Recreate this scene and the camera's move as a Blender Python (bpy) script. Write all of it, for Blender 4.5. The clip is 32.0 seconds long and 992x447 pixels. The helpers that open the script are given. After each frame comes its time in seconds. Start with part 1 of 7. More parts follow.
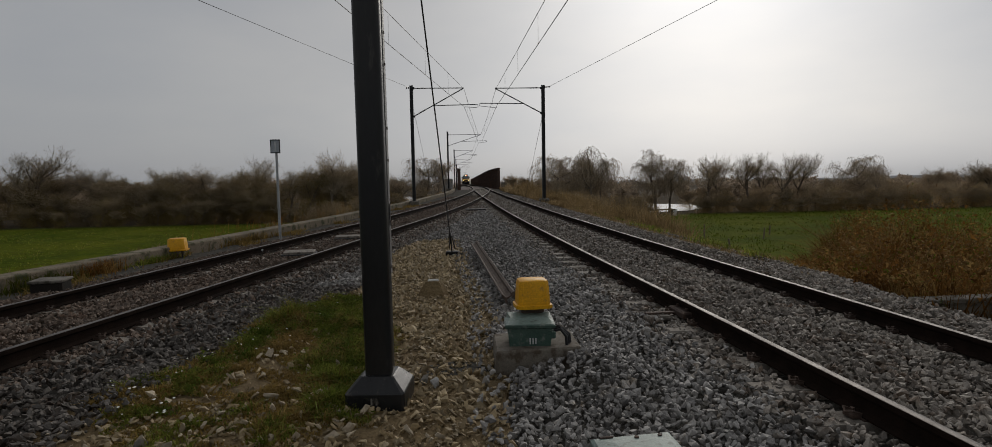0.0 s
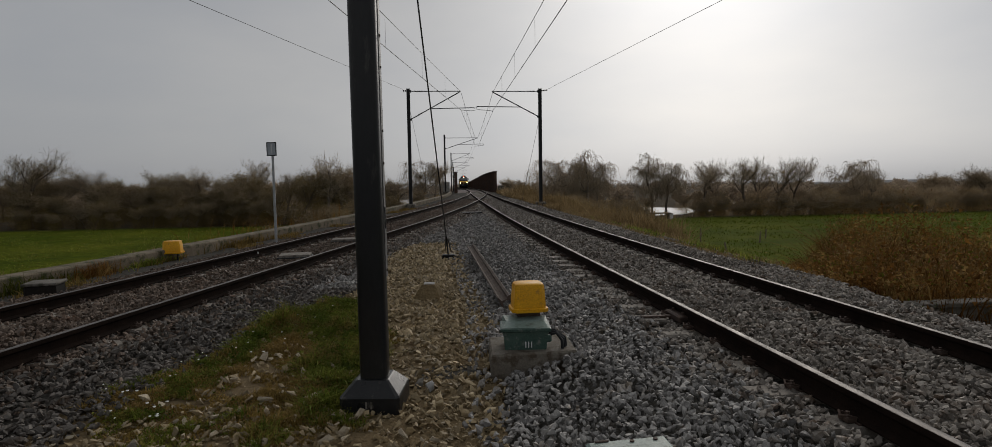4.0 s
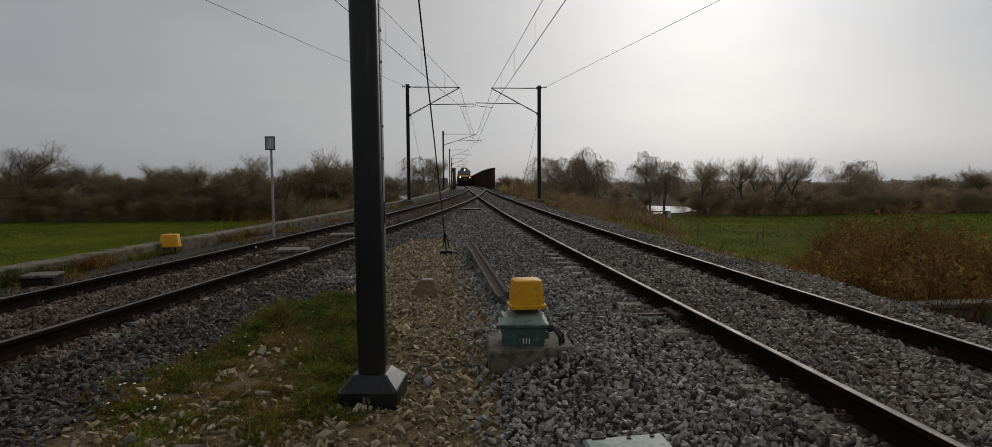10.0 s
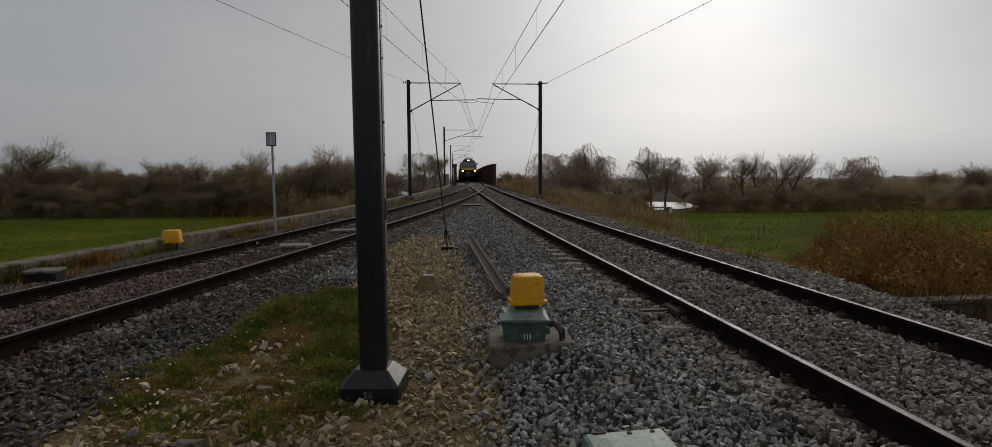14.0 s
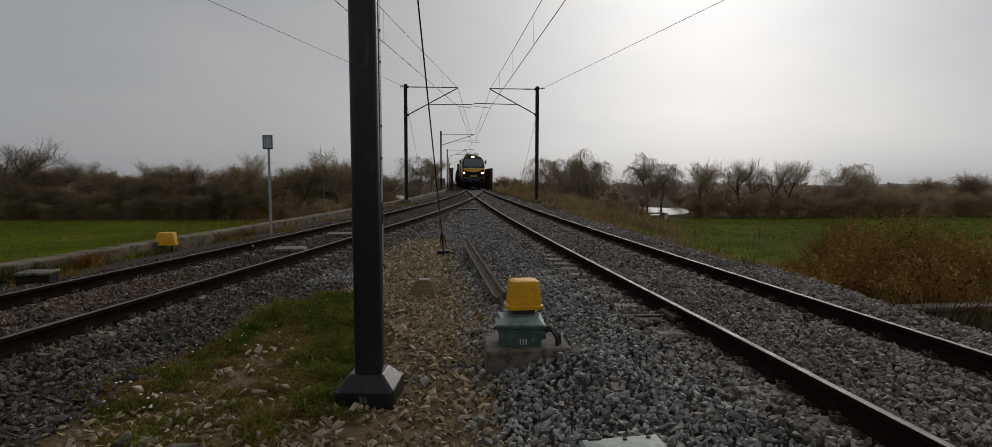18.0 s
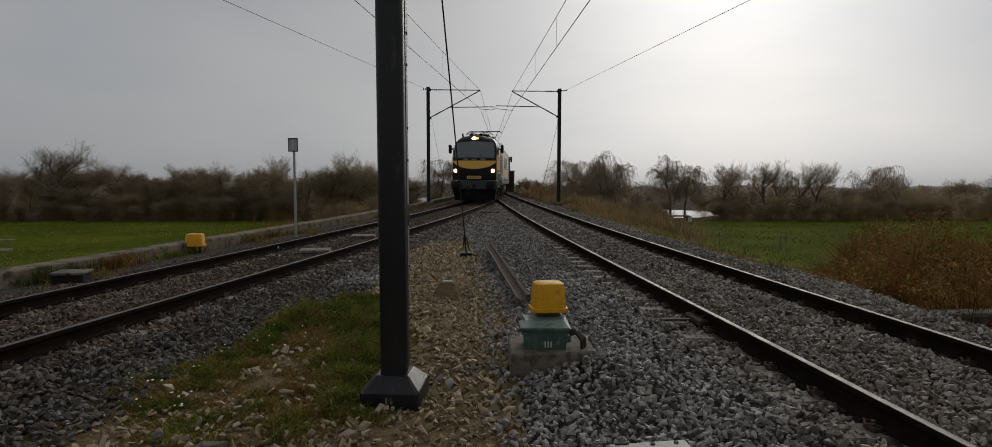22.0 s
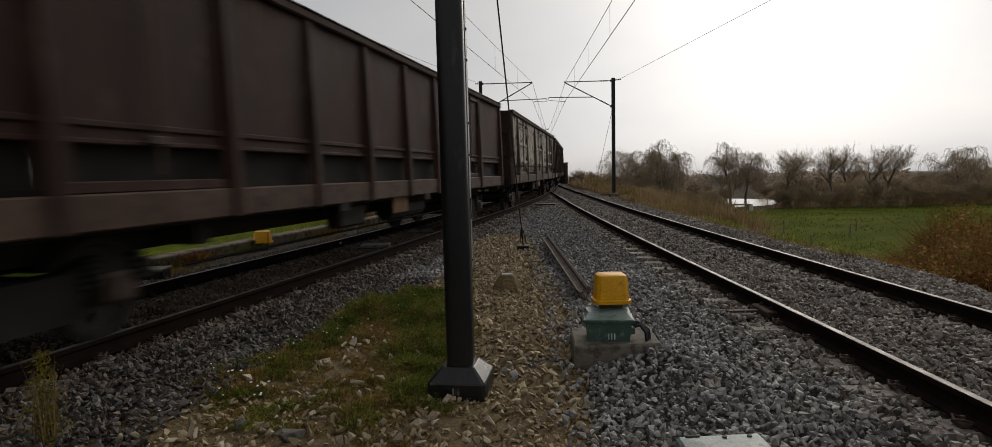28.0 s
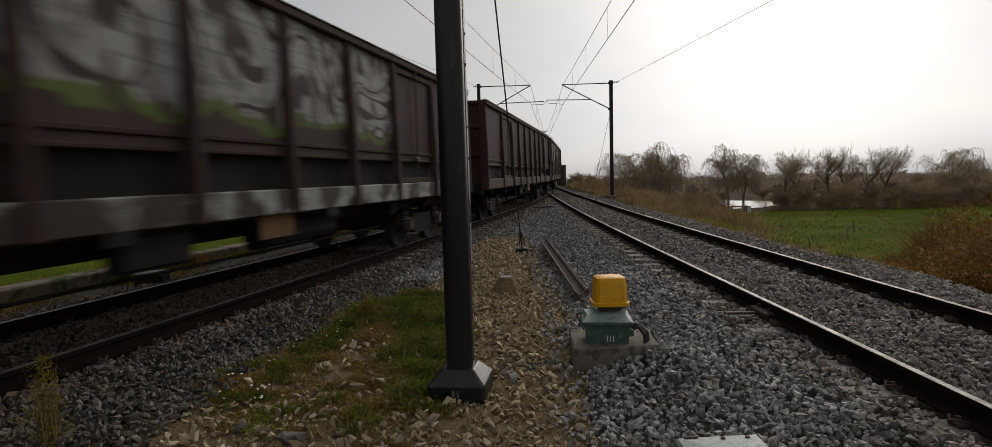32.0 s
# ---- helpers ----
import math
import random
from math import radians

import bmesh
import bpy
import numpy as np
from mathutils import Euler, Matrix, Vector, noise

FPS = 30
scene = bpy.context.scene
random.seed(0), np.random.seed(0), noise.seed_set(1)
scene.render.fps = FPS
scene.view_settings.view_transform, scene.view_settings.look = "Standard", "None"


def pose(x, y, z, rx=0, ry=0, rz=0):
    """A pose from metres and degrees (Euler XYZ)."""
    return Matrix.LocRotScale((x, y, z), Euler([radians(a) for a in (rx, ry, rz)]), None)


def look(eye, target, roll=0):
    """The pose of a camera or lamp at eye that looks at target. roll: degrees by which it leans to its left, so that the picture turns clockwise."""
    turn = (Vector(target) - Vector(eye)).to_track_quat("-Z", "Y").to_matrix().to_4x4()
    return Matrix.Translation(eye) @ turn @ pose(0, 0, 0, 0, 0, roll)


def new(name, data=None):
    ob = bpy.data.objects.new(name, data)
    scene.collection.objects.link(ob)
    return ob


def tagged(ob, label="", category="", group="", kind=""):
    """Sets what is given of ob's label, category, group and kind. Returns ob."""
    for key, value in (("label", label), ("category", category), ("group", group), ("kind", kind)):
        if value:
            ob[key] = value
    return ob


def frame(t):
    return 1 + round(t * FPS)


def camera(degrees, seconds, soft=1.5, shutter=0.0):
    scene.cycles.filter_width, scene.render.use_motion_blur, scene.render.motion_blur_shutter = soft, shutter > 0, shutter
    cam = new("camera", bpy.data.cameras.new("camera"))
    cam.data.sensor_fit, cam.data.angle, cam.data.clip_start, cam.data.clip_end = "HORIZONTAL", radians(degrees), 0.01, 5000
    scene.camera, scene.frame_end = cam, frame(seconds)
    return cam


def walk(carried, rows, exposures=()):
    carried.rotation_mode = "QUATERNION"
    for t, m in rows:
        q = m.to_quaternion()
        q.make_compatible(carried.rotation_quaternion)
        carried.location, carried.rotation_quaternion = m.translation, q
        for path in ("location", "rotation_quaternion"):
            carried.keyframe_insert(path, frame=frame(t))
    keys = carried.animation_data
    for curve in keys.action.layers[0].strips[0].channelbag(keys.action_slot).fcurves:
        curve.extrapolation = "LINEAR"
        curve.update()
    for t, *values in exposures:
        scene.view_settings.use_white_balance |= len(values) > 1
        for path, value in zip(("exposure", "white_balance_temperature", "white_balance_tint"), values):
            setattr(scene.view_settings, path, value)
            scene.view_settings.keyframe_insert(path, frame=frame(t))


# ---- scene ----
cam = camera(79.0, 32.0, soft=0.8, shutter=0.6)
# seconds, x, y, z, yaw, pitch, roll
PATH = [
    (0, 0.000, 0.000, 1.590, -3.90, -4.45, 1.00),
    (0.5, 0.004, 0.006, 1.588, -4.34, -4.65, 0.99),
    (1, 0.005, -0.007, 1.593, -4.59, -4.74, 0.93),
    (1.5, 0.005, 0.009, 1.584, -4.43, -4.90, 0.71),
    (2, 0.005, 0.007, 1.587, -4.13, -4.67, 0.95),
    (2.5, 0.006, 0.002, 1.593, -4.30, -4.27, 0.89),
    (3, 0.007, -0.008, 1.592, -4.27, -4.25, 0.91),
    (3.5, 0.010, 0.008, 1.589, -4.30, -4.17, 0.91),
    (5.5, -0.001, -0.004, 1.592, -3.64, -4.11, 0.56),
    (6, 0.002, 0.004, 1.590, -3.74, -3.99, 0.61),
    (6.5, 0.003, -0.009, 1.593, -3.62, -3.88, 0.64),
    (7, 0.004, -0.006, 1.590, -4.06, -3.94, 0.67),
    (7.5, 0.006, 0.008, 1.585, -3.77, -3.91, 0.60),
    (8, 0.001, -0.003, 1.591, -3.95, -4.61, 0.47),
    (8.5, 0.004, 0.013, 1.582, -4.14, -4.64, 0.49),
    (9, -0.001, 0.007, 1.585, -4.20, -4.59, 0.39),
    (9.5, -0.007, 0.002, 1.587, -4.30, -4.51, 0.20),
    (10, -0.002, 0.004, 1.587, -4.36, -4.46, 0.27),
    (10.5, -0.001, 0.005, 1.586, -4.50, -4.36, 0.28),
    (11, -0.000, -0.007, 1.590, -4.75, -4.17, 0.12),
    (11.5, 0.003, -0.004, 1.586, -4.97, -4.28, 0.27),
    (12, -0.001, 0.009, 1.584, -4.84, -4.62, 0.17),
    (12.5, 0.001, 0.013, 1.577, -4.34, -4.73, 0.31),
    (13, -0.002, 0.011, 1.578, -4.11, -4.64, 0.32),
    (13.5, 0.000, 0.005, 1.581, -4.19, -4.74, 0.36),
    (14, -0.002, -0.005, 1.587, -4.26, -4.84, 0.27),
    (14.5, -0.005, 0.002, 1.585, -3.96, -4.68, 0.56),
    (16.5, -0.010, 0.007, 1.585, -4.41, -4.27, -0.09),
    (17, -0.007, 0.020, 1.585, -4.50, -4.26, -0.06),
    (17.5, -0.007, 0.004, 1.588, -4.53, -4.44, -0.05),
    (18, -0.007, -0.003, 1.588, -4.60, -4.41, -0.15),
    (18.5, -0.003, 0.006, 1.582, -4.83, -4.38, -0.15),
    (19, -0.013, -0.010, 1.592, -4.56, -4.38, -0.24),
    (19.5, -0.009, 0.002, 1.585, -4.25, -4.49, -0.14),
    (20, -0.015, 0.005, 1.589, -3.90, -4.20, -0.14),
    (20.5, -0.026, 0.015, 1.587, -3.65, -4.08, -0.12),
    (21, -0.038, 0.009, 1.588, -2.77, -3.82, -0.14),
    (21.5, -0.038, -0.007, 1.591, -2.32, -3.79, -0.23),
    (22, -0.036, 0.007, 1.585, -2.56, -4.19, -0.14),
    (22.5, -0.034, -0.000, 1.587, -2.49, -4.41, -0.16),
    (23, -0.034, 0.005, 1.592, -2.55, -3.62, -0.44),
    (23.5, -0.039, 0.001, 1.581, -1.90, -4.18, -0.45),
    (24, -0.044, 0.013, 1.582, -1.83, -4.80, -0.20),
    (24.5, -0.046, 0.002, 1.589, -1.65, -5.16, -0.03),
    (25, -0.049, -0.005, 1.585, -0.73, -5.40, 0.38),
    (25.5, -0.057, -0.010, 1.587, 0.57, -5.49, 0.78),
    (26, -0.072, 0.005, 1.584, 2.13, -4.83, 1.04),
    (26.5, -0.081, -0.017, 1.587, 3.04, -4.81, 0.83),
    (28.5, -0.100, -0.013, 1.586, 2.21, -4.81, 1.36),
    (29, -0.097, -0.016, 1.593, 2.06, -4.77, 1.37),
    (29.5, -0.086, -0.007, 1.588, 1.85, -4.73, 1.61),
    (30, -0.092, -0.003, 1.588, 1.63, -4.83, 1.66),
    (30.5, -0.090, -0.000, 1.588, 1.67, -4.79, 1.56),
    (31, -0.094, -0.012, 1.587, 2.33, -4.70, 1.75),
    (31.5, -0.101, -0.030, 1.589, 2.21, -4.37, 1.61),
    (32, -0.103, -0.040, 1.593, 2.27, -4.58, 1.43),
]
EXPOSURE = [(0, 0.07, 6750, 10), (23.5, 0.07, 6750, 10), (25.0, 0.30, 6900, 11), (26.0, 0.45, 6900, 11), (32, 0.45, 6900, 11)]
walk(cam, [(t, pose(x, y, z, 90 + p, r, w)) for t, x, y, z, w, p, r in PATH], EXPOSURE)

# ---- light ----
SUN_AZ, SUN_EL = 24.0, 28.0          # degrees clockwise from +y, above the horizon
world = bpy.data.worlds.new("overcast_sky")
scene.world = world
world.use_nodes = True
nt = world.node_tree
nt.nodes.clear()
w_out = nt.nodes.new("ShaderNodeOutputWorld")
w_bg = nt.nodes.new("ShaderNodeBackground")
w_sky = nt.nodes.new("ShaderNodeTexSky")
w_sky.sky_type = "NISHITA"
w_sky.sun_disc = False
w_sky.sun_elevation = radians(SUN_EL)
w_sky.sun_rotation = radians(SUN_AZ)
w_sky.dust_density = 3.0
w_sky.air_density = 1.0
w_tilt = nt.nodes.new("ShaderNodeMapping")
w_tilt.inputs["Rotation"].default_value = (0.013, 0, 0)      # the far land lies a little below the line
w_hsv = nt.nodes.new("ShaderNodeHueSaturation")
w_hsv.inputs["Saturation"].default_value = 0.22
# cloud layer: soft grey billows over the whole sky
w_tc = nt.nodes.new("ShaderNodeTexCoord")
w_map = nt.nodes.new("ShaderNodeMapping")
w_map.inputs["Scale"].default_value = (1.2, 1.2, 3.2)
w_noise = nt.nodes.new("ShaderNodeTexNoise")
w_noise.inputs["Scale"].default_value = 1.7
w_noise.inputs["Detail"].default_value = 5.0
w_noise.inputs["Roughness"].default_value = 0.5
w_ramp = nt.nodes.new("ShaderNodeValToRGB")
w_ramp.color_ramp.elements[0].position, w_ramp.color_ramp.elements[1].position = 0.3, 0.72
w_ramp.color_ramp.elements[0].color = (0.82, 0.85, 0.90, 1)
w_ramp.color_ramp.elements[1].color = (1.0, 1.0, 1.0, 1)
w_cloud = nt.nodes.new("ShaderNodeMix")
w_cloud.data_type = "RGBA"
w_cloud.inputs[0].default_value = 0.83          # share of the even cloud deck
w_cloud.inputs[7].default_value = (2.48, 2.58, 2.74, 1)
w_mul = nt.nodes.new("ShaderNodeMix")
w_mul.data_type, w_mul.blend_type = "RGBA", "MULTIPLY"
w_mul.inputs[0].default_value = 1.0
L = nt.links.new
L(w_tc.outputs["Generated"], w_map.inputs["Vector"])
L(w_tc.outputs["Generated"], w_tilt.inputs["Vector"])
L(w_tilt.outputs["Vector"], w_sky.inputs["Vector"])
L(w_map.outputs["Vector"], w_noise.inputs["Vector"])
L(w_noise.outputs["Fac"], w_ramp.inputs["Fac"])
L(w_sky.outputs["Color"], w_hsv.inputs["Color"])
L(w_hsv.outputs["Color"], w_cloud.inputs[6])
L(w_cloud.outputs[2], w_mul.inputs[6])
L(w_ramp.outputs["Color"], w_mul.inputs[7])
L(w_mul.outputs[2], w_bg.inputs["Color"])
w_bg.inputs["Strength"].default_value = 0.118
L(w_bg.outputs["Background"], w_out.inputs["Surface"])

sun = new("sun", bpy.data.lights.new("sun", "SUN"))
sun.data.energy, sun.data.angle, sun.data.color = 0.72, radians(35), (1.0, 0.96, 0.9)
sun.matrix_world = look((30, 40, 30), (30 - math.sin(radians(SUN_AZ)), 40 - math.cos(radians(SUN_AZ)), 30 - math.tan(radians(SUN_EL))))

# ---- materials ----
MATS = {}


def mat(name, c1, c2=None, rough=0.8, scale=3.0, bump=0.3, bscale=60.0, metal=0.0, vary=0.0, spec=0.3, lo=0.35, hi=0.7, c3=None, c3_amount=0.5, stretch=(1, 1, 1), dist=0.01, island=True, thin=0.0):
    """A surface with large blotches from c1 to c2, fine grain, bump, and, with vary, brightness by object and island; c3: stains."""
    m = bpy.data.materials.new(name)
    m.use_nodes = True
    t = m.node_tree
    b = t.nodes["Principled BSDF"]
    link = t.links.new
    co = t.nodes.new("ShaderNodeTexCoord")
    mp = t.nodes.new("ShaderNodeMapping")
    mp.inputs["Scale"].default_value = stretch
    link(co.outputs["Object"], mp.inputs["Vector"])
    c2 = c2 or tuple(v * 0.75 for v in c1)
    n1 = t.nodes.new("ShaderNodeTexNoise")
    n1.inputs["Scale"].default_value, n1.inputs["Detail"].default_value = scale, 6
    link(mp.outputs["Vector"], n1.inputs["Vector"])
    r1 = t.nodes.new("ShaderNodeValToRGB")
    r1.color_ramp.elements[0].position, r1.color_ramp.elements[1].position = lo, hi
    r1.color_ramp.elements[0].color, r1.color_ramp.elements[1].color = (*c1, 1), (*c2, 1)
    link(n1.outputs["Fac"], r1.inputs["Fac"])
    col = r1.outputs["Color"]
    n2 = t.nodes.new("ShaderNodeTexNoise")
    n2.inputs["Scale"].default_value, n2.inputs["Detail"].default_value = bscale, 4
    link(mp.outputs["Vector"], n2.inputs["Vector"])
    if c3:
        n3 = t.nodes.new("ShaderNodeTexNoise")
        n3.inputs["Scale"].default_value, n3.inputs["Detail"].default_value, n3.inputs["Roughness"].default_value = scale * 2.7, 8, 0.65
        link(mp.outputs["Vector"], n3.inputs["Vector"])
        r3 = t.nodes.new("ShaderNodeValToRGB")
        r3.color_ramp.elements[0].position, r3.color_ramp.elements[1].position = 0.62 - c3_amount * 0.3, 0.72 - c3_amount * 0.25
        link(n3.outputs["Fac"], r3.inputs["Fac"])
        mx = t.nodes.new("ShaderNodeMix")
        mx.data_type = "RGBA"
        mx.inputs[7].default_value = (*c3, 1)
        link(r3.outputs["Color"], mx.inputs[0])
        link(col, mx.inputs[6])
        col = mx.outputs[2]
    g = t.nodes.new("ShaderNodeMapRange")
    g.inputs[1].default_value, g.inputs[2].default_value, g.inputs[3].default_value, g.inputs[4].default_value = 0.3, 0.7, 0.82, 1.16
    link(n2.outputs["Fac"], g.inputs[0])
    fac = g.outputs[0]
    if vary:
        src = []
        oi = t.nodes.new("ShaderNodeObjectInfo")
        src.append(oi.outputs["Random"])
        if island:
            ge = t.nodes.new("ShaderNodeNewGeometry")
            src.append(ge.outputs["Random Per Island"])
        for s in src:
            v = t.nodes.new("ShaderNodeMapRange")
            v.inputs[3].default_value, v.inputs[4].default_value = 1 - vary, 1 + vary
            link(s, v.inputs[0])
            mu = t.nodes.new("ShaderNodeMath")
            mu.operation = "MULTIPLY"
            link(fac, mu.inputs[0])
            link(v.outputs[0], mu.inputs[1])
            fac = mu.outputs[0]
    mv = t.nodes.new("ShaderNodeMix")
    mv.data_type, mv.blend_type = "RGBA", "MULTIPLY"
    mv.inputs[0].default_value = 1
    link(col, mv.inputs[6])
    link(fac, mv.inputs[7])
    link(mv.outputs[2], b.inputs["Base Color"])
    rr = t.nodes.new("ShaderNodeMapRange")
    rr.inputs[3].default_value, rr.inputs[4].default_value = max(0.03, rough - 0.12), min(1, rough + 0.12)
    link(n1.outputs["Fac"], rr.inputs[0])
    link(rr.outputs[0], b.inputs["Roughness"])
    b.inputs["Metallic"].default_value = metal
    b.inputs["Specular IOR Level"].default_value = spec
    if bump:
        bp = t.nodes.new("ShaderNodeBump")
        bp.inputs["Strength"].default_value, bp.inputs["Distance"].default_value = bump, dist
        link(n2.outputs["Fac"], bp.inputs["Height"])
        link(bp.outputs["Normal"], b.inputs["Normal"])
    if thin:                                   # leaves and blades let light through
        tr = t.nodes.new("ShaderNodeBsdfTranslucent")
        link(mv.outputs[2], tr.inputs["Color"])
        ms = t.nodes.new("ShaderNodeMixShader")
        ms.inputs[0].default_value = thin
        link(b.outputs[0], ms.inputs[1])
        link(tr.outputs[0], ms.inputs[2])
        link(ms.outputs[0], t.nodes["Material Output"].inputs["Surface"])
    MATS[name] = m
    return m


def glow(name, colour, strength):
    m = bpy.data.materials.new(name)
    m.use_nodes = True
    b = m.node_tree.nodes["Principled BSDF"]
    b.inputs["Base Color"].default_value = (*colour, 1)
    b.inputs["Emission Color"].default_value = (*colour, 1)
    b.inputs["Emission Strength"].default_value = strength
    MATS[name] = m
    return m


def shiny(name, colour, rough=0.08, metal=0.0, trans=0.0):
    m = bpy.data.materials.new(name)
    m.use_nodes = True
    b = m.node_tree.nodes["Principled BSDF"]
    b.inputs["Base Color"].default_value = (*colour, 1)
    b.inputs["Roughness"].default_value, b.inputs["Metallic"].default_value = rough, metal
    b.inputs["Transmission Weight"].default_value = trans
    MATS[name] = m
    return m


mat("ballast_stone", (0.156, 0.148, 0.138), (0.295, 0.281, 0.263), rough=0.6, scale=1.6, bump=0.4, bscale=90, vary=0.52, c3=(0.17, 0.14, 0.105), c3_amount=0.2, spec=0.3)
mat("ballast_track", (0.15, 0.131, 0.111), (0.29, 0.259, 0.222), rough=0.65, scale=1.6, bump=0.3, bscale=90, vary=0.52, c3=(0.12, 0.085, 0.06), c3_amount=0.35, spec=0.3)
mat("block_concrete", (0.125, 0.107, 0.083), (0.20, 0.178, 0.146), rough=0.85, scale=4, bump=0.4, bscale=60, c3=(0.085, 0.065, 0.045), c3_amount=0.45)
mat("ballast_left", (0.115, 0.10, 0.086), (0.22, 0.195, 0.17), rough=0.65, scale=1.6, bump=0.35, bscale=90, vary=0.5, c3=(0.12, 0.085, 0.06), c3_amount=0.3, spec=0.25)
mat("ballast_rusty", (0.09, 0.066, 0.05), (0.16, 0.122, 0.095), rough=0.7, scale=1.6, bump=0.4, bscale=90, vary=0.4, c3=(0.11, 0.07, 0.048), c3_amount=0.35, spec=0.2)
mat("wall_old", (0.15, 0.122, 0.088), (0.235, 0.192, 0.142), rough=0.9, scale=1.1, bump=0.5, bscale=30, c3=(0.05, 0.055, 0.025), c3_amount=0.45, spec=0.15)
mat("path_stone", (0.36, 0.265, 0.14), (0.58, 0.455, 0.27), rough=0.65, scale=2.2, bump=0.3, bscale=80, vary=0.45, spec=0.35)
mat("pale_pebble", (0.38, 0.32, 0.23), (0.28, 0.23, 0.16), rough=0.7, scale=3, bump=0.3, bscale=80, vary=0.4, spec=0.3)
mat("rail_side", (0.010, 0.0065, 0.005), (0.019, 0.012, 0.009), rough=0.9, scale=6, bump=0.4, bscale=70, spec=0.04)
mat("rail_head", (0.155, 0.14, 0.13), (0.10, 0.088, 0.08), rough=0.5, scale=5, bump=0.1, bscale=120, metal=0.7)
mat("rusty_rail", (0.055, 0.037, 0.029), (0.11, 0.08, 0.063), rough=0.75, scale=7, bump=0.4, bscale=90, spec=0.2)
mat("sleeper_concrete", (0.19, 0.168, 0.142), (0.27, 0.24, 0.205), rough=0.85, scale=5, bump=0.4, bscale=90, vary=0.2, c3=(0.10, 0.085, 0.07), c3_amount=0.4)
mat("clip_steel", (0.05, 0.035, 0.03), (0.09, 0.06, 0.045), rough=0.7, scale=9, bump=0.3, metal=0.4)
mat("concrete", (0.12, 0.108, 0.09), (0.20, 0.18, 0.155), rough=0.9, scale=2.5, bump=0.4, bscale=45, c3=(0.055, 0.05, 0.038), c3_amount=0.5)
mat("concrete_pale", (0.40, 0.39, 0.37), (0.32, 0.31, 0.29), rough=0.88, scale=2.5, bump=0.3, bscale=45, c3=(0.2, 0.19, 0.17), c3_amount=0.4)
mat("black_paint", (0.009, 0.0092, 0.0098), (0.017, 0.017, 0.0172), rough=0.33, scale=3, bump=0.12, bscale=40, c3=(0.05, 0.046, 0.042), c3_amount=0.12, spec=0.32, stretch=(1, 1, 0.25))
mat("bitumen", (0.010, 0.0102, 0.011), (0.019, 0.019, 0.0195), rough=0.3, scale=6, bump=0.25, bscale=30, c3=(0.07, 0.062, 0.052), c3_amount=0.15, spec=0.35)
mat("mast_steel", (0.02, 0.021, 0.023), (0.035, 0.035, 0.035), rough=0.55, scale=3, bump=0.2, bscale=50)
mat("galvanised", (0.40, 0.41, 0.42), (0.30, 0.31, 0.32), rough=0.45, scale=6, bump=0.15, bscale=70, metal=0.7)
mat("strip_grey", (0.20, 0.195, 0.19), (0.13, 0.125, 0.12), rough=0.5, scale=3, bump=0.15, bscale=70, metal=0.3, stretch=(1, 1, 0.3))
mat("arm_steel", (0.10, 0.105, 0.11), (0.15, 0.15, 0.155), rough=0.5, scale=5, bump=0.1, metal=0.6)
mat("wire", (0.05, 0.05, 0.055), (0.08, 0.075, 0.07), rough=0.5, scale=5, bump=0, metal=0.5)
mat("insulator", (0.035, 0.025, 0.022), rough=0.25, scale=5, bump=0)
mat("yellow_plastic", (0.74, 0.37, 0.008), (0.64, 0.30, 0.008), rough=0.45, scale=6, bump=0.1, bscale=80, c3=(0.45, 0.22, 0.03), c3_amount=0.12)
mat("green_enamel", (0.05, 0.092, 0.073), (0.075, 0.12, 0.10), rough=0.4, scale=7, bump=0.15, bscale=70, c3=(0.16, 0.18, 0.16), c3_amount=0.22)
mat("lid_enamel", (0.17, 0.235, 0.205), (0.23, 0.29, 0.265), rough=0.45, scale=7, bump=0.15, bscale=70, c3=(0.11, 0.14, 0.12), c3_amount=0.3)
mat("rubber", (0.015, 0.015, 0.016), rough=0.6, scale=9, bump=0.1)
mat("soil", (0.135, 0.094, 0.048), (0.21, 0.155, 0.085), rough=0.95, scale=2.0, bump=0.8, bscale=30, dist=0.03, spec=0.15)
mat("grass_blade", (0.10, 0.16, 0.012), (0.18, 0.215, 0.03), rough=0.75, scale=2.3, bump=0, vary=0.35, c3=(0.2, 0.14, 0.05), c3_amount=0.3, spec=0.02, thin=0.35)
mat("turf_green", (0.075, 0.11, 0.016), (0.175, 0.185, 0.034), rough=0.75, scale=2.3, bump=0, vary=0.55, c3=(0.2, 0.16, 0.045), c3_amount=0.4, spec=0.05, thin=0.35)
mat("turf_brown", (0.27, 0.18, 0.055), (0.155, 0.105, 0.034), rough=0.8, scale=2.0, bump=0, vary=0.45, c3=(0.3, 0.2, 0.08), c3_amount=0.3, spec=0.12, thin=0.35)
mat("weed_leaf", (0.26, 0.21, 0.04), (0.2, 0.19, 0.035), rough=0.75, scale=3, bump=0, vary=0.4, spec=0.05, thin=0.35)
mat("dry_grass", (0.25, 0.175, 0.085), (0.15, 0.10, 0.046), rough=0.85, scale=0.7, bump=0, vary=0.35, c3=(0.30, 0.22, 0.12), c3_amount=0.4, spec=0.1, thin=0.4)
mat("reed_brown", (0.40, 0.185, 0.042), (0.10, 0.045, 0.014), rough=0.85, scale=0.5, bump=0, vary=0.55, c3=(0.44, 0.28, 0.10), c3_amount=0.42, spec=0.1, thin=0.25)
mat("white_petal", (0.75, 0.75, 0.70), (0.7, 0.68, 0.6), rough=0.7, scale=5, bump=0)
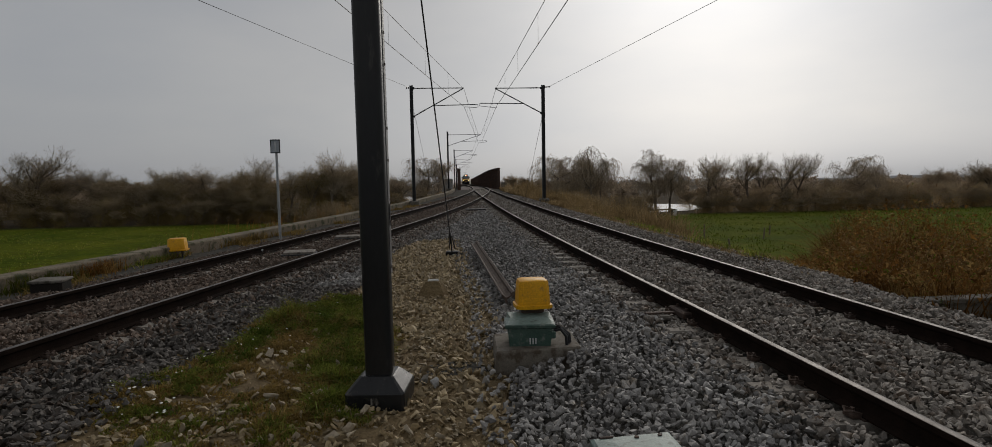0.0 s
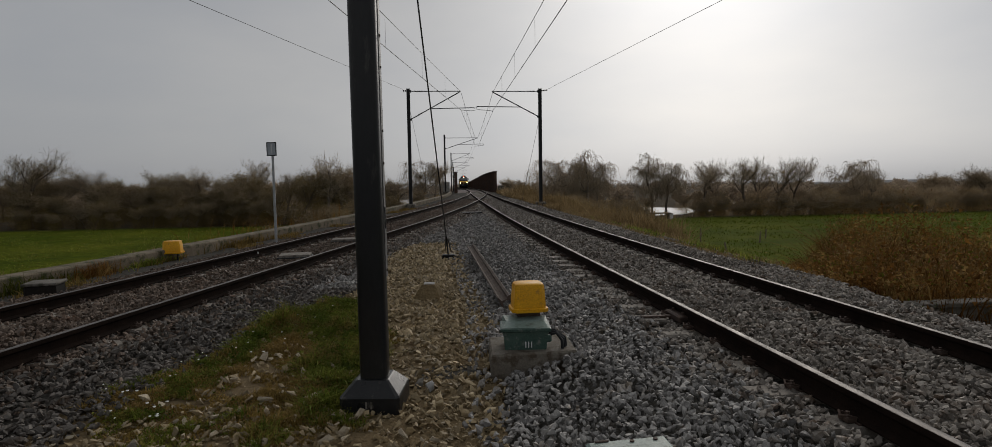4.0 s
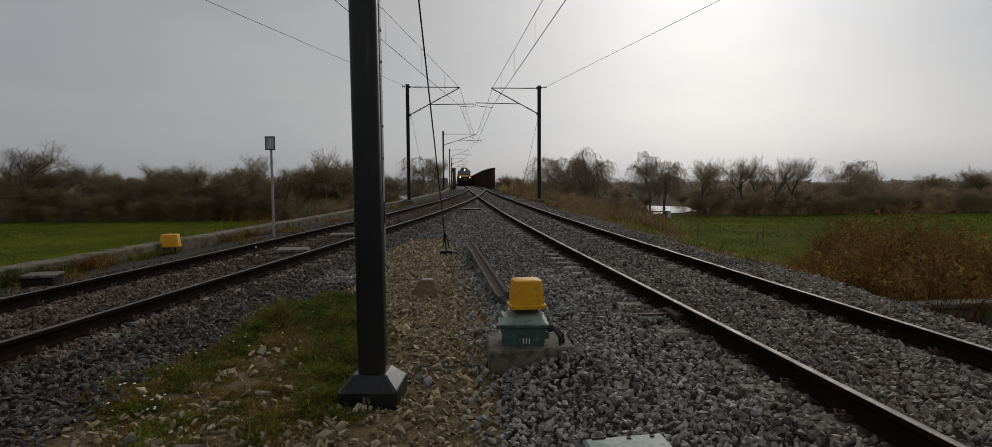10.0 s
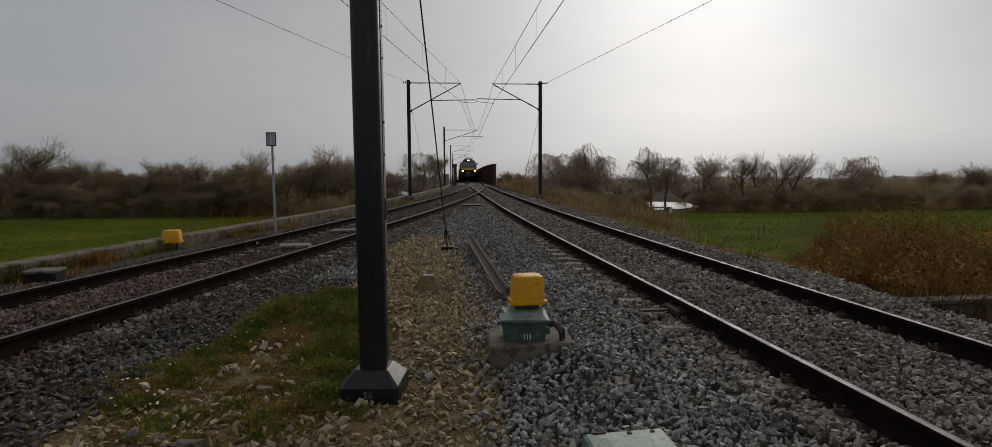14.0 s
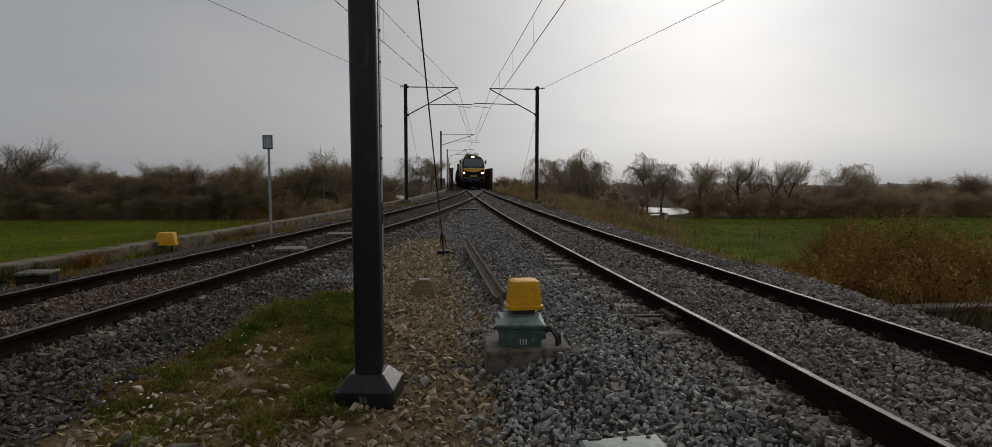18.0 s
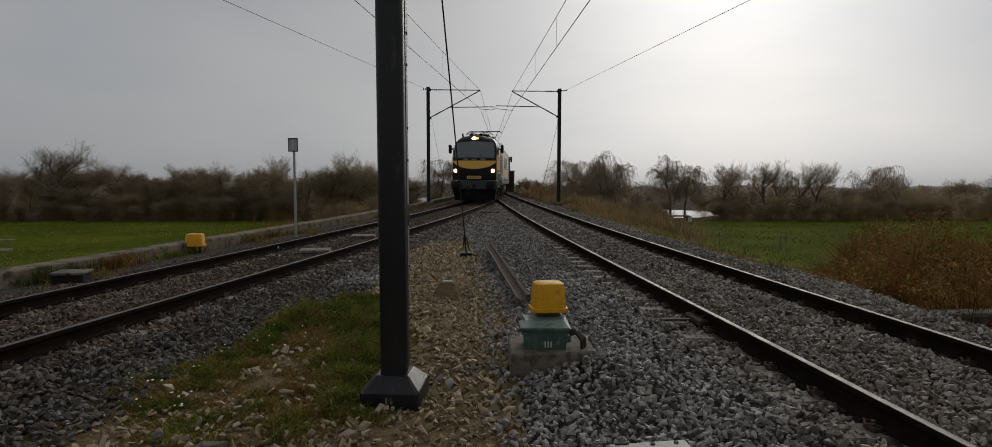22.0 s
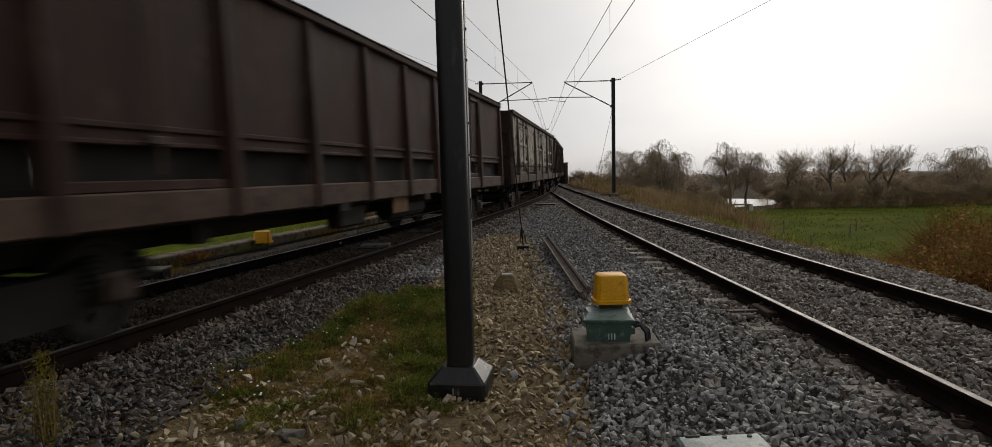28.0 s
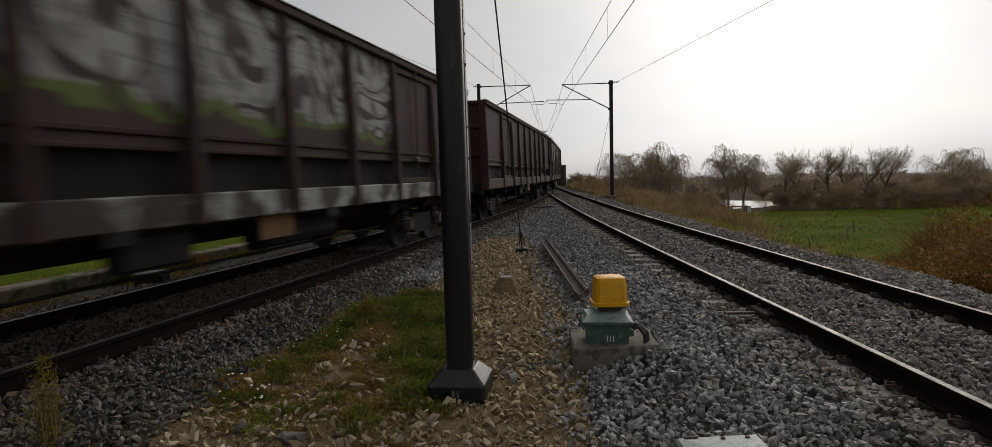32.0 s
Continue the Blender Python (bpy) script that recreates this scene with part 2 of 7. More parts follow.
mat("bark", (0.14, 0.11, 0.085), (0.20, 0.165, 0.135), rough=0.9, scale=3, bump=0.5, bscale=20, vary=0.15, island=False, spec=0.15)
mat("twig", (0.33, 0.27, 0.195), (0.44, 0.355, 0.255), rough=0.9, scale=1.0, bump=0, vary=0.25, spec=0.1, thin=0.3)
mat("leaf_olive", (0.165, 0.125, 0.05), (0.235, 0.17, 0.075), rough=0.8, scale=0.5, bump=0, vary=0.4, spec=0.1, thin=0.45)
mat("leaf_willow", (0.36, 0.255, 0.12), (0.45, 0.31, 0.15), rough=0.8, scale=0.6, bump=0, vary=0.4, spec=0.1, thin=0.45)
mat("leaf_brown", (0.40, 0.30, 0.18), (0.50, 0.37, 0.22), rough=0.8, scale=0.5, bump=0, vary=0.4, spec=0.05, thin=0.45)
mat("far_wood", (0.42, 0.335, 0.25), (0.33, 0.26, 0.19), rough=0.95, scale=0.25, bump=0, vary=0.25, spec=0.1, thin=0.45)
mat("hill", (0.12, 0.125, 0.13), (0.16, 0.16, 0.165), rough=1.0, scale=0.02, bump=0)
mat("girder_steel", (0.07, 0.045, 0.038), (0.10, 0.065, 0.05), rough=0.7, scale=1.5, bump=0.2, bscale=20, c3=(0.14, 0.07, 0.04), c3_amount=0.3)
mat("loco_grey", (0.084, 0.088, 0.093), (0.097, 0.101, 0.106), rough=0.3, scale=0.8, bump=0.01, bscale=220, c3=(0.04, 0.037, 0.034), c3_amount=0.1, spec=0.5)
mat("loco_slate", (0.024, 0.031, 0.036), (0.032, 0.041, 0.046), rough=0.28, scale=1.2, bump=0.01, bscale=220, c3=(0.03, 0.026, 0.022), c3_amount=0.2, spec=0.5)
mat("loco_silver", (0.16, 0.163, 0.167), (0.14, 0.142, 0.146), rough=0.4, scale=0.8, bump=0.01, bscale=220)
mat("loco_yellow", (0.78, 0.45, 0.09), (0.74, 0.425, 0.085), rough=0.38, scale=0.5, bump=0.01, bscale=220)
mat("loco_black", (0.006, 0.006, 0.0065), (0.011, 0.0105, 0.01), rough=0.5, scale=2, bump=0.05, spec=0.2)
mat("roof_grey", (0.055, 0.056, 0.058), (0.04, 0.04, 0.04), rough=0.55, scale=1.0, bump=0.1, c3=(0.08, 0.06, 0.042), c3_amount=0.3)
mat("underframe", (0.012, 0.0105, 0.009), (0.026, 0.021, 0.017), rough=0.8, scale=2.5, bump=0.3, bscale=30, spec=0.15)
mat("wheel_steel", (0.018, 0.0145, 0.012), (0.035, 0.028, 0.024), rough=0.75, scale=4, bump=0.2, metal=0.1, spec=0.2)
mat("box_grey", (0.042, 0.04, 0.037), (0.07, 0.066, 0.06), rough=0.65, scale=3, bump=0.1, c3=(0.03, 0.025, 0.02), c3_amount=0.3)
mat("mark_white", (0.62, 0.63, 0.63), (0.5, 0.5, 0.5), rough=0.5, scale=5, bump=0)
mat("wagon_brown", (0.027, 0.0115, 0.008), (0.053, 0.024, 0.0165), rough=0.75, scale=1.6, bump=0.25, bscale=14, c3=(0.08, 0.046, 0.034), c3_amount=0.22, spec=0.2, stretch=(1, 1, 0.3))
mat("wagon_dark", (0.032, 0.0185, 0.0135), (0.058, 0.032, 0.0235), rough=0.8, scale=1.0, bump=0.25, bscale=14, c3=(0.05, 0.04, 0.032), c3_amount=0.3, spec=0.15)
mat("wagon_sill_pale", (0.03, 0.02, 0.015), (0.27, 0.265, 0.25), rough=0.7, scale=1.5, bump=0.2, bscale=14, lo=0.47, hi=0.55, c3=(0.04, 0.028, 0.022), c3_amount=0.35)
mat("wagon_stake", (0.05, 0.034, 0.026), (0.14, 0.115, 0.092), rough=0.75, scale=1.2, bump=0.25, bscale=14, c3=(0.03, 0.02, 0.016), c3_amount=0.3, spec=0.2)
mat("wagon_sill", (0.06, 0.034, 0.024), (0.105, 0.068, 0.05), rough=0.75, scale=1.6, bump=0.25, bscale=14, c3=(0.035, 0.02, 0.015), c3_amount=0.3, spec=0.2)
mat("wagon_ochre", (0.17, 0.085, 0.025), (0.10, 0.05, 0.02), rough=0.7, scale=3, bump=0.1)
mat("panel_ochre", (0.50, 0.25, 0.035), (0.42, 0.21, 0.03), rough=0.45, scale=4, bump=0)
mat("strap_pale", (0.46, 0.42, 0.36), (0.3, 0.26, 0.21), rough=0.7, scale=3, bump=0.1, c3=(0.12, 0.08, 0.055), c3_amount=0.25)
mat("sign_face", (0.40, 0.43, 0.47), (0.33, 0.36, 0.4), rough=0.5, scale=6, bump=0)


def sprayed(name, steel, paint, dark, edge, z_edge, strokes):
    """Old wagon steel with sprayed paint above a wavering line: paler paint, dark shapes in it, a coloured rim."""
    m = bpy.data.materials.new(name)
    m.use_nodes = True
    t = m.node_tree
    b = t.nodes["Principled BSDF"]
    link = t.links.new
    co = t.nodes.new("ShaderNodeTexCoord")

    def fac(scale, lo, hi, stretch=(1, 1, 1), detail=4, distort=0.0):
        mp = t.nodes.new("ShaderNodeMapping")
        mp.inputs["Scale"].default_value = stretch
        link(co.outputs["Object"], mp.inputs["Vector"])
        n = t.nodes.new("ShaderNodeTexNoise")
        n.inputs["Scale"].default_value, n.inputs["Detail"].default_value, n.inputs["Distortion"].default_value = scale, detail, distort
        link(mp.outputs["Vector"], n.inputs["Vector"])
        r = t.nodes.new("ShaderNodeMapRange")
        r.inputs[1].default_value, r.inputs[2].default_value = lo, hi
        link(n.outputs["Fac"], r.inputs[0])
        return r.outputs[0], n.outputs["Fac"]

    def mix(f, a, c):
        x = t.nodes.new("ShaderNodeMix")
        x.data_type = "RGBA"
        link(f, x.inputs[0])
        for sock, v in ((6, a), (7, c)):
            if isinstance(v, tuple):
                x.inputs[sock].default_value = (*v, 1)
            else:
                link(v, x.inputs[sock])
        return x.outputs[2]

    sep = t.nodes.new("ShaderNodeSeparateXYZ")
    link(co.outputs["Object"], sep.inputs[0])
    grime, gf = fac(1.3, 0.35, 0.7, detail=8)
    rust = mix(grime, steel, tuple(v * 1.7 for v in steel))
    shape, _ = fac(0.75, 0.60, 0.63, (1, 1, 0.8), 2, 1.2)
    lines, _ = fac(strokes[0], 0.5, 0.62, strokes[1], 5, 0.6)
    curl, _ = fac(0.55, 0.0, 1.0, (1, 1, 0.9), 1, 1.6)
    ring = t.nodes.new("ShaderNodeMath")       # thin bands at even steps of a smooth field read as sprayed strokes
    ring.operation = "PINGPONG"
    link(curl, ring.inputs[0])
    ring.inputs[1].default_value = 0.085
    band_fac = t.nodes.new("ShaderNodeMapRange")
    band_fac.inputs[1].default_value, band_fac.inputs[2].default_value = 0.060, 0.068
    link(ring.outputs[0], band_fac.inputs[0])
    runs, _ = fac(3.0, 0.50, 0.72, (1, 1, 0.12), 6)
    body = mix(lines, paint, tuple(v * 0.62 for v in paint))
    body = mix(band_fac.outputs[0], body, dark)
    body = mix(shape, body, dark)
    body = mix(runs, body, tuple(v * 1.5 for v in steel))
    wave = t.nodes.new("ShaderNodeMath")
    wave.operation = "MULTIPLY_ADD"
    link(gf, wave.inputs[0])
    wave.inputs[1].default_value = 0.9
    link(sep.outputs["Z"], wave.inputs[2])
    for z0, z1, colour in ((z_edge + 0.45, z_edge + 0.50, edge), (z_edge + 0.58, z_edge + 0.63, body)):
        r = t.nodes.new("ShaderNodeMapRange")
        r.inputs[1].default_value, r.inputs[2].default_value = z0, z1
        link(wave.outputs[0], r.inputs[0])
        rust = mix(r.outputs[0], rust, colour)
    worn, _ = fac(5.0, 0.56, 0.66, (1, 1, 0.5), 8)
    rust = mix(worn, rust, tuple(v * 1.2 for v in steel))
    link(rust, b.inputs["Base Color"])
    b.inputs["Roughness"].default_value = 0.72
    b.inputs["Specular IOR Level"].default_value = 0.2
    MATS[name] = m


sprayed("wagon_paint", (0.05, 0.027, 0.02), (0.50, 0.44, 0.36), (0.05, 0.043, 0.04), (0.13, 0.09, 0.06), 1.35, (1.6, (1, 1, 1)))
sprayed("wagon_washed", (0.05, 0.024, 0.018), (0.15, 0.155, 0.13), (0.05, 0.024, 0.018), (0.13, 0.055, 0.035), 1.75, (2.2, (1, 1, 2.5)))
sprayed("wagon_graffiti", (0.036, 0.021, 0.016), (0.32, 0.31, 0.295), (0.045, 0.03, 0.024), (0.09, 0.12, 0.03), 2.05, (2.6, (1, 0.5, 4)))
shiny("dark_glass", (0.02, 0.024, 0.028), 0.06)
# grey-blue base lightened to stand in for sky reflected in the windscreen
shiny("cab_glass", (0.12, 0.135, 0.148), 0.1)
shiny("pale_glass", (0.30, 0.31, 0.32), 0.12)
glow("headlamp", (1.0, 0.6, 0.22), 30.0)
# orange emission added round the lenses, standing in for the headlamps' bloom
glow("lamp_halo", (1.0, 0.08, 0.006), 12.0)
glow("lamp_glint", (1.0, 0.6, 0.22), 1.6)


def water_material():
    m = bpy.data.materials.new("still_water")
    m.use_nodes = True
    t = m.node_tree
    b = t.nodes["Principled BSDF"]
    b.inputs["Base Color"].default_value = (0.03, 0.035, 0.035, 1)
    b.inputs["Roughness"].default_value = 0.06
    n = t.nodes.new("ShaderNodeTexNoise")
    n.inputs["Scale"].default_value = 1.2
    p = t.nodes.new("ShaderNodeBump")
    p.inputs["Strength"].default_value, p.inputs["Distance"].default_value = 0.08, 0.05
    t.links.new(n.outputs["Fac"], p.inputs["Height"])
    t.links.new(p.outputs["Normal"], b.inputs["Normal"])
    MATS["still_water"] = m


water_material()
mat("flood_water", (0.085, 0.08, 0.045), (0.05, 0.06, 0.02), rough=0.5, scale=0.25, bump=0.5, bscale=3, c3=(0.06, 0.075, 0.02), c3_amount=0.4, spec=0.35)


def ground_material():
    """Gravel bed on the embankment, rough grass on its slopes, green fields beyond: mixed by height and place."""
    m = bpy.data.materials.new("ground_cover")
    m.use_nodes = True
    t = m.node_tree
    b = t.nodes["Principled BSDF"]
    link = t.links.new
    geo = t.nodes.new("ShaderNodeNewGeometry")
    sep = t.nodes.new("ShaderNodeSeparateXYZ")
    link(geo.outputs["Position"], sep.inputs[0])

    def noise_col(scale, a, c, lo=0.35, hi=0.68, detail=6):
        n = t.nodes.new("ShaderNodeTexNoise")
        n.inputs["Scale"].default_value, n.inputs["Detail"].default_value = scale, detail
        link(geo.outputs["Position"], n.inputs["Vector"])
        r = t.nodes.new("ShaderNodeValToRGB")
        r.color_ramp.elements[0].position, r.color_ramp.elements[1].position = lo, hi
        r.color_ramp.elements[0].color, r.color_ramp.elements[1].color = (*a, 1), (*c, 1)
        link(n.outputs["Fac"], r.inputs["Fac"])
        return r.outputs["Color"], n.outputs["Fac"]

    # gravel darker than the loose stones: shade of their gaps put into colour
    gravel, gfac = noise_col(14, (0.05, 0.047, 0.041), (0.105, 0.098, 0.087))
    green, _ = noise_col(0.16, (0.056, 0.08, 0.005), (0.108, 0.121, 0.01))
    green2, _ = noise_col(3.0, (0.7, 0.7, 0.7), (1.2, 1.2, 1.1))
    dry, _ = noise_col(0.5, (0.11, 0.085, 0.035), (0.17, 0.13, 0.06))
    mg = t.nodes.new("ShaderNodeMix")
    mg.data_type, mg.blend_type = "RGBA", "MULTIPLY"
    mg.inputs[0].default_value = 1
    link(green, mg.inputs[6])
    link(green2, mg.inputs[7])

    def by_height(low, high):
        r = t.nodes.new("ShaderNodeMapRange")
        r.inputs[1].default_value, r.inputs[2].default_value = low, high
        wob = t.nodes.new("ShaderNodeMath")
        wob.operation = "MULTIPLY_ADD"
        link(gfac, wob.inputs[0])
        wob.inputs[1].default_value = 0.2
        link(sep.outputs["Z"], wob.inputs[2])
        link(wob.outputs[0], r.inputs[0])
        return r.outputs[0]

    brush = t.nodes.new("ShaderNodeMapRange")      # brown litter under the hedge and beyond
    brush.inputs[1].default_value, brush.inputs[2].default_value = 57.5, 60.5
    link(sep.outputs["Y"], brush.inputs[0])
    litter = t.nodes.new("ShaderNodeMix")
    litter.data_type = "RGBA"
    link(brush.outputs[0], litter.inputs[0])
    link(mg.outputs[2], litter.inputs[6])
    litter.inputs[7].default_value = (0.07, 0.055, 0.038, 1)
    a = t.nodes.new("ShaderNodeMix")
    a.data_type = "RGBA"
    link(by_height(-1.1, -0.5), a.inputs[0])
    link(litter.outputs[2], a.inputs[6])
    link(dry, a.inputs[7])
    c = t.nodes.new("ShaderNodeMix")
    c.data_type = "RGBA"
    link(by_height(-0.28, -0.08), c.inputs[0])
    link(a.outputs[2], c.inputs[6])
    link(gravel, c.inputs[7])
    link(c.outputs[2], b.inputs["Base Color"])
    b.inputs["Roughness"].default_value = 0.92
    b.inputs["Specular IOR Level"].default_value = 0.02
    vor = t.nodes.new("ShaderNodeTexVoronoi")
    vor.inputs["Scale"].default_value = 17
    link(geo.outputs["Position"], vor.inputs["Vector"])
    bp = t.nodes.new("ShaderNodeBump")
    bp.inputs["Strength"].default_value, bp.inputs["Distance"].default_value = 0.8, 0.03
    link(vor.outputs["Distance"], bp.inputs["Height"])
    link(bp.outputs["Normal"], b.inputs["Normal"])
    MATS["ground_cover"] = m


ground_material()

# ---- mesh tools ----


class Geo:
    """Vertices and faces of one mesh."""

    def __init__(self):
        self.v, self.f = [], []

    def poly(self, points):
        n = len(self.v)
        self.v += [tuple(p) for p in points]
        self.f.append(tuple(range(n, n + len(points))))
        return self

    def box(self, x, y, z, sx, sy, sz, b=0.0, rz=0.0):
        """A box about its centre, with its edges cut by b, turned by rz degrees."""
        hx, hy, hz = sx / 2, sy / 2, sz / 2
        b = min(b, hx * 0.9, hy * 0.9, hz * 0.9)
        c, s = math.cos(radians(rz)), math.sin(radians(rz))
        n = len(self.v)

        def put(px, py, pz):
            self.v.append((x + px * c - py * s, y + px * s + py * c, z + pz))

        S = [(i, j, k) for i in (-1, 1) for j in (-1, 1) for k in (-1, 1)]
        if b <= 0:
            for i, j, k in S:
                put(i * hx, j * hy, k * hz)
            for f in ((0, 1, 3, 2), (4, 6, 7, 5), (0, 4, 5, 1), (2, 3, 7, 6), (0, 2, 6, 4), (1, 5, 7, 3)):
                self.f.append(tuple(n + q for q in f))
            return self
        for i, j, k in S:
            put(i * hx, j * (hy - b), k * (hz - b))
            put(i * (hx - b), j * hy, k * (hz - b))
            put(i * (hx - b), j * (hy - b), k * hz)
        at = {q: n + 3 * e for e, q in enumerate(S)}
        for a in (0, 1, 2):
            o, p = (a + 1) % 3, (a + 2) % 3

            def key(va, vo, vp):
                q = [0, 0, 0]
                q[a], q[o], q[p] = va, vo, vp
                return tuple(q)

            for d in (-1, 1):
                ring = [at[key(d, u, w)] + a for u, w in ((-1, -1), (1, -1), (1, 1), (-1, 1))]
                self.f.append(tuple(ring if d > 0 else ring[::-1]))
            for u in (-1, 1):
                for w in (-1, 1):
                    e = [at[key(-1, u, w)] + o, at[key(1, u, w)] + o, at[key(1, u, w)] + p, at[key(-1, u, w)] + p]
                    self.f.append(tuple(e if u * w < 0 else e[::-1]))
        for i, j, k in S:
            t = [at[(i, j, k)], at[(i, j, k)] + 1, at[(i, j, k)] + 2]
            self.f.append(tuple(t if i * j * k > 0 else t[::-1]))
        return self

    def tube(self, a, b, r0, r1=None, n=8, caps=True):
        r1 = r0 if r1 is None else r1
        a, b = Vector(a), Vector(b)
        d = (b - a).normalized()
        u = d.orthogonal().normalized()
        w = d.cross(u)
        k = len(self.v)
        for p, r in ((a, r0), (b, r1)):
            for i in range(n):
                t = 2 * math.pi * i / n
                self.v.append(tuple(p + (u * math.cos(t) + w * math.sin(t)) * r))
        for i in range(n):
            j = (i + 1) % n
            self.f.append((k + i, k + j, k + n + j, k + n + i))
        if caps:
            self.f.append(tuple(range(k + n - 1, k - 1, -1)))
            self.f.append(tuple(range(k + n, k + 2 * n)))
        return self

    def line(self, points, r, n=5):
        """One bent tube through the points."""
        P = [Vector(p) for p in points]
        u, rings = None, []
        for i, p in enumerate(P):
            d = (P[min(i + 1, len(P) - 1)] - P[max(i - 1, 0)]).normalized()
            u = d.orthogonal().normalized() if u is None else (u - d * u.dot(d)).normalized()
            w = d.cross(u)
            rings.append([p + (u * math.cos(2 * math.pi * k / n) + w * math.sin(2 * math.pi * k / n)) * r for k in range(n)])
        return self.loft(rings)

    def lathe(self, profile, origin=(0, 0, 0), axis="z", n=24):
        """Turns rows of (radius, height) round an axis through origin."""
        k, ox = len(self.v), Vector(origin)
        for r, h in profile:
            for i in range(n):
                t = 2 * math.pi * i / n
                c, s = r * math.cos(t), r * math.sin(t)
                p = {"z": (c, s, h), "x": (h, c, s), "y": (s, h, c)}[axis]
                self.v.append(tuple(ox + Vector(p)))
        for e in range(len(profile) - 1):
            for i in range(n):
                j = (i + 1) % n
                self.f.append((k + e * n + i, k + e * n + j, k + (e + 1) * n + j, k + (e + 1) * n + i))
        self.f.append(tuple(range(k + n - 1, k - 1, -1)))
        m = k + (len(profile) - 1) * n
        self.f.append(tuple(range(m, m + n)))
        return self

    def loft(self, rings, closed=True, caps=True):
        k, n = len(self.v), len(rings[0])
        for ring in rings:
            self.v += [tuple(p) for p in ring]
        for e in range(len(rings) - 1):
            for i in range(n if closed else n - 1):
                j = (i + 1) % n
                self.f.append((k + e * n + i, k + e * n + j, k + (e + 1) * n + j, k + (e + 1) * n + i))
        if caps:
            self.f.append(tuple(range(k + n - 1, k - 1, -1)))
            m = k + (len(rings) - 1) * n
            self.f.append(tuple(range(m, m + n)))
        return self

    def mesh(self, name, smooth=False):
        me = bpy.data.meshes.new(name)
        me.from_pydata(self.v, [], self.f)
        bm = bmesh.new()
        bm.from_mesh(me)
        bmesh.ops.recalc_face_normals(bm, faces=bm.faces)
        bm.to_mesh(me)
        bm.free()
        if smooth:
            me.polygons.foreach_set("use_smooth", [True] * len(me.polygons))
            me.set_sharp_from_angle(angle=radians(35))
        me.update()
        return me


def part(name, geo, material, parent=None, label="", smooth=False, at=None):
    """One mesh object under a thing or a part."""
    me = geo if isinstance(geo, bpy.types.Mesh) else geo.mesh(name, smooth)
    if not me.materials:
        me.materials.append(MATS[material])
    ob = new(name, me)
    ob.parent = parent
    if at is not None:
        ob.matrix_basis = at
    return tagged(ob, label)


def thing(name, label, category, group="", kind="", at=None):
    ob = new(name)
    ob.empty_display_size = 0.2
    if at is not None:
        ob.matrix_basis = at
    return tagged(ob, label, category, group, kind)


def tri_mesh(name, verts, tris, material):
    """A mesh from arrays, for stones, blades and twigs in great number."""
    me = bpy.data.meshes.new(name)
    verts, tris = np.asarray(verts, np.float32).reshape(-1, 3), np.asarray(tris, np.int32).reshape(-1, 3)
    me.vertices.add(len(verts))
    me.vertices.foreach_set("co", verts.ravel())
    me.loops.add(tris.size)
    me.loops.foreach_set("vertex_index", tris.ravel())
    me.polygons.add(len(tris))
    me.polygons.foreach_set("loop_start", np.arange(0, tris.size, 3, dtype=np.int32))
    me.polygons.foreach_set("use_smooth", np.zeros(len(tris), bool))
    me.update(calc_edges=True)
    me.materials.append(MATS[material])
    return me


def blades(name, base, height, width, material, rng, lean=0.35, bend=0.5):
    """Thin bent blades of grass or reed that stand on the base points."""
    n = len(base)
    az, tilt = rng.uniform(0, 2 * np.pi, n), rng.normal(0, lean, n)
    face = rng.uniform(0, 2 * np.pi, n)
    d = np.stack([np.cos(az), np.sin(az), np.zeros(n)], 1)
    s = np.stack([np.cos(face), np.sin(face), np.zeros(n)], 1) * width[:, None] / 2
    up = np.array([0, 0, 1.0])
    mid = base + (up * 0.55 + d * (tilt * 0.5)[:, None]) * height[:, None]
    tip = base + (up * (1 - 0.25 * np.abs(tilt))[:, None] + d * (tilt * (1 + bend))[:, None]) * height[:, None]
    v = np.stack([base - s, base + s, mid + s * 0.8, mid - s * 0.8, tip], 1)
    k = np.arange(n)[:, None] * 5
    f = np.concatenate([k + [0, 1, 2], k + [0, 2, 3], k + [3, 2, 4]], 0)
    return tri_mesh(name, v, f, material)


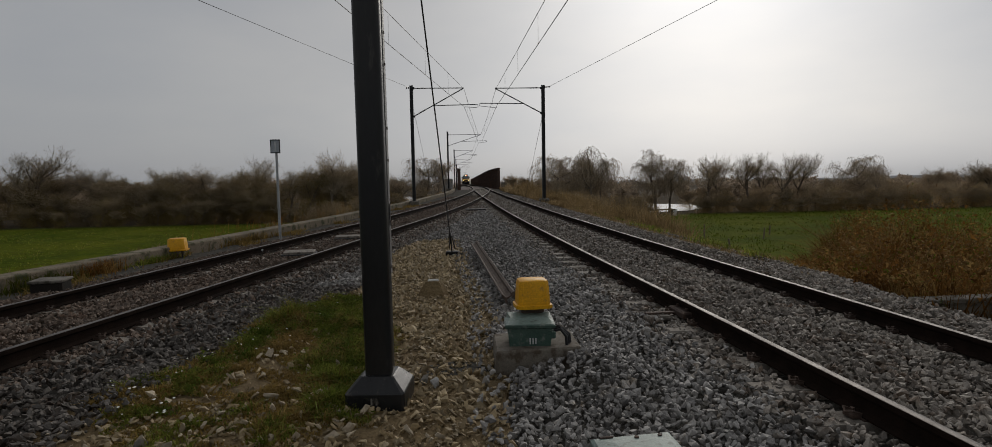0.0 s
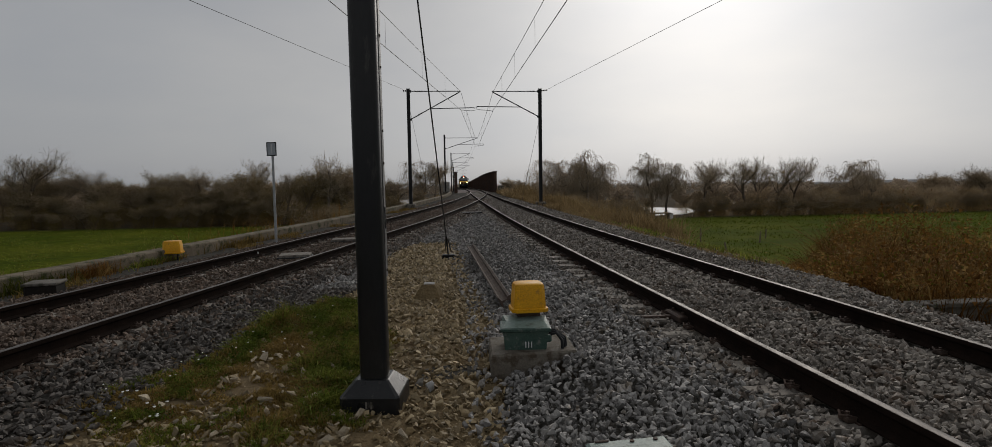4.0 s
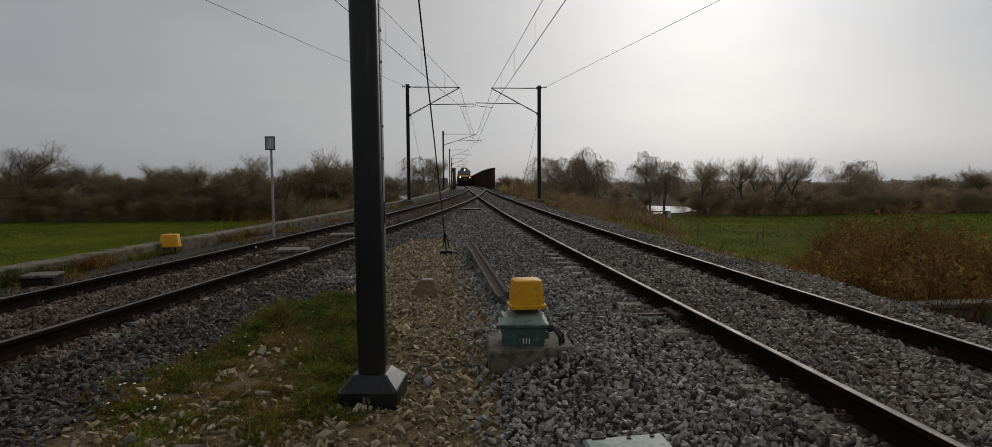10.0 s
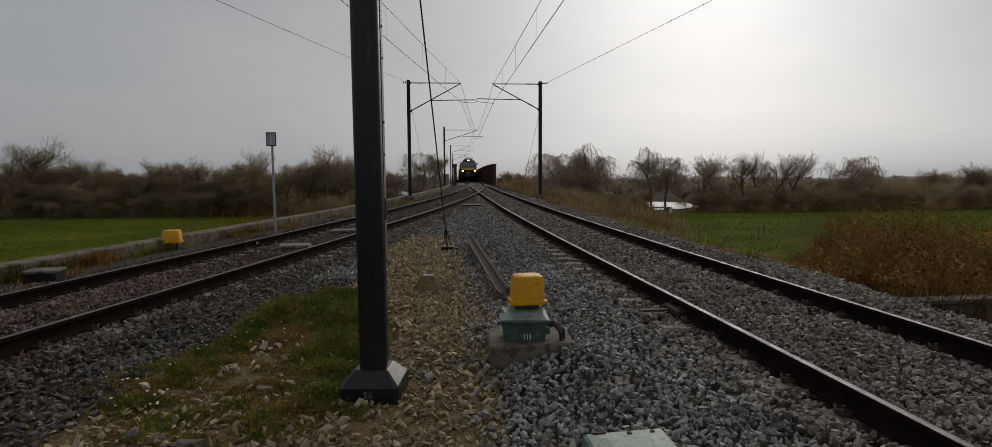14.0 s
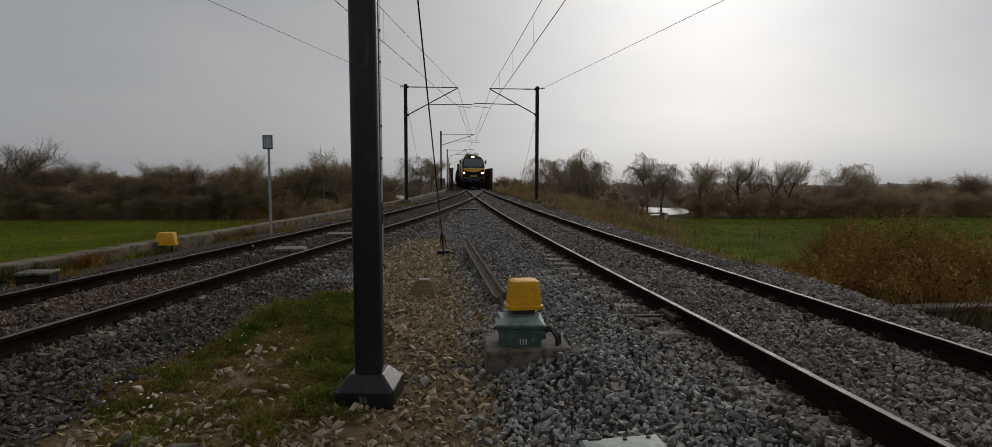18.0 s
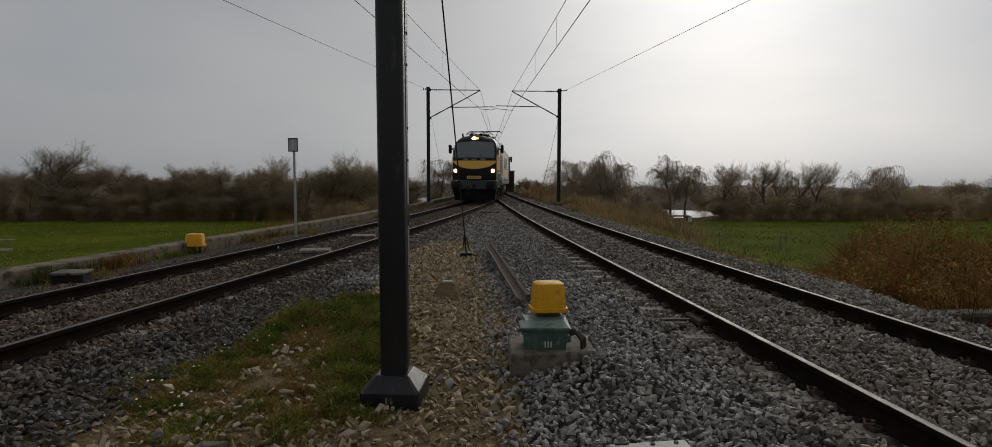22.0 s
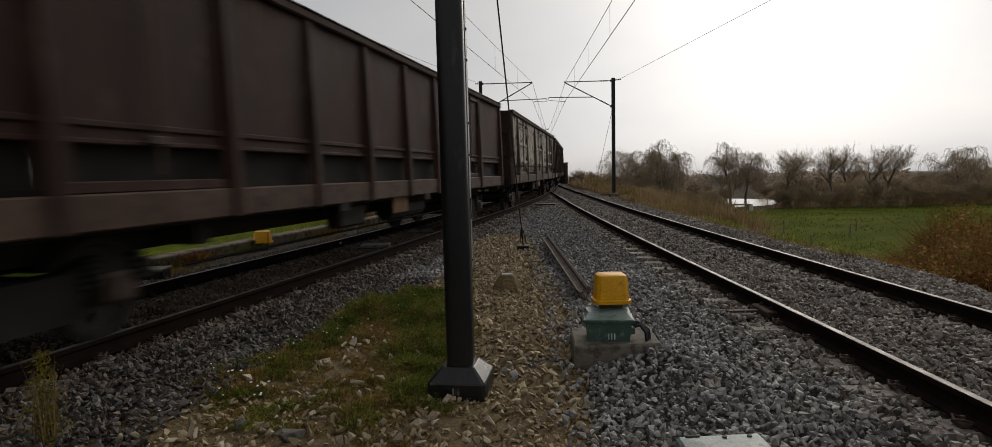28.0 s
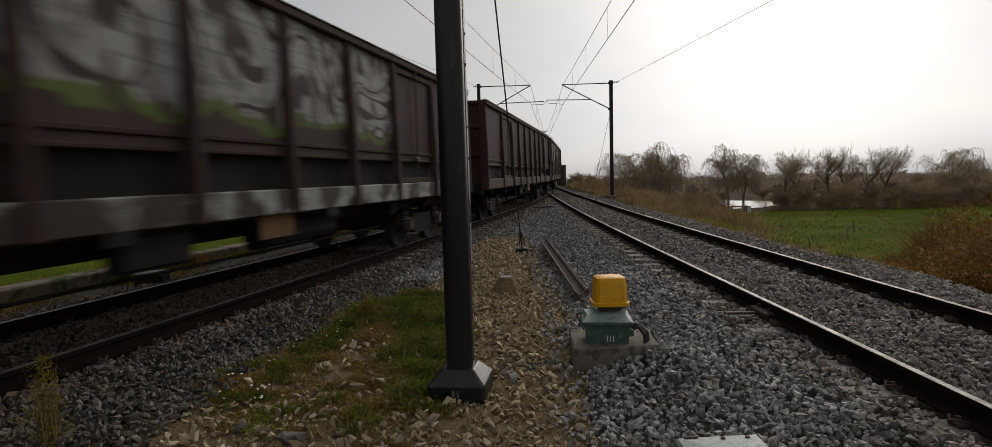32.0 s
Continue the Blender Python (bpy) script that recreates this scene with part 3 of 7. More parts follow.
def stones(name, places, sizes, material, rng, flat=0.62, kinds=16, fine=True):
    """Broken stones, each its own island: lumps with flat facets at the given places."""
    octa = np.array([(1, 0, 0), (-1, 0, 0), (0, 1, 0), (0, -1, 0), (0, 0, 1), (0, 0, -1)], float)
    octf = np.array([(0, 2, 4), (2, 1, 4), (1, 3, 4), (3, 0, 4), (2, 0, 5), (1, 2, 5), (3, 1, 5), (0, 3, 5)])

    def chip():
        """One angular broken stone: the hull of a few points."""
        bm = bmesh.new()
        for q in rng.uniform(-1, 1, (11, 3)):
            q = q / max(np.abs(q).max(), 1e-6) * rng.uniform(0.7, 1.05)
            bm.verts.new(q * np.array([1.0, 0.85, 0.9]))
        bmesh.ops.convex_hull(bm, input=bm.verts)
        loose = [v for v in bm.verts if not v.link_faces]
        bmesh.ops.delete(bm, geom=loose, context="VERTS")
        bmesh.ops.triangulate(bm, faces=bm.faces)
        bmesh.ops.recalc_face_normals(bm, faces=bm.faces)
        bm.verts.index_update()
        v = np.array([tuple(q.co) for q in bm.verts])
        f = np.array([[q.index for q in face.verts] for face in bm.faces])
        bm.free()
        return v, f

    V, F, k = [], [], 0
    small = np.full(len(sizes), not fine)
    kind = rng.integers(0, kinds, len(places))
    for q in range(kinds):
        chip_v, chip_f = chip()
        for use, shape, faces in ((~small, chip_v, chip_f), (small, octa, octf)):
            pick = np.nonzero((kind == q) & use)[0]
            if not len(pick):
                continue
            base = shape * (1.0 if shape is chip_v else rng.uniform(0.5, 1.3, (len(shape), 1))) * np.array([1.1, rng.uniform(0.6, 0.95), flat])
            a, n = rng.uniform(0, 2 * np.pi, (len(pick), 3)), len(pick)
            a[:, 1:] = (a[:, 1:] - np.pi) * 0.34
            c, s = np.cos(a), np.sin(a)
            p = np.repeat(base[None], n, 0) * sizes[pick][:, None, None]
            for (u, w), e in (((1, 2), 1), ((0, 2), 2), ((0, 1), 0)):
                pu, pw = p[..., u].copy(), p[..., w].copy()
                p[..., u], p[..., w] = pu * c[:, e, None] - pw * s[:, e, None], pu * s[:, e, None] + pw * c[:, e, None]
            V.append((p + places[pick][:, None]).reshape(-1, 3))
            F.append((faces[None] + (np.arange(n) * len(shape))[:, None, None] + k).reshape(-1, 3))
            k += n * len(shape)
    return tri_mesh(name, np.concatenate(V), np.concatenate(F), material)


def spline(ys, xs):
    """A natural cubic through x at each y."""
    ys, xs = np.array(ys, float), np.array(xs, float)
    n, h = len(ys), np.diff(ys)
    A, b = np.eye(n), np.zeros(n)
    for i in range(1, n - 1):
        A[i, i - 1:i + 2] = h[i - 1], 2 * (h[i - 1] + h[i]), h[i]
        b[i] = 6 * ((xs[i + 1] - xs[i]) / h[i] - (xs[i] - xs[i - 1]) / h[i - 1])
    m = np.linalg.solve(A, b)

    def f(y):
        y = np.asarray(y, float)
        i = np.clip(np.searchsorted(ys, y) - 1, 0, n - 2)
        a, c = ys[i + 1] - y, y - ys[i]
        return (m[i] * a ** 3 + m[i + 1] * c ** 3) / (6 * h[i]) + (xs[i] / h[i] - m[i] * h[i] / 6) * a + (xs[i + 1] / h[i] - m[i + 1] * h[i] / 6) * c

    return f

# ---- lines of the two tracks: centre x for each y ----
left_x = spline([-90, -60, -40, -20, -8, 0, 7, 13.7, 18.3, 22, 28, 33, 43, 48, 57, 68, 90, 130, 200, 300],
                [-29.7, -21.6, -16.2, -10.8, -7.75, -5.85, -4.45, -3.2, -2.4, -1.75, -0.85, -0.15, 1.0, 1.5, 2.3, 2.95, 3.2, 3.5, 4.1, 4.95])
right_x = spline([-60, -20, -8, 0, 5, 10, 16, 22, 28, 44, 58, 68, 90, 130],
                 [5.6, 4.25, 3.85, 3.58, 3.42, 3.25, 3.08, 2.96, 2.9, 2.86, 2.88, 2.97, 3.2, 3.5])
HALF = 0.87                       # centre to rail centre, broad gauge
RAIL_TOP, SEAT = 0.19, 0.03


def fall(y):
    """The line falls gently past the bridge's near end."""
    return -0.0062 * np.clip(np.asarray(y, float) - 80, 0, 40) ** 2 / 40 - 0.0124 * np.clip(np.asarray(y, float) - 120, 0, None)


def wall_x(y):
    return left_x(y) - 3.15


def verge_x(y):
    return right_x(y) + 2.1 + np.clip((np.asarray(y, float) - 6) * 0.02, 0, 0.3)


def smooth(a, b, v):
    t = np.clip((v - a) / (b - a), 0, 1)
    return t * t * (3 - 2 * t)


FIELD = -2.5
SLOPE = 0.013                     # the far country lies lower


def ground_z(x, y):
    x, y = np.asarray(x, float), np.asarray(y, float)
    yy = np.clip(y, -85, 110)
    left = wall_x(yy) - 0.4 - x
    right = (x - verge_x(yy)) * 0.78
    out = np.maximum(left, right)
    z = -0.06 - (2.44) * smooth(0.0, 4.8, out)
    inner = x - wall_x(yy)
    z = z - 0.04 * smooth(1.3, 0.5, inner) * (out < 0.6)      # ditch strip beside the low wall
    z = z - 0.5 * smooth(0.35, 1.0, x - verge_x(yy)) * smooth(3.0, 5.0, y) * smooth(8.6, 7.8, y)      # gutter before the drain wall
    gap = smooth(80.5, 84, y)
    z = z * (1 - gap) + (FIELD - 0.6) * gap * smooth(260, 180, y) + FIELD * gap * smooth(180, 260, y)
    return z - SLOPE * np.clip(y - 84, 0, None)


def build_ground():
    xs = np.unique(np.concatenate([np.linspace(-3000, -120, 10), np.linspace(-120, -25, 20), np.arange(-25, 25, 0.5), np.linspace(25, 120, 20), np.linspace(120, 3000, 10)]))
    ys = np.unique(np.concatenate([np.linspace(-600, -30, 8), np.arange(-30, 60, 0.5), np.arange(60, 95, 1.0), np.linspace(95, 260, 30), np.linspace(260, 4000, 12)]))
    X, Y = np.meshgrid(xs, ys)
    Z = ground_z(X, Y)
    rng = np.random.default_rng(5)
    near = (np.abs(X) < 60) & (Y > -30) & (Y < 100)
    Z = Z + np.where(near, rng.normal(0, 0.012, Z.shape), 0)
    v = np.stack([X, Y, Z], -1).reshape(-1, 3)
    w = len(xs)
    i = (np.arange(len(ys) - 1)[:, None] * w + np.arange(w - 1)[None]).ravel()
    me = tri_mesh("ground", v, np.concatenate([np.stack([i, i + 1, i + w + 1], 1), np.stack([i, i + w + 1, i + w], 1)]), "ground_cover")
    me.polygons.foreach_set("use_smooth", [True] * len(me.polygons))
    ob = new("ground", me)
    tagged(ob, "gravel embankment falling to green wet fields", "ground", kind="structure")


build_ground()


def sheet(name, x0, x1, y0, y1, z, material, label, category):
    g = Geo()
    n = 14
    lie = lambda y: z - SLOPE * max(0.0, y - 84)
    top = [((x0 + x1) / 2 + (x1 - x0) / 2 * math.cos(2 * math.pi * i / n) * (1 + 0.15 * math.sin(3 * i)), (y0 + y1) / 2 + (y1 - y0) / 2 * math.sin(2 * math.pi * i / n) * (1 + 0.12 * math.cos(5 * i))) for i in range(n)]
    top = [(x, y, lie(y)) for x, y in top]
    g.loft([[(x, y, z - 0.05) for x, y, z in top], top])
    ob = part(name, g, material)
    return tagged(ob, label, category, kind="structure")


sheet("water", 15, 31, 63.5, 82, FIELD + 0.05, "still_water", "pale still water behind the bare trees", "water")
sheet("water", -22, 24, 110, 260, FIELD - 0.5, "still_water", "wide grey river under the railway bridge", "water")
for x0, x1, y0, y1 in ((-39, -26, 33.5, 37.0), (-33, -24.5, 30.0, 31.4), (-41, -30, 40.0, 42.0)):
    sheet("water", x0, x1, y0, y1, FIELD + 0.03, "flood_water", "shallow flood water lying in the field", "water")


# ---- tracks ----
def rail_geo(xof, y0, y1, side, step=1.0, head=False, lift=0.0):
    """Rail swept along a line: web and foot, or the worn head alone."""
    if head:
        prof = [(-0.027, 0.148), (-0.027, 0.157), (-0.015, 0.161), (0.015, 0.161), (0.027, 0.157), (0.027, 0.148)]
    else:
        prof = [(-0.07, 0.0), (-0.07, 0.012), (-0.015, 0.03), (-0.009, 0.06), (-0.009, 0.10), (-0.033, 0.118), (-0.0345, 0.145), (-0.030, 0.155), (0.030, 0.155), (0.0345, 0.145), (0.033, 0.118), (0.009, 0.10), (0.009, 0.06), (0.015, 0.03), (0.07, 0.012), (0.07, 0.0)]
    ys = np.linspace(y0, y1, max(2, int(abs(y1 - y0) / step)))
    rings = []
    for y in ys:
        dx = float(xof(y + 0.05) - xof(y - 0.05)) / 0.1
        n = math.hypot(1, dx)
        tx, ty = 1 / n, -dx / n
        cx, cy = float(xof(y)) + tx * side, y + ty * side
        z = SEAT + float(fall(y)) + lift
        rings.append([(cx + tx * a, cy + ty * a, z + h) for a, h in prof])
    return Geo().loft(rings)


def sleeper_mesh():
    g = Geo()
    g.loft([[(-1.3, -0.14, -0.15), (-1.3, 0.14, -0.15), (-1.3, 0.105, 0.02), (-1.3, -0.105, 0.02)],
            [(-0.55, -0.14, -0.15), (-0.55, 0.14, -0.15), (-0.55, 0.10, 0.022), (-0.55, -0.10, 0.022)],
            [(-0.3, -0.12, -0.15), (-0.3, 0.12, -0.15), (-0.3, 0.09, -0.03), (-0.3, -0.09, -0.03)],
            [(0.3, -0.12, -0.15), (0.3, 0.12, -0.15), (0.3, 0.09, -0.03), (0.3, -0.09, -0.03)],
            [(0.55, -0.14, -0.15), (0.55, 0.14, -0.15), (0.55, 0.10, 0.022), (0.55, -0.10, 0.022)],
            [(1.3, -0.14, -0.15), (1.3, 0.14, -0.15), (1.3, 0.105, 0.02), (1.3, -0.105, 0.02)]])
    return g.mesh("sleeper")


def clip_mesh():
    g = Geo()
    for s in (-1, 1):
        for q in (-1, 1):
            x = s * HALF + q * 0.105
            g.box(x, 0, 0.04, 0.07, 0.10, 0.035, 0.008)
            g.line([(x - q * 0.04, -0.035, 0.05), (x + q * 0.03, -0.045, 0.075), (x + q * 0.045, 0, 0.06), (x + q * 0.03, 0.045, 0.075), (x - q * 0.04, 0.035, 0.05)], 0.009, 5)
            g.tube((x, 0, 0.03), (x, 0, 0.085), 0.014, n=6)
        g.box(s * HALF, 0, 0.026, 0.17, 0.17, 0.012)
    return g.mesh("rail_clip")


SLEEPER, CLIP = sleeper_mesh(), clip_mesh()
SLEEPER.materials.append(MATS["sleeper_concrete"])
CLIP.materials.append(MATS["clip_steel"])


def build_track(name, xof, y0, y1, ends, label, sleepers):
    tr = thing(name, label, "railway track", kind="structure")
    for side, (a, b) in ends.items():
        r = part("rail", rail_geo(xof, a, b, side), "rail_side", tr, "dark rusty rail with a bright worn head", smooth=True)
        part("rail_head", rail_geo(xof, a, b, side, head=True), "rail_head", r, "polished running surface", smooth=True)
    s0, s1, step = sleepers
    for y in np.arange(s0, s1, step):
        dx = float(xof(y + 0.05) - xof(y - 0.05)) / 0.1
        m = pose(float(xof(y)), y, float(fall(y)) + 0.002, 0, 0, -math.degrees(math.atan(dx)))
        s = part("sleeper", SLEEPER, "", tr, at=m)
        if y < 45:
            part("rail_clip", CLIP, "", s)
    return tr


track_left = build_track("track_left", left_x, -60, 290, {-HALF: (-60, 290), HALF: (-60, 67.5)}, "curved diverging track with dark rails on concrete sleepers", (-14, 40, 0.6))
track_right = build_track("track_right", right_x, -50, 290, {-HALF: (-50, 67), HALF: (-50, 68)}, "straight track with dark rails on concrete sleepers", (-6, 72, 0.6))
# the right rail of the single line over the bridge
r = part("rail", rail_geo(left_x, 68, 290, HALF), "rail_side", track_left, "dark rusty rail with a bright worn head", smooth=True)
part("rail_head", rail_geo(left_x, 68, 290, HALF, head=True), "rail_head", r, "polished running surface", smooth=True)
for xof, side, a, b in ((left_x, -HALF + 0.1, 40, 47), (right_x, HALF - 0.1, 40, 47)):
    part("check_rail", rail_geo(xof, a, b, side), "rail_side", track_right, "short check rail beside the crossing", smooth=True)
for y in np.arange(72, 82, 0.65):
    part("sleeper", SLEEPER, "", track_left, at=pose(float(left_x(y)), y, float(fall(y))))


def band(xs_of, ys, prof):
    """A profile of (offset, z) swept along y."""
    return Geo().loft([[(float(xs_of(y)) + a, y, z) for a, z in prof] for y in ys])


# low concrete wall on the far side of the left track
lw = part("low_wall", band(wall_x, np.arange(-20, 79.1, 1.5), [(0.0, -0.6), (0.0, 0.13), (-0.02, 0.155), (-0.36, 0.16), (-0.38, 0.14), (-0.38, -1.4)]), "wall_old")
tagged(lw, "weathered low concrete wall beside the track", "wall", kind="structure")


def build_bridge():
    br = thing("railway_bridge", "long dark riveted plate-girder railway bridge", "bridge", kind="structure")
    for a, b, top in ((80, 126, 2.75), (126.6, 172, 2.75), (172.6, 220, 2.75), (220.6, 270, 2.75)):
        for s in (-1, 1):
            def line(y, s=s):
                return left_x(y) + s * 2.62
            ys = np.linspace(a, b, 12)
            g = Geo().loft([[(float(line(y)) + o, y, float(fall(y)) + z) for o, z in ((-0.03, -1.0), (-0.03, top - 0.1), (0.03, top - 0.1), (0.03, -1.0))] for y in ys])
            part("girder_web", g, "girder_steel", br)
            f = Geo().loft([[(float(line(y)) + o, y, float(fall(y)) + z) for o, z in ((-0.24, top - 0.1), (-0.24, top), (0.24, top), (0.24, top - 0.1))] for y in ys])
            part("top_flange", f, "girder_steel", br)
            for y in np.arange(a + 0.1, b, 2.2):
                part("stiffener", Geo().box(float(line(y)), y, float(fall(y)) + top / 2 - 0.5, 0.38, 0.05, top + 0.8), "girder_steel", br)
        part("deck", Geo().loft([[(float(left_x(y)) + o, y, float(fall(y)) + z) for o, z in ((-2.5, -0.5), (-2.5, -0.18), (2.5, -0.18), (2.5, -0.5))] for y in np.linspace(a, b, 8)]), "girder_steel", br)
    for y in (126.3, 172.3, 220.3):
        part("pier", Geo().box(float(left_x(y)), y, -3.2, 6.5, 2.0, 4.6, 0.1), "concrete", br, "concrete river pier")
    part("abutment", Geo().box(3.1, 80.5, -2.0, 9.5, 2.4, 3.4, 0.08), "concrete", br, "concrete abutment")
    part("wing_pier", Geo().box(-0.95, 78.6, 0.55, 1.35, 1.3, 1.75, 0.05), "concrete_pale", br, "pale square concrete pier beside the girder")
    part("wing_pier", Geo().box(6.5, 79.5, 0.3, 0.7, 1.2, 1.1, 0.05), "concrete", br)


build_bridge()


# ---- masts and wires ----
def h_mast(x, y, top, name="mast", label="tall dark steel overhead-line mast", z0=0.0, w=0.2):
    m = thing(name, label, "mast", "overhead line masts", at=pose(x, y, 0))
    zb = z0
    g = Geo()
    for s in (-1, 1):
        g.box(s * (w / 2 - 0.006), 0, (zb + top) / 2, 0.012, w, top - zb, 0.002)
    g.box(0, 0, (zb + top) / 2, w - 0.024, 0.01, top - zb)
    part("column", g, "mast_steel", m)
    part("footing", Geo().box(0, 0, zb - 0.05, 0.6, 0.6, 0.5, 0.06), "concrete", m, "concrete footing")
    return m


def insulator(g, a, b, r=0.055, n=5):
    a, b = Vector(a), Vector(b)
    for i in range(n):
        p = a.lerp(b, (i + 0.2) / n)
        q = a.lerp(b, (i + 0.75) / n)
        g.tube(p, q, r, r * 0.45, 8)
    return g


def cantilever(m, s, reach, z_top, z_low, mess_dx, mess_z, cont_x, cont_z, reg_to, far=False):
    """The bracket of a mast, in the mast's space; s: the side it reaches to."""
    c = part("cantilever", Geo().tube((s * 0.1, 0, z_top), (s * reach, 0, z_top), 0.028, n=6).tube((s * 0.1, 0, z_low), (s * reach, 0, z_top - 0.03), 0.032, n=6), "arm_steel", m, "tubular steel bracket")
    part("insulator", insulator(Geo(), (s * 0.35, 0, z_top), (s * 0.85, 0, z_top)), "insulator", c)
    d = Vector((s * reach - s * 0.1, 0, z_top - z_low))
    p = Vector((s * 0.1, 0, z_low))
    part("insulator", insulator(Geo(), p + d * 0.10, p + d * 0.24, 0.06), "insulator", c)
    a = p + d * 0.38
    part("registration_arm", Geo().tube(a, (reg_to, 0, a.z + 0.05), 0.026, n=6).line([(reg_to, 0, a.z + 0.03), (reg_to + 0.03 * s, 0, a.z - 0.10), (reg_to - s * 0.15, 0, a.z - 0.14), (cont_x, 0, cont_z)], 0.016, 5), "arm_steel", c)
    for x, z, wd in ((s * reach, z_top, 0.08), (s * 0.12, z_top, 0.16), (s * 0.12, z_low, 0.16)):
        part("clamp", Geo().box(x, 0, z, wd * 0.8, wd, wd * 0.8, 0.02), "mast_steel", c)


mast = h_mast(-2.5, 37.0, 7.15)
cantilever(mast, 1, 3.12, 6.98, 5.3, 3.1, 6.9, 3.2, 5.85, 3.98)
part("end_insulator", insulator(Geo(), (-0.32, 0, 7.02), (-0.1, 0, 7.02), 0.09, 2), "insulator", mast)
mast = h_mast(5.52, 37.2, 7.15)
cantilever(mast, -1, 2.92, 6.98, 5.45, 2.9, 6.9, -2.85, 5.80, -3.9)
part("back_insulator", insulator(Geo(), (0.1, 0, 7.02), (0.45, -0.2, 7.02), 0.06, 4), "insulator", mast)
for y, dx, top in ((76.0, -3.95, 7.3), (116.0, -3.4, 7.1), (156.0, -3.4, 7.1), (196.0, -3.4, 7.1)):
    zf = float(fall(y))
    mast = h_mast(float(left_x(y)) + dx, y, top + zf, z0=zf - (0 if y < 80 else 0.6))
    cantilever(mast, 1, -dx + 0.2, 6.9 + zf, 5.55 + zf, 0, 6.9 + zf, -dx - 0.2, 5.85 + zf, -dx + 0.9)


def wire(name, pts, label, r=0.009, sag=0.0, group="overhead wires"):
    """A wire through points, with sag in each span."""
    line = []
    for a, b in zip(pts, pts[1:]):
        a, b = Vector(a), Vector(b)
        for i in range(10):
            u = i / 10
            p = a.lerp(b, u)
            p.z -= sag * 4 * u * (1 - u)
            line.append(tuple(p))
    line.append(tuple(pts[-1]))
    ob = part(name, Geo().line(line, r, 5), "wire")
    return tagged(ob, label, "wire", group)


def contact_z(y):
    return 5.85 + float(fall(y))


# supports along each track: behind the camera, the twin masts, then the single line
L_SUP = [(-6.45, -9.0), (0.66, 37.0), (float(left_x(76)) - 0.1, 76.0), (float(left_x(116)) + 0.1, 116.0), (float(left_x(156)) - 0.1, 156.0), (float(left_x(196)), 196.0), (float(left_x(280)), 280.0)]
R_SUP = [(3.08, -9.0), (2.62, 37.0), (float(left_x(76)) + 0.25, 76.0)]
for sup in (L_SUP, R_SUP):
    wire("contact_wire", [(x, y, contact_z(y)) for x, y in sup], "thin dark contact wire over the track", 0.012)
    mess = [(x, y, contact_z(y) + 1.1) for x, y in sup]
    wire("messenger_wire", mess, "thin dark catenary wire sagging between masts", 0.011, sag=0.12)
    for (xa, ya), (xb, yb) in zip(sup[:3], sup[1:3]):
        for i in range(1, 8):
            u = i / 8
            x, y = xa + (xb - xa) * u, ya + (yb - ya) * u
            drop = 1.1 - 0.12 * 4 * u * (1 - u)
            ob = part("dropper", Geo().tube((x, y, contact_z(y)), (x, y, contact_z(y) + drop), 0.005, n=4), "wire")
            tagged(ob, "thin hanger between messenger and contact wire", "wire", "droppers")
wire("feeder_wire", [(5.85, 37.0, 7.02), (8.25, 18.5, 6.93), (12.3, -10, 6.9)], "bare wire from the mast head to a far support", 0.009)
wire("feeder_wire", [(-2.8, 37.0, 7.1), (-7.75, 19.0, 7.1), (-15.8, -10, 7.1)], "bare wire from the mast head to a far support", 0.009)
wire("earth_wire", [(-2.5, 37, 6.3), (-2.0, 52, 0.2)], "thin slanting stay from the mast", 0.008)
wire("earth_wire", [(5.52, 37.2, 5.5), (5.3, 45.5, 0.0)], "thin slanting stay from the mast", 0.010)


# ---- the near anchor pole ----
def anchor_pole():
    p = thing("anchor_pole", "thick black steel pole on a flared black plinth", "pole", at=pose(-0.577, 4.37, 0.0, 0, -0.25, -3))
    g = Geo()
    w, top = 0.098, 7.3
    ring = []
    for i in range(32):
        t = 2 * math.pi * (i + 0.5) / 32
        c, s = math.cos(t), math.sin(t)
        k = (abs(c) ** 4.2 + abs(s) ** 4.2) ** (-1 / 4.2)
        ring.append((c * k, s * k))
    g.loft([[(x * q, y * q, z) for x, y in ring] for z, q in ((0.0, w * 1.02), (top * 0.5, w), (top, w * 0.97))])
    part("shaft", g, "black_paint", p, "square black shaft with rounded edges", smooth=True)
    # pale grey strip paints the brightness of the pole's sun-facing side
    s = Geo().box(w + 0.003, 0.035, 4.0, 0.006, 0.075, 6.2, 0.001)
    strip = part("edge_strip", s, "strip_grey", p, "pale strip along one face, its sunlit brightness painted")
    for z in (0.95, 1.28, 1.72, 1.95, 2.4, 2.62):
        part("bolt", Geo().tube((w + 0.003, 0.03, z), (w + 0.013, 0.03, z), 0.010, n=6), "clip_steel", strip)
    part("plate", Geo().box(w + 0.008, 0.03, 1.33, 0.006, 0.04, 0.16, 0.002), "loco_black", strip)
    f = Geo()
    e = [(1, 1 - 0.1), (1 - 0.1, 1), (-1 + 0.1, 1), (-1, 1 - 0.1), (-1, -1 + 0.1), (-1 + 0.1, -1), (1 - 0.1, -1), (1, -1 + 0.1)]
    f.loft([[(x * a, y * a, z) for x, y in e] for a, z in ((0.212, -0.15), (0.212, 0.078), (0.206, 0.09), (0.122, 0.178), (0.114, 0.182))])
    plinth = part("plinth", f, "bitumen", p, "flared plinth coated in black bitumen", at=pose(0, 0, 0, 0, 0, -3))
    for x in (-0.02, 0.015):
        part("mark", Geo().box(x, -0.213, 0.03, 0.012, 0.004, 0.05, 0.001), "concrete", plinth, "faint upright dash")


anchor_pole()


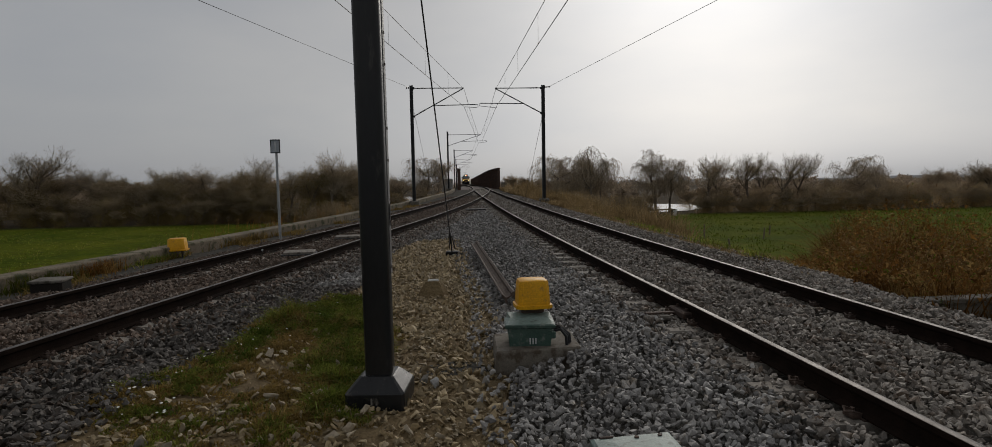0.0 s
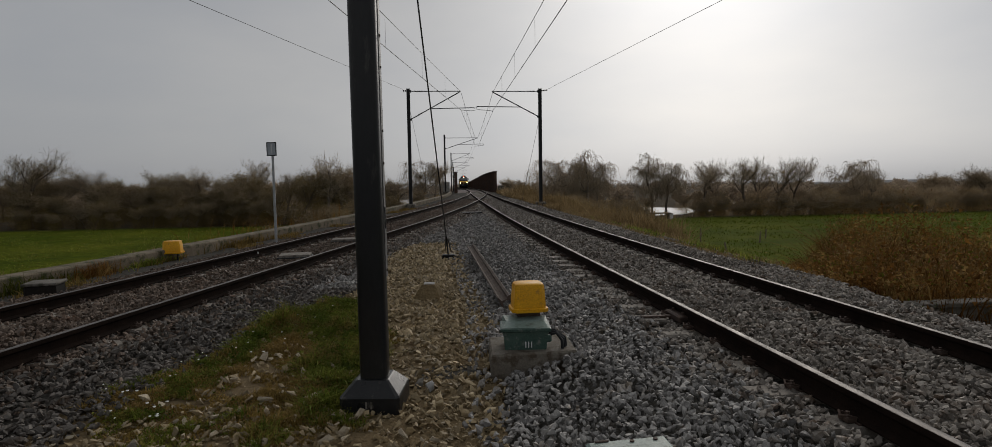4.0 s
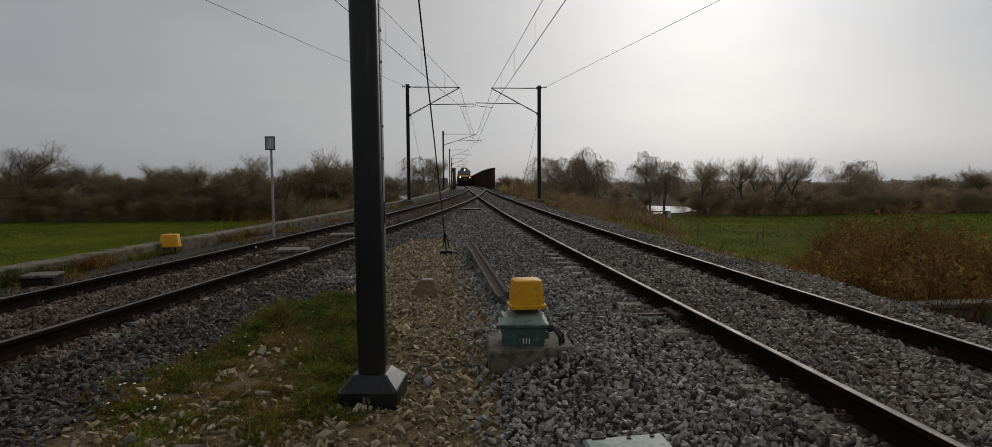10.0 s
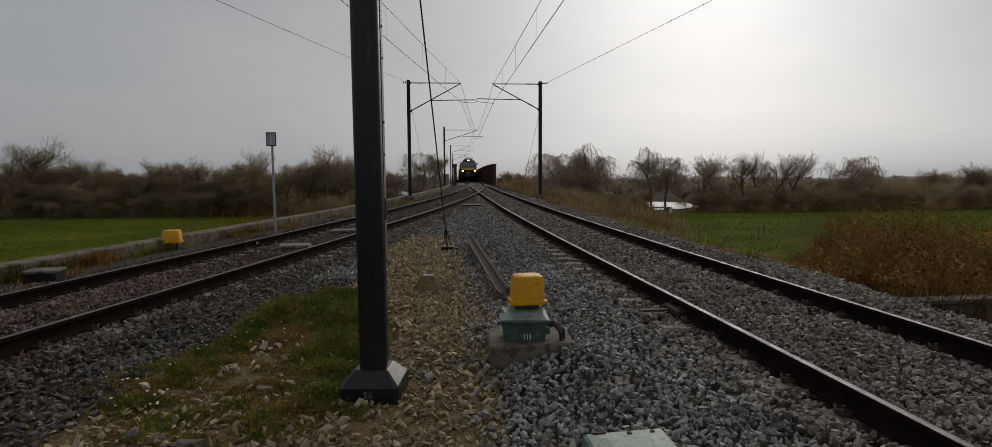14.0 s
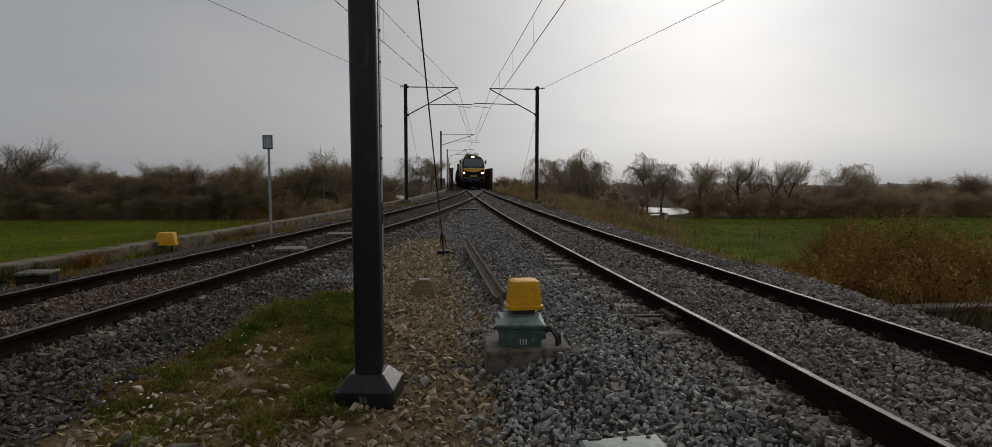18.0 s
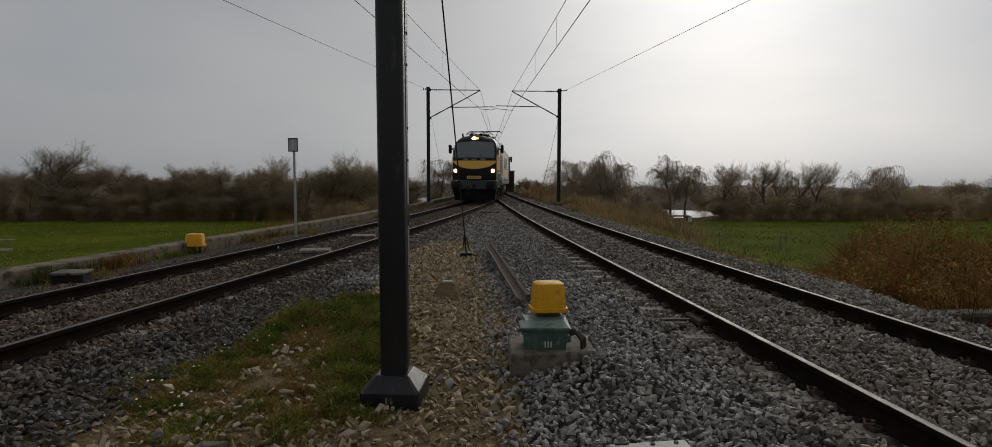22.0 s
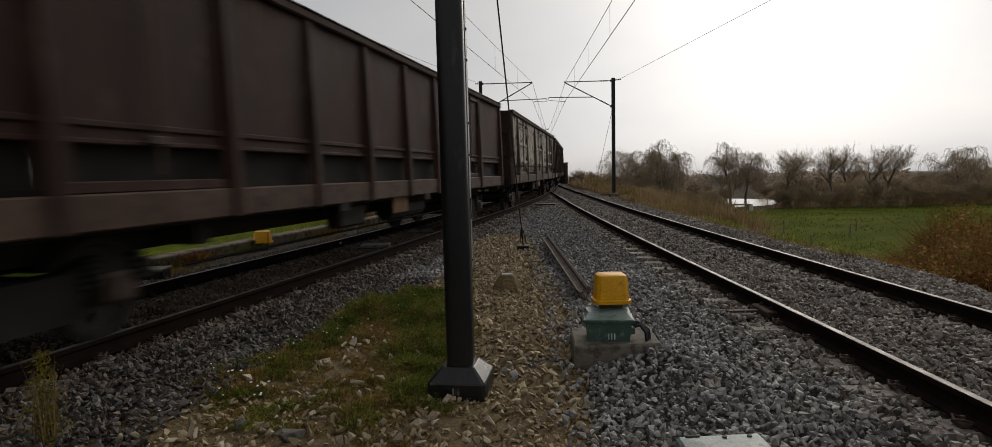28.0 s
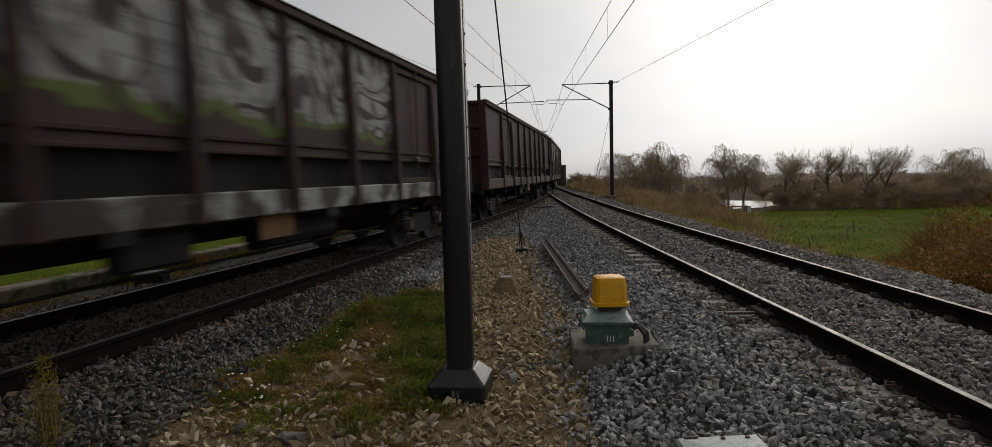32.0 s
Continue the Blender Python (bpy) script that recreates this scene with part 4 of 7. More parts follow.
def stay_wire():
    s = thing("stay_wire", "taut dark steel stay from the pole to an iron ground anchor", "stay wire")
    foot, head = Vector((-0.09, 12.5, 0.02)), Vector((-0.58, 4.48, 6.6))
    d = (head - foot)
    part("cable", Geo().tube(foot + d * 0.07, head, 0.011, n=6), "wire", s)
    part("turnbuckle", Geo().tube(foot + d * 0.035, foot + d * 0.07, 0.022, n=6).tube(foot + Vector((-0.05, 0, 0.1)), foot + d * 0.06 + Vector((-0.03, 0, 0)), 0.011, n=5).tube(foot + Vector((0.06, 0, 0.1)), foot + d * 0.06 + Vector((0.03, 0, 0)), 0.011, n=5), "mast_steel", s)
    part("anchor_rod", Geo().tube(foot + Vector((0, 0, -0.05)), foot + d * 0.04, 0.014, n=6), "mast_steel", s)
    part("anchor_block", Geo().box(-0.09, 12.5, 0.0, 0.26, 0.22, 0.12, 0.02), "loco_black", s, "black anchor block in the gravel")


stay_wire()


# ---- track-side boxes ----
def yellow_cap(x, y, z, w, d, h, parent, rz=0):
    """A bucket-like cap: tapering, with a rim and rounded corners."""
    def ring(k, zz):
        pts = []
        for i in range(24):
            t = 2 * math.pi * (i + 0.5) / 24
            c, s = math.cos(t), math.sin(t)
            q = (abs(c) ** 7 + abs(s) ** 7) ** (-1 / 7)
            a, b = c * q * w / 2 * k, s * q * d / 2 * k
            e, f = math.cos(radians(rz)), math.sin(radians(rz))
            pts.append((x + a * e - b * f, y + a * f + b * e, zz))
        return pts
    g = Geo().loft([ring(1.13, z), ring(1.15, z + 0.012), ring(1.14, z + 0.03), ring(1.02, z + 0.034), ring(0.93, z + h - 0.03), ring(0.88, z + h - 0.008), ring(0.78, z + h)])
    cap = part("cap", g, "yellow_plastic", parent, "bright yellow plastic cap with a rim", smooth=True)
    return cap


def track_device():
    t = thing("axle_counter_box", "green cable box on concrete with a yellow capped post", "signal box", at=pose(0.62, 4.98, 0))
    g = Geo()
    c = [(-0.32, -0.195), (0.40, -0.13), (0.41, 0.44), (-0.305, 0.38)]
    g.loft([[(x * k + 0.02 * (1 - k), y * k + 0.1 * (1 - k), z) for x, y in c] for k, z in ((1.02, -0.2), (1.0, 0.155), (0.965, 0.17))])
    part("base_block", g, "block_concrete", t, "stained concrete base block")
    b = Geo()
    b.loft([[(x * a, y * d, z) for x, y in ((-1, -1), (1, -1), (1, 1), (-1, 1))] for a, d, z in ((0.172, 0.115, 0.165), (0.188, 0.13, 0.325), (0.208, 0.15, 0.33), (0.212, 0.154, 0.352), (0.20, 0.142, 0.36))])
    box = part("box", b, "green_enamel", t, "green enamelled junction box", at=pose(-0.015, 0.05, 0, 0, 0, -4))
    # lid takes a lighter green than the box: reflected sky put into colour
    top = Geo().loft([[(-0.198, -0.14, 0.358), (0.198, -0.14, 0.358), (0.198, 0.14, 0.358), (-0.198, 0.14, 0.358)], [(-0.16, -0.02, 0.392), (0.16, -0.02, 0.392), (0.185, 0.13, 0.408), (-0.185, 0.13, 0.408)]])
    part("lid", top, "lid_enamel", box, "sloping green lid, sky sheen painted as a paler green")
    part("lid_seam", Geo().box(0, 0, 0.327, 0.385, 0.27, 0.008), "loco_black", box)
    lat = Geo()
    for i in range(3):
        lat.box(0.0 + i * 0.024, -0.124, 0.215, 0.009, 0.012, 0.05, 0.002)
    part("mark", lat, "mark_white", box, "three pale upright bars")
    part("post", Geo().tube((0.01, 0.22, -0.1), (0.01, 0.22, 0.52), 0.035, n=10).box(0.03, 0.19, 0.43, 0.20, 0.12, 0.07, 0.015), "rusty_rail", t, "rusty steel post")
    yellow_cap(0.032, 0.19, 0.452, 0.28, 0.235, 0.245, t, 4)
    for k in range(3):
        pts = [(0.17, -0.03 + 0.05 * k, 0.28), (0.24, -0.04 + 0.05 * k, 0.30), (0.285 + 0.02 * k, -0.05 + 0.04 * k, 0.24), (0.29 + 0.02 * k, -0.06 + 0.04 * k, 0.16)]
        part("cable", Geo().line(pts, 0.014, 7), "rubber", t, "black rubber cable")
    part("gland", Geo().box(0.165, 0, 0.26, 0.06, 0.16, 0.06, 0.01), "green_enamel", t)


track_device()


def floor_lid():
    t = thing("cable_pit_lid", "flat pale green sheet-metal cover lying on gravel", "cover", at=pose(1.0, 3.16, 0.02, 2, -1, 4))
    g = Geo()
    g.loft([[(x * a, y * c, z) for x, y in ((-1, -1), (1, -1), (1, 1), (-1, 1))] for a, c, z in ((0.24, 0.19, -0.04), (0.24, 0.19, 0.035), (0.225, 0.175, 0.05), (0.12, 0.08, 0.062))])
    part("cover", g, "lid_enamel", t)
    for x in (0.02, 0.16):
        part("screw", Geo().tube((x, 0.135, 0.045), (x, 0.135, 0.064), 0.014, n=8), "clip_steel", t)
    part("hinge", Geo().box(-0.15, 0.17, 0.05, 0.08, 0.02, 0.02, 0.004), "clip_steel", t)


floor_lid()


def rail_offcut():
    t = thing("rail_offcut", "loose length of rusty rail lying on gravel", "rail")
    a, b = Vector((0.57, 7.25, 0.03)), Vector((0.34, 13.3, 0.03))
    prof = [(-0.07, 0.0), (-0.07, 0.012), (-0.015, 0.03), (-0.009, 0.06), (-0.009, 0.10), (-0.033, 0.118), (-0.0345, 0.148), (-0.02, 0.157), (0.02, 0.157), (0.0345, 0.148), (0.033, 0.118), (0.009, 0.10), (0.009, 0.06), (0.015, 0.03), (0.07, 0.012), (0.07, 0.0)]
    d = (b - a).normalized()
    s = Vector((d.y, -d.x, 0))
    c, q = math.cos(radians(-62)), math.sin(radians(-62))
    part("bar", Geo().loft([[tuple(p + s * (u * c - h * q) + Vector((0, 0, 0.055 + u * q + h * c))) for u, h in prof] for p in (a, a.lerp(b, 0.5), b)]), "rusty_rail", t, smooth=False)


rail_offcut()


def marker_stone():
    t = thing("marker_stone", "small weathered concrete marker stone in the path", "stone", at=pose(-0.33, 8.3, 0))
    g = Geo().loft([[(x * a + 0.01 * (i % 3), y * a * 0.9, z) for i, (x, y) in enumerate(((-1, -0.6), (-0.4, -1), (0.6, -1), (1, -0.3), (0.9, 0.7), (0.2, 1), (-0.7, 0.9)))] for a, z in ((0.22, -0.05), (0.18, 0.05), (0.13, 0.13), (0.10, 0.165), (0.08, 0.17))])
    part("block", g, "soil", t)
    part("cap", Geo().box(0, 0, 0.172, 0.15, 0.12, 0.02, 0.006), "concrete_pale", t, "pale flat top")


marker_stone()


def sign_post():
    t = thing("track_sign", "small square sign on a tall slim grey post", "sign", at=pose(-4.76, 16.6, 0))
    part("post", Geo().tube((0, 0, -0.4), (0, 0, 2.5), 0.038, 0.032, n=10), "galvanised", t, "slim galvanised post")
    p = part("panel", Geo().box(-0.01, -0.045, 2.50, 0.235, 0.02, 0.36, 0.004), "sign_face", t, "grey-blue square panel")
    part("frame", Geo().box(-0.01, -0.048, 2.67, 0.255, 0.03, 0.025).box(-0.01, -0.048, 2.33, 0.255, 0.03, 0.025).box(-0.127, -0.048, 2.5, 0.02, 0.03, 0.32).box(0.107, -0.048, 2.5, 0.02, 0.03, 0.32), "mast_steel", p)
    part("bar", Geo().box(-0.01, -0.057, 2.5, 0.03, 0.006, 0.24), "mark_white", p)


sign_post()


def far_box():
    t = thing("track_box", "yellow capped box on short steel legs beside the wall", "signal box", at=pose(-6.25, 13.9, 0.03))
    for x in (-0.1, 0.1):
        part("leg", Geo().tube((x, 0, -0.4), (x, 0, 0.08), 0.025, n=8), "mast_steel", t)
    yellow_cap(0, 0, 0.03, 0.37, 0.32, 0.28, t, 8)
    part("foot", Geo().box(0, 0, -0.26, 0.5, 0.4, 0.14, 0.02), "concrete", t)
    t = thing("concrete_chamber", "low mossy concrete cable chamber with a pale lid", "chamber", at=pose(-6.2, 9.55, -0.08, 0, 0, 12))
    part("body", Geo().box(0, 0, 0.0, 0.42, 0.4, 0.4, 0.03), "underframe", t)
    part("lid", Geo().box(0, 0, 0.21, 0.46, 0.44, 0.045, 0.012), "concrete", t, "worn concrete lid")


far_box()


def track_plates():
    for k, (x, y) in enumerate(((-3.4, 12.85), (-2.96, 16.1))):
        t = thing("track_plate", "flat grey plate lying between the rails", "plate", at=pose(x + 0.1, y, 0.055, 0, 0, 8))
        part("slab", Geo().box(0, 0, 0.02, 0.62, 0.5, 0.06, 0.01), "sleeper_concrete", t)
        part("rim", Geo().box(0, 0, -0.01, 0.68, 0.56, 0.03, 0.006), "mast_steel", t)
    t = thing("track_plate", "flat dark plate lying in the ballast", "plate", at=pose(0.95, 28.6, 0.03, 0, 0, 3))
    part("slab", Geo().box(0, 0, 0.02, 0.95, 0.6, 0.06, 0.01), "loco_black", t)
    # two added bolts; their white caps paint a pair of glints beside the rail
    for k in (0, 1):
        t = thing("glint_bolt", "small added bolt, its white cap a painted glint", "bolt", "rail bolts", at=pose(-4.3 + 0.12 * k, 13.17, 0.0))
        part("shank", Geo().tube((0, 0, -0.02), (0, 0, 0.09), 0.02, n=8), "clip_steel", t)
        part("cap", Geo().tube((0, 0, 0.088), (0, 0, 0.13), 0.032, n=10), "mark_white", t)
    t = thing("field_trough", "small dark bench-like trough with a white panel", "trough", at=pose(20.40, 57.5, FIELD))
    for q in (-0.7, 0.7):
        part("leg", Geo().box(q, 0, 0.25, 0.12, 0.5, 0.6, 0.02), "bark", t)
    part("top", Geo().box(-0.2, 0, 0.6, 2.2, 0.7, 0.1, 0.02), "bark", t)
    part("panel", Geo().box(0.9, -0.1, 0.32, 0.5, 0.08, 0.62, 0.02), "mark_white", t, "white panel")
    t = thing("track_device", "small steel detector clamped to the rail", "detector", at=pose(2.55, 6.4, 0, 0, 0, 2))
    part("body", Geo().box(-0.05, 0, 0.06, 0.2, 0.42, 0.08, 0.015), "clip_steel", t)
    part("arm", Geo().box(-0.28, 0.05, 0.045, 0.4, 0.06, 0.04, 0.008), "clip_steel", t)
    for q in (-0.12, 0.12):
        part("bolt", Geo().tube((-0.08, q, 0.08), (-0.08, q, 0.13), 0.02, n=6), "clip_steel", t)
    for k, y in enumerate((0.0, 0.62)):
        part("slab", Geo().box(-0.36, -0.62 + y, 0.012, 0.28, 0.17, 0.06, 0.02, rz=6 * k - 3), "sleeper_concrete", t, "exposed concrete sleeper end")
    t = thing("drain_wall", "low concrete drain wall beside the reeds", "wall", kind="structure", at=pose(6.9, 8.1, 0, 0, 0, 2))
    part("coping", Geo().box(1.9, -0.08, -0.275, 5.2, 0.28, 0.07, 0.012), "concrete", t)
    part("body", Geo().box(1.9, -0.06, -0.8, 5.1, 0.2, 1.0, 0.01), "concrete", t)


track_plates()


# ---- the train: local +y is the way it runs, z = 0 at the rail head ----
def wheelset(parent, y, r, name="wheelset"):
    g = Geo()
    for s in (-1, 1):
        x = s * 0.83
        prof = [(0.10, -0.07), (r * 0.55, -0.03), (r * 0.82, -0.045), (r + 0.03, -0.062), (r + 0.03, -0.035), (r, -0.03), (r - 0.004, 0.07), (r * 0.84, 0.07), (r * 0.8, 0.035), (r * 0.4, 0.03), (0.13, 0.07), (0.11, 0.09)]
        g.lathe([(q, h * s) for q, h in prof], (x, 0, 0), "x", 28)
        for i in range(6):
            t = i * math.pi / 3
            g.box(x + s * 0.045, math.cos(t) * r * 0.58, math.sin(t) * r * 0.58, 0.03, 0.07, 0.07, 0.01)
    g.tube((-0.83, 0, 0), (0.83, 0, 0), 0.085, n=12)
    return part(name, g, "wheel_steel", parent, "steel wheels on one axle", smooth=True, at=pose(0, y, r))


def bogie(parent, y, axles, r, half_len, heavy):
    b = part("bogie", Geo().box(0, 0, r, 1.9, 0.5, 0.35, 0.04), "underframe", parent, "grimy cast bogie", at=pose(0, y, 0))
    for s in (-1, 1):
        rows = ((-1, 0.02, 0.22), (-0.55, 0.06, 0.3), (-0.3, -0.22, 0.18), (0.3, -0.22, 0.18), (0.55, 0.06, 0.3), (1, 0.02, 0.22))
        part("side_frame", Geo().loft([[(s * 1.0 + o, k * half_len, z) for o, z in ((-0.06, r + lo), (-0.06, r + hi), (0.08, r + hi), (0.08, r + lo))] for k, lo, hi in rows]), "underframe", b)
        part("end_beam", Geo().box(0, s * half_len, r + 0.1, 2.0, 0.12, 0.16, 0.02), "underframe", b)
        if heavy:
            part("damper", Geo().tube((s * 1.2, -0.75, r + 0.25), (s * 1.2, 0.2, r + 0.42), 0.05, n=8), "underframe", b)
            part("spring_cradle", Geo().box(s * 1.15, 0.0, r - 0.05, 0.12, 0.9, 0.3, 0.03), "underframe", b)
    for a in axles:
        for s in (-1, 1):
            part("axle_box", Geo().box(s * 1.06, a, r, 0.16, 0.30, 0.28, 0.04).tube((s * 1.10, a, r), (s * 1.18, a, r), 0.11, n=10), "clip_steel", b)
            part("brake_shoe", Geo().box(s * 0.86, a + (0.5 if a <= 0 else -0.5) * r / 0.46 * 1.05, r * 0.95, 0.12, 0.08, 0.3, 0.02), "underframe", b)
            for q in (-0.26, 0.26):
                g = Geo().lathe([(0.075 if k % 2 else 0.05, 0.02 + 0.028 * k) for k in range(11)], (s * 1.06, a + q, r), "z", 10)
                part("spring", g, "loco_black", b)
    return b


def buffers(parent, y, s, z=1.05):
    for x in (-0.98, 0.98):
        b = part("buffer", Geo().tube((x, y, z), (x, y + s * 0.34, z), 0.11, 0.10, n=14).tube((x, y + s * 0.30, z), (x, y + s * 0.52, z), 0.075, n=12), "underframe", parent)
        part("buffer_head", Geo().lathe([(0.08, s * 0.50), (0.24, s * 0.54), (0.25, s * 0.57), (0.2, s * 0.60), (0.05, s * 0.615)], (x, y, z), "y", 18), "loco_black", b, smooth=True)
    c = part("coupling", Geo().box(0, y + s * 0.12, z, 0.12, 0.3, 0.2, 0.03).line([(0.05, y + s * 0.25, z), (0.06, y + s * 0.42, z - 0.12), (0.0, y + s * 0.46, z - 0.42), (-0.06, y + s * 0.40, z - 0.12), (-0.05, y + s * 0.25, z)], 0.03, 6), "underframe", parent, "screw coupling")
    part("brake_hose", Geo().line([(0.35, y + s * 0.1, z - 0.05), (0.36, y + s * 0.3, z - 0.2), (0.34, y + s * 0.3, z - 0.5), (0.25, y + s * 0.15, z - 0.62)], 0.025, 6), "rubber", c)


# body outline of the locomotive: half width for each height
SIDE = [(1.02, 1.40), (1.10, 1.43), (1.55, 1.435), (2.4, 1.435), (3.05, 1.43), (3.42, 1.40), (3.62, 1.33), (3.86, 1.12), (4.02, 0.82), (4.08, 0.4), (4.09, 0.0)]
LOCO_L = 11.2


def half_w(z):
    return float(np.interp(z, [a for a, _ in SIDE], [b for _, b in SIDE]))


def nose_y(x, z):
    """How far the cab front reaches at x, z: upright below, raked at the windscreen, rounded across."""
    lean = float(np.interp(z, [1.0, 1.4, 2.0, 2.5, 3.0, 3.75, 3.95, 4.09], [0.14, 0.0, 0.0, 0.08, 0.36, 0.86, 1.1, 1.6]))
    w = max(0.5, half_w(z))
    return LOCO_L - lean - 0.5 * abs(x / w) ** 3.0


def nose_patch(z_low, z_high, half, lift, nx=16, nz=6):
    """A sheet that follows the cab front between two height curves of x."""
    g = Geo()
    rows = []
    for j in range(nz + 1):
        row = []
        for i in range(nx + 1):
            u = -1 + 2 * i / nx
            zl, zh = z_low(u), z_high(u)
            z = zl + (zh - zl) * j / nz
            x = u * min(half(z), half_w(z) * 0.985)
            row.append((x, nose_y(x, z) + lift, z))
        rows.append(row)
    for row in rows:
        g.v += row
    for j in range(nz):
        for i in range(nx):
            a = j * (nx + 1) + i
            g.f.append((a, a + 1, a + nx + 2, a + nx + 1))
    return g


def flip_y(g):
    g.v = [(-x, -y, z) for x, y, z in g.v]
    return g


def oval(x, y, z, rx, rz, n=20):
    """A flat domed oval that faces along y."""
    ring = lambda k, d: [(x + rx * k * math.cos(2 * math.pi * i / n), y + d, z + rz * k * math.sin(2 * math.pi * i / n)) for i in range(n)]
    return Geo().loft([ring(1.0, -0.04), ring(1.0, 0.0), ring(0.7, 0.006), ring(0.1, 0.008)])


def pantograph(parent, y, up):
    p = part("pantograph", Geo().box(0, 0, 0.12, 1.3, 1.0, 0.05, 0.01).tube((-0.5, -0.4, 0), (-0.5, -0.4, 0.12), 0.06, n=8).tube((0.5, -0.4, 0), (0.5, -0.4, 0.12), 0.06, n=8).tube((-0.5, 0.4, 0), (-0.5, 0.4, 0.12), 0.06, n=8).tube((0.5, 0.4, 0), (0.5, 0.4, 0.12), 0.06, n=8), "loco_black", parent, "raised single-arm pantograph" if up else "folded single-arm pantograph", at=pose(0, y, 4.14))
    top = 1.52 if up else 0.36
    knee = (0, -1.15, top * 0.5) if up else (0, -1.2, 0.22)
    head = (0, 0.1, top)
    part("lower_arm", Geo().tube((0, 0.35, 0.14), knee, 0.05, 0.04, n=8), "arm_steel", p)
    part("upper_arm", Geo().tube((knee[0] - 0.1, knee[1], knee[2]), (-0.45, head[1], head[2] - 0.1), 0.025, n=6).tube((knee[0] + 0.1, knee[1], knee[2]), (0.45, head[1], head[2] - 0.1), 0.025, n=6), "arm_steel", p)
    g = Geo()
    for d in (-0.22, 0.22):
        g.line([(-0.85, d, top - 0.2), (-0.62, d, top - 0.02), (0.62, d, top - 0.02), (0.85, d, top - 0.2)], 0.022, 6)
    g.tube((-0.45, -0.22, top - 0.06), (-0.45, 0.22, top - 0.06), 0.02, n=6).tube((0.45, -0.22, top - 0.06), (0.45, 0.22, top - 0.06), 0.02, n=6)
    part("collector_head", g, "loco_black", p)


def build_loco():
    lo = thing("locomotive", "grey and yellow six-axle electric locomotive with lit headlamps", "locomotive")
    # shell: rings along y, the ends follow the cab fronts
    g = Geo()
    prof = [(-w, z) for z, w in SIDE] + [(w, z) for z, w in SIDE[-2::-1]]
    rings = []
    for q in (-1, 1):
        seq = []
        for k in (1.0, 0.5, 0.0):
            ring = []
            for x, z in prof:
                w = half_w(z)
                e = nose_y(x, z)
                back = 8.6
                y = back + (e - back) * k
                ring.append((x * (1 - 0.10 * k ** 2), q * y, z))
            seq.append(ring)
        rings += seq if q < 0 else seq[::-1]
    g.loft(rings, closed=True, caps=False)
    part("body", g, "loco_grey", lo, "grey body shell with bevelled roof edge", smooth=True)
    for q in (-1, 1):
        f = nose_patch(lambda u: 1.02, lambda u: 4.08, lambda z: half_w(z) * 0.9, -0.012, 16, 20)
        part("cab_front", f if q > 0 else flip_y(f), "loco_black", lo, "dark rounded cab front", smooth=True)
    for q in (1, -1):
        def place(geo):
            return geo if q > 0 else flip_y(geo)
        wide = lambda k: (lambda z: half_w(z) * k)
        part("windscreen", place(nose_patch(lambda u: 2.68, lambda u: 3.66 - 0.05 * u * u, wide(0.82), 0.006)), "cab_glass", lo, "large raked windscreen, reflected sky put into its colour", smooth=True)
        part("screen_surround", place(nose_patch(lambda u: 2.54, lambda u: 3.78 - 0.06 * u * u, wide(0.88), 0.0)), "loco_black", lo, "black surround", smooth=True)
        part("front_mask", place(nose_patch(lambda u: 2.01 + 0.28 * u * u + 0.14 * u ** 6, lambda u: 2.50, wide(0.9), 0.012)), "loco_yellow", lo, "curved yellow front band", smooth=True)
        part("lower_front", place(nose_patch(lambda u: 1.22, lambda u: 2.2, wide(0.88), 0.004)), "loco_black", lo, "black lower front", smooth=True)
        plate = part("number_plate", place(nose_patch(lambda u: 1.44, lambda u: 1.60, lambda z: 0.42, 0.02, 6, 2)), "loco_yellow", lo, "yellow plate with dark bars")
        for x in (-0.3, -0.18, -0.06, 0.06, 0.18, 0.3):
            part("plate_bar", place(Geo().box(x, nose_y(x, 1.52) + 0.024, 1.52, 0.07, 0.008, 0.08)), "loco_slate", plate)
        for x in (-0.52, 0.0, 0.52):
            part("wiper_vent", place(Geo().box(x, nose_y(x, 2.58) + 0.02, 2.585, 0.30, 0.02, 0.035, 0.004)), "mark_white", lo)
        for x in (-0.4, 0.45):
            part("wiper", place(Geo().tube((x, nose_y(x, 2.70) + 0.03, 2.67), (x * 0.35, nose_y(x * 0.35, 3.4) + 0.03, 3.35), 0.012, n=5)), "loco_black", lo)
        lit = q > 0
        for x in (-1.1, 1.1):
            h = part("headlight", place(Geo().box(x, nose_y(x, 1.9) - 0.02, 1.9, 0.42, 0.12, 0.32, 0.05, rz=-20 if x > 0 else 20)), "loco_black", lo, "lit headlamp in a black pod" if lit else "dark headlamp pod")
            # oval behind each lens; at the lit end it glows as a painted halo
            part("reflector", place(oval(x * 0.985, nose_y(x, 1.9) + 0.058, 1.9, 0.15, 0.12)), "lamp_halo" if lit else "galvanised", h, smooth=True)
            part("lens", place(oval(x * 0.985, nose_y(x, 1.9) + 0.066, 1.905, 0.115, 0.095)), "headlamp" if lit else "pale_glass", h, smooth=True)
        h = part("headlight", place(Geo().box(0, nose_y(0, 3.86) - 0.06, 3.86, 0.52, 0.2, 0.18, 0.05)), "loco_black", lo, "roof headlamp over the windscreen")
        part("reflector", place(oval(0.05, nose_y(0, 3.86) + 0.062, 3.86, 0.15, 0.1)), "lamp_halo" if lit else "galvanised", h, smooth=True)
        part("lens", place(oval(0.08, nose_y(0, 3.86) + 0.07, 3.86, 0.12, 0.085)), "headlamp" if lit else "pale_glass", h, smooth=True)
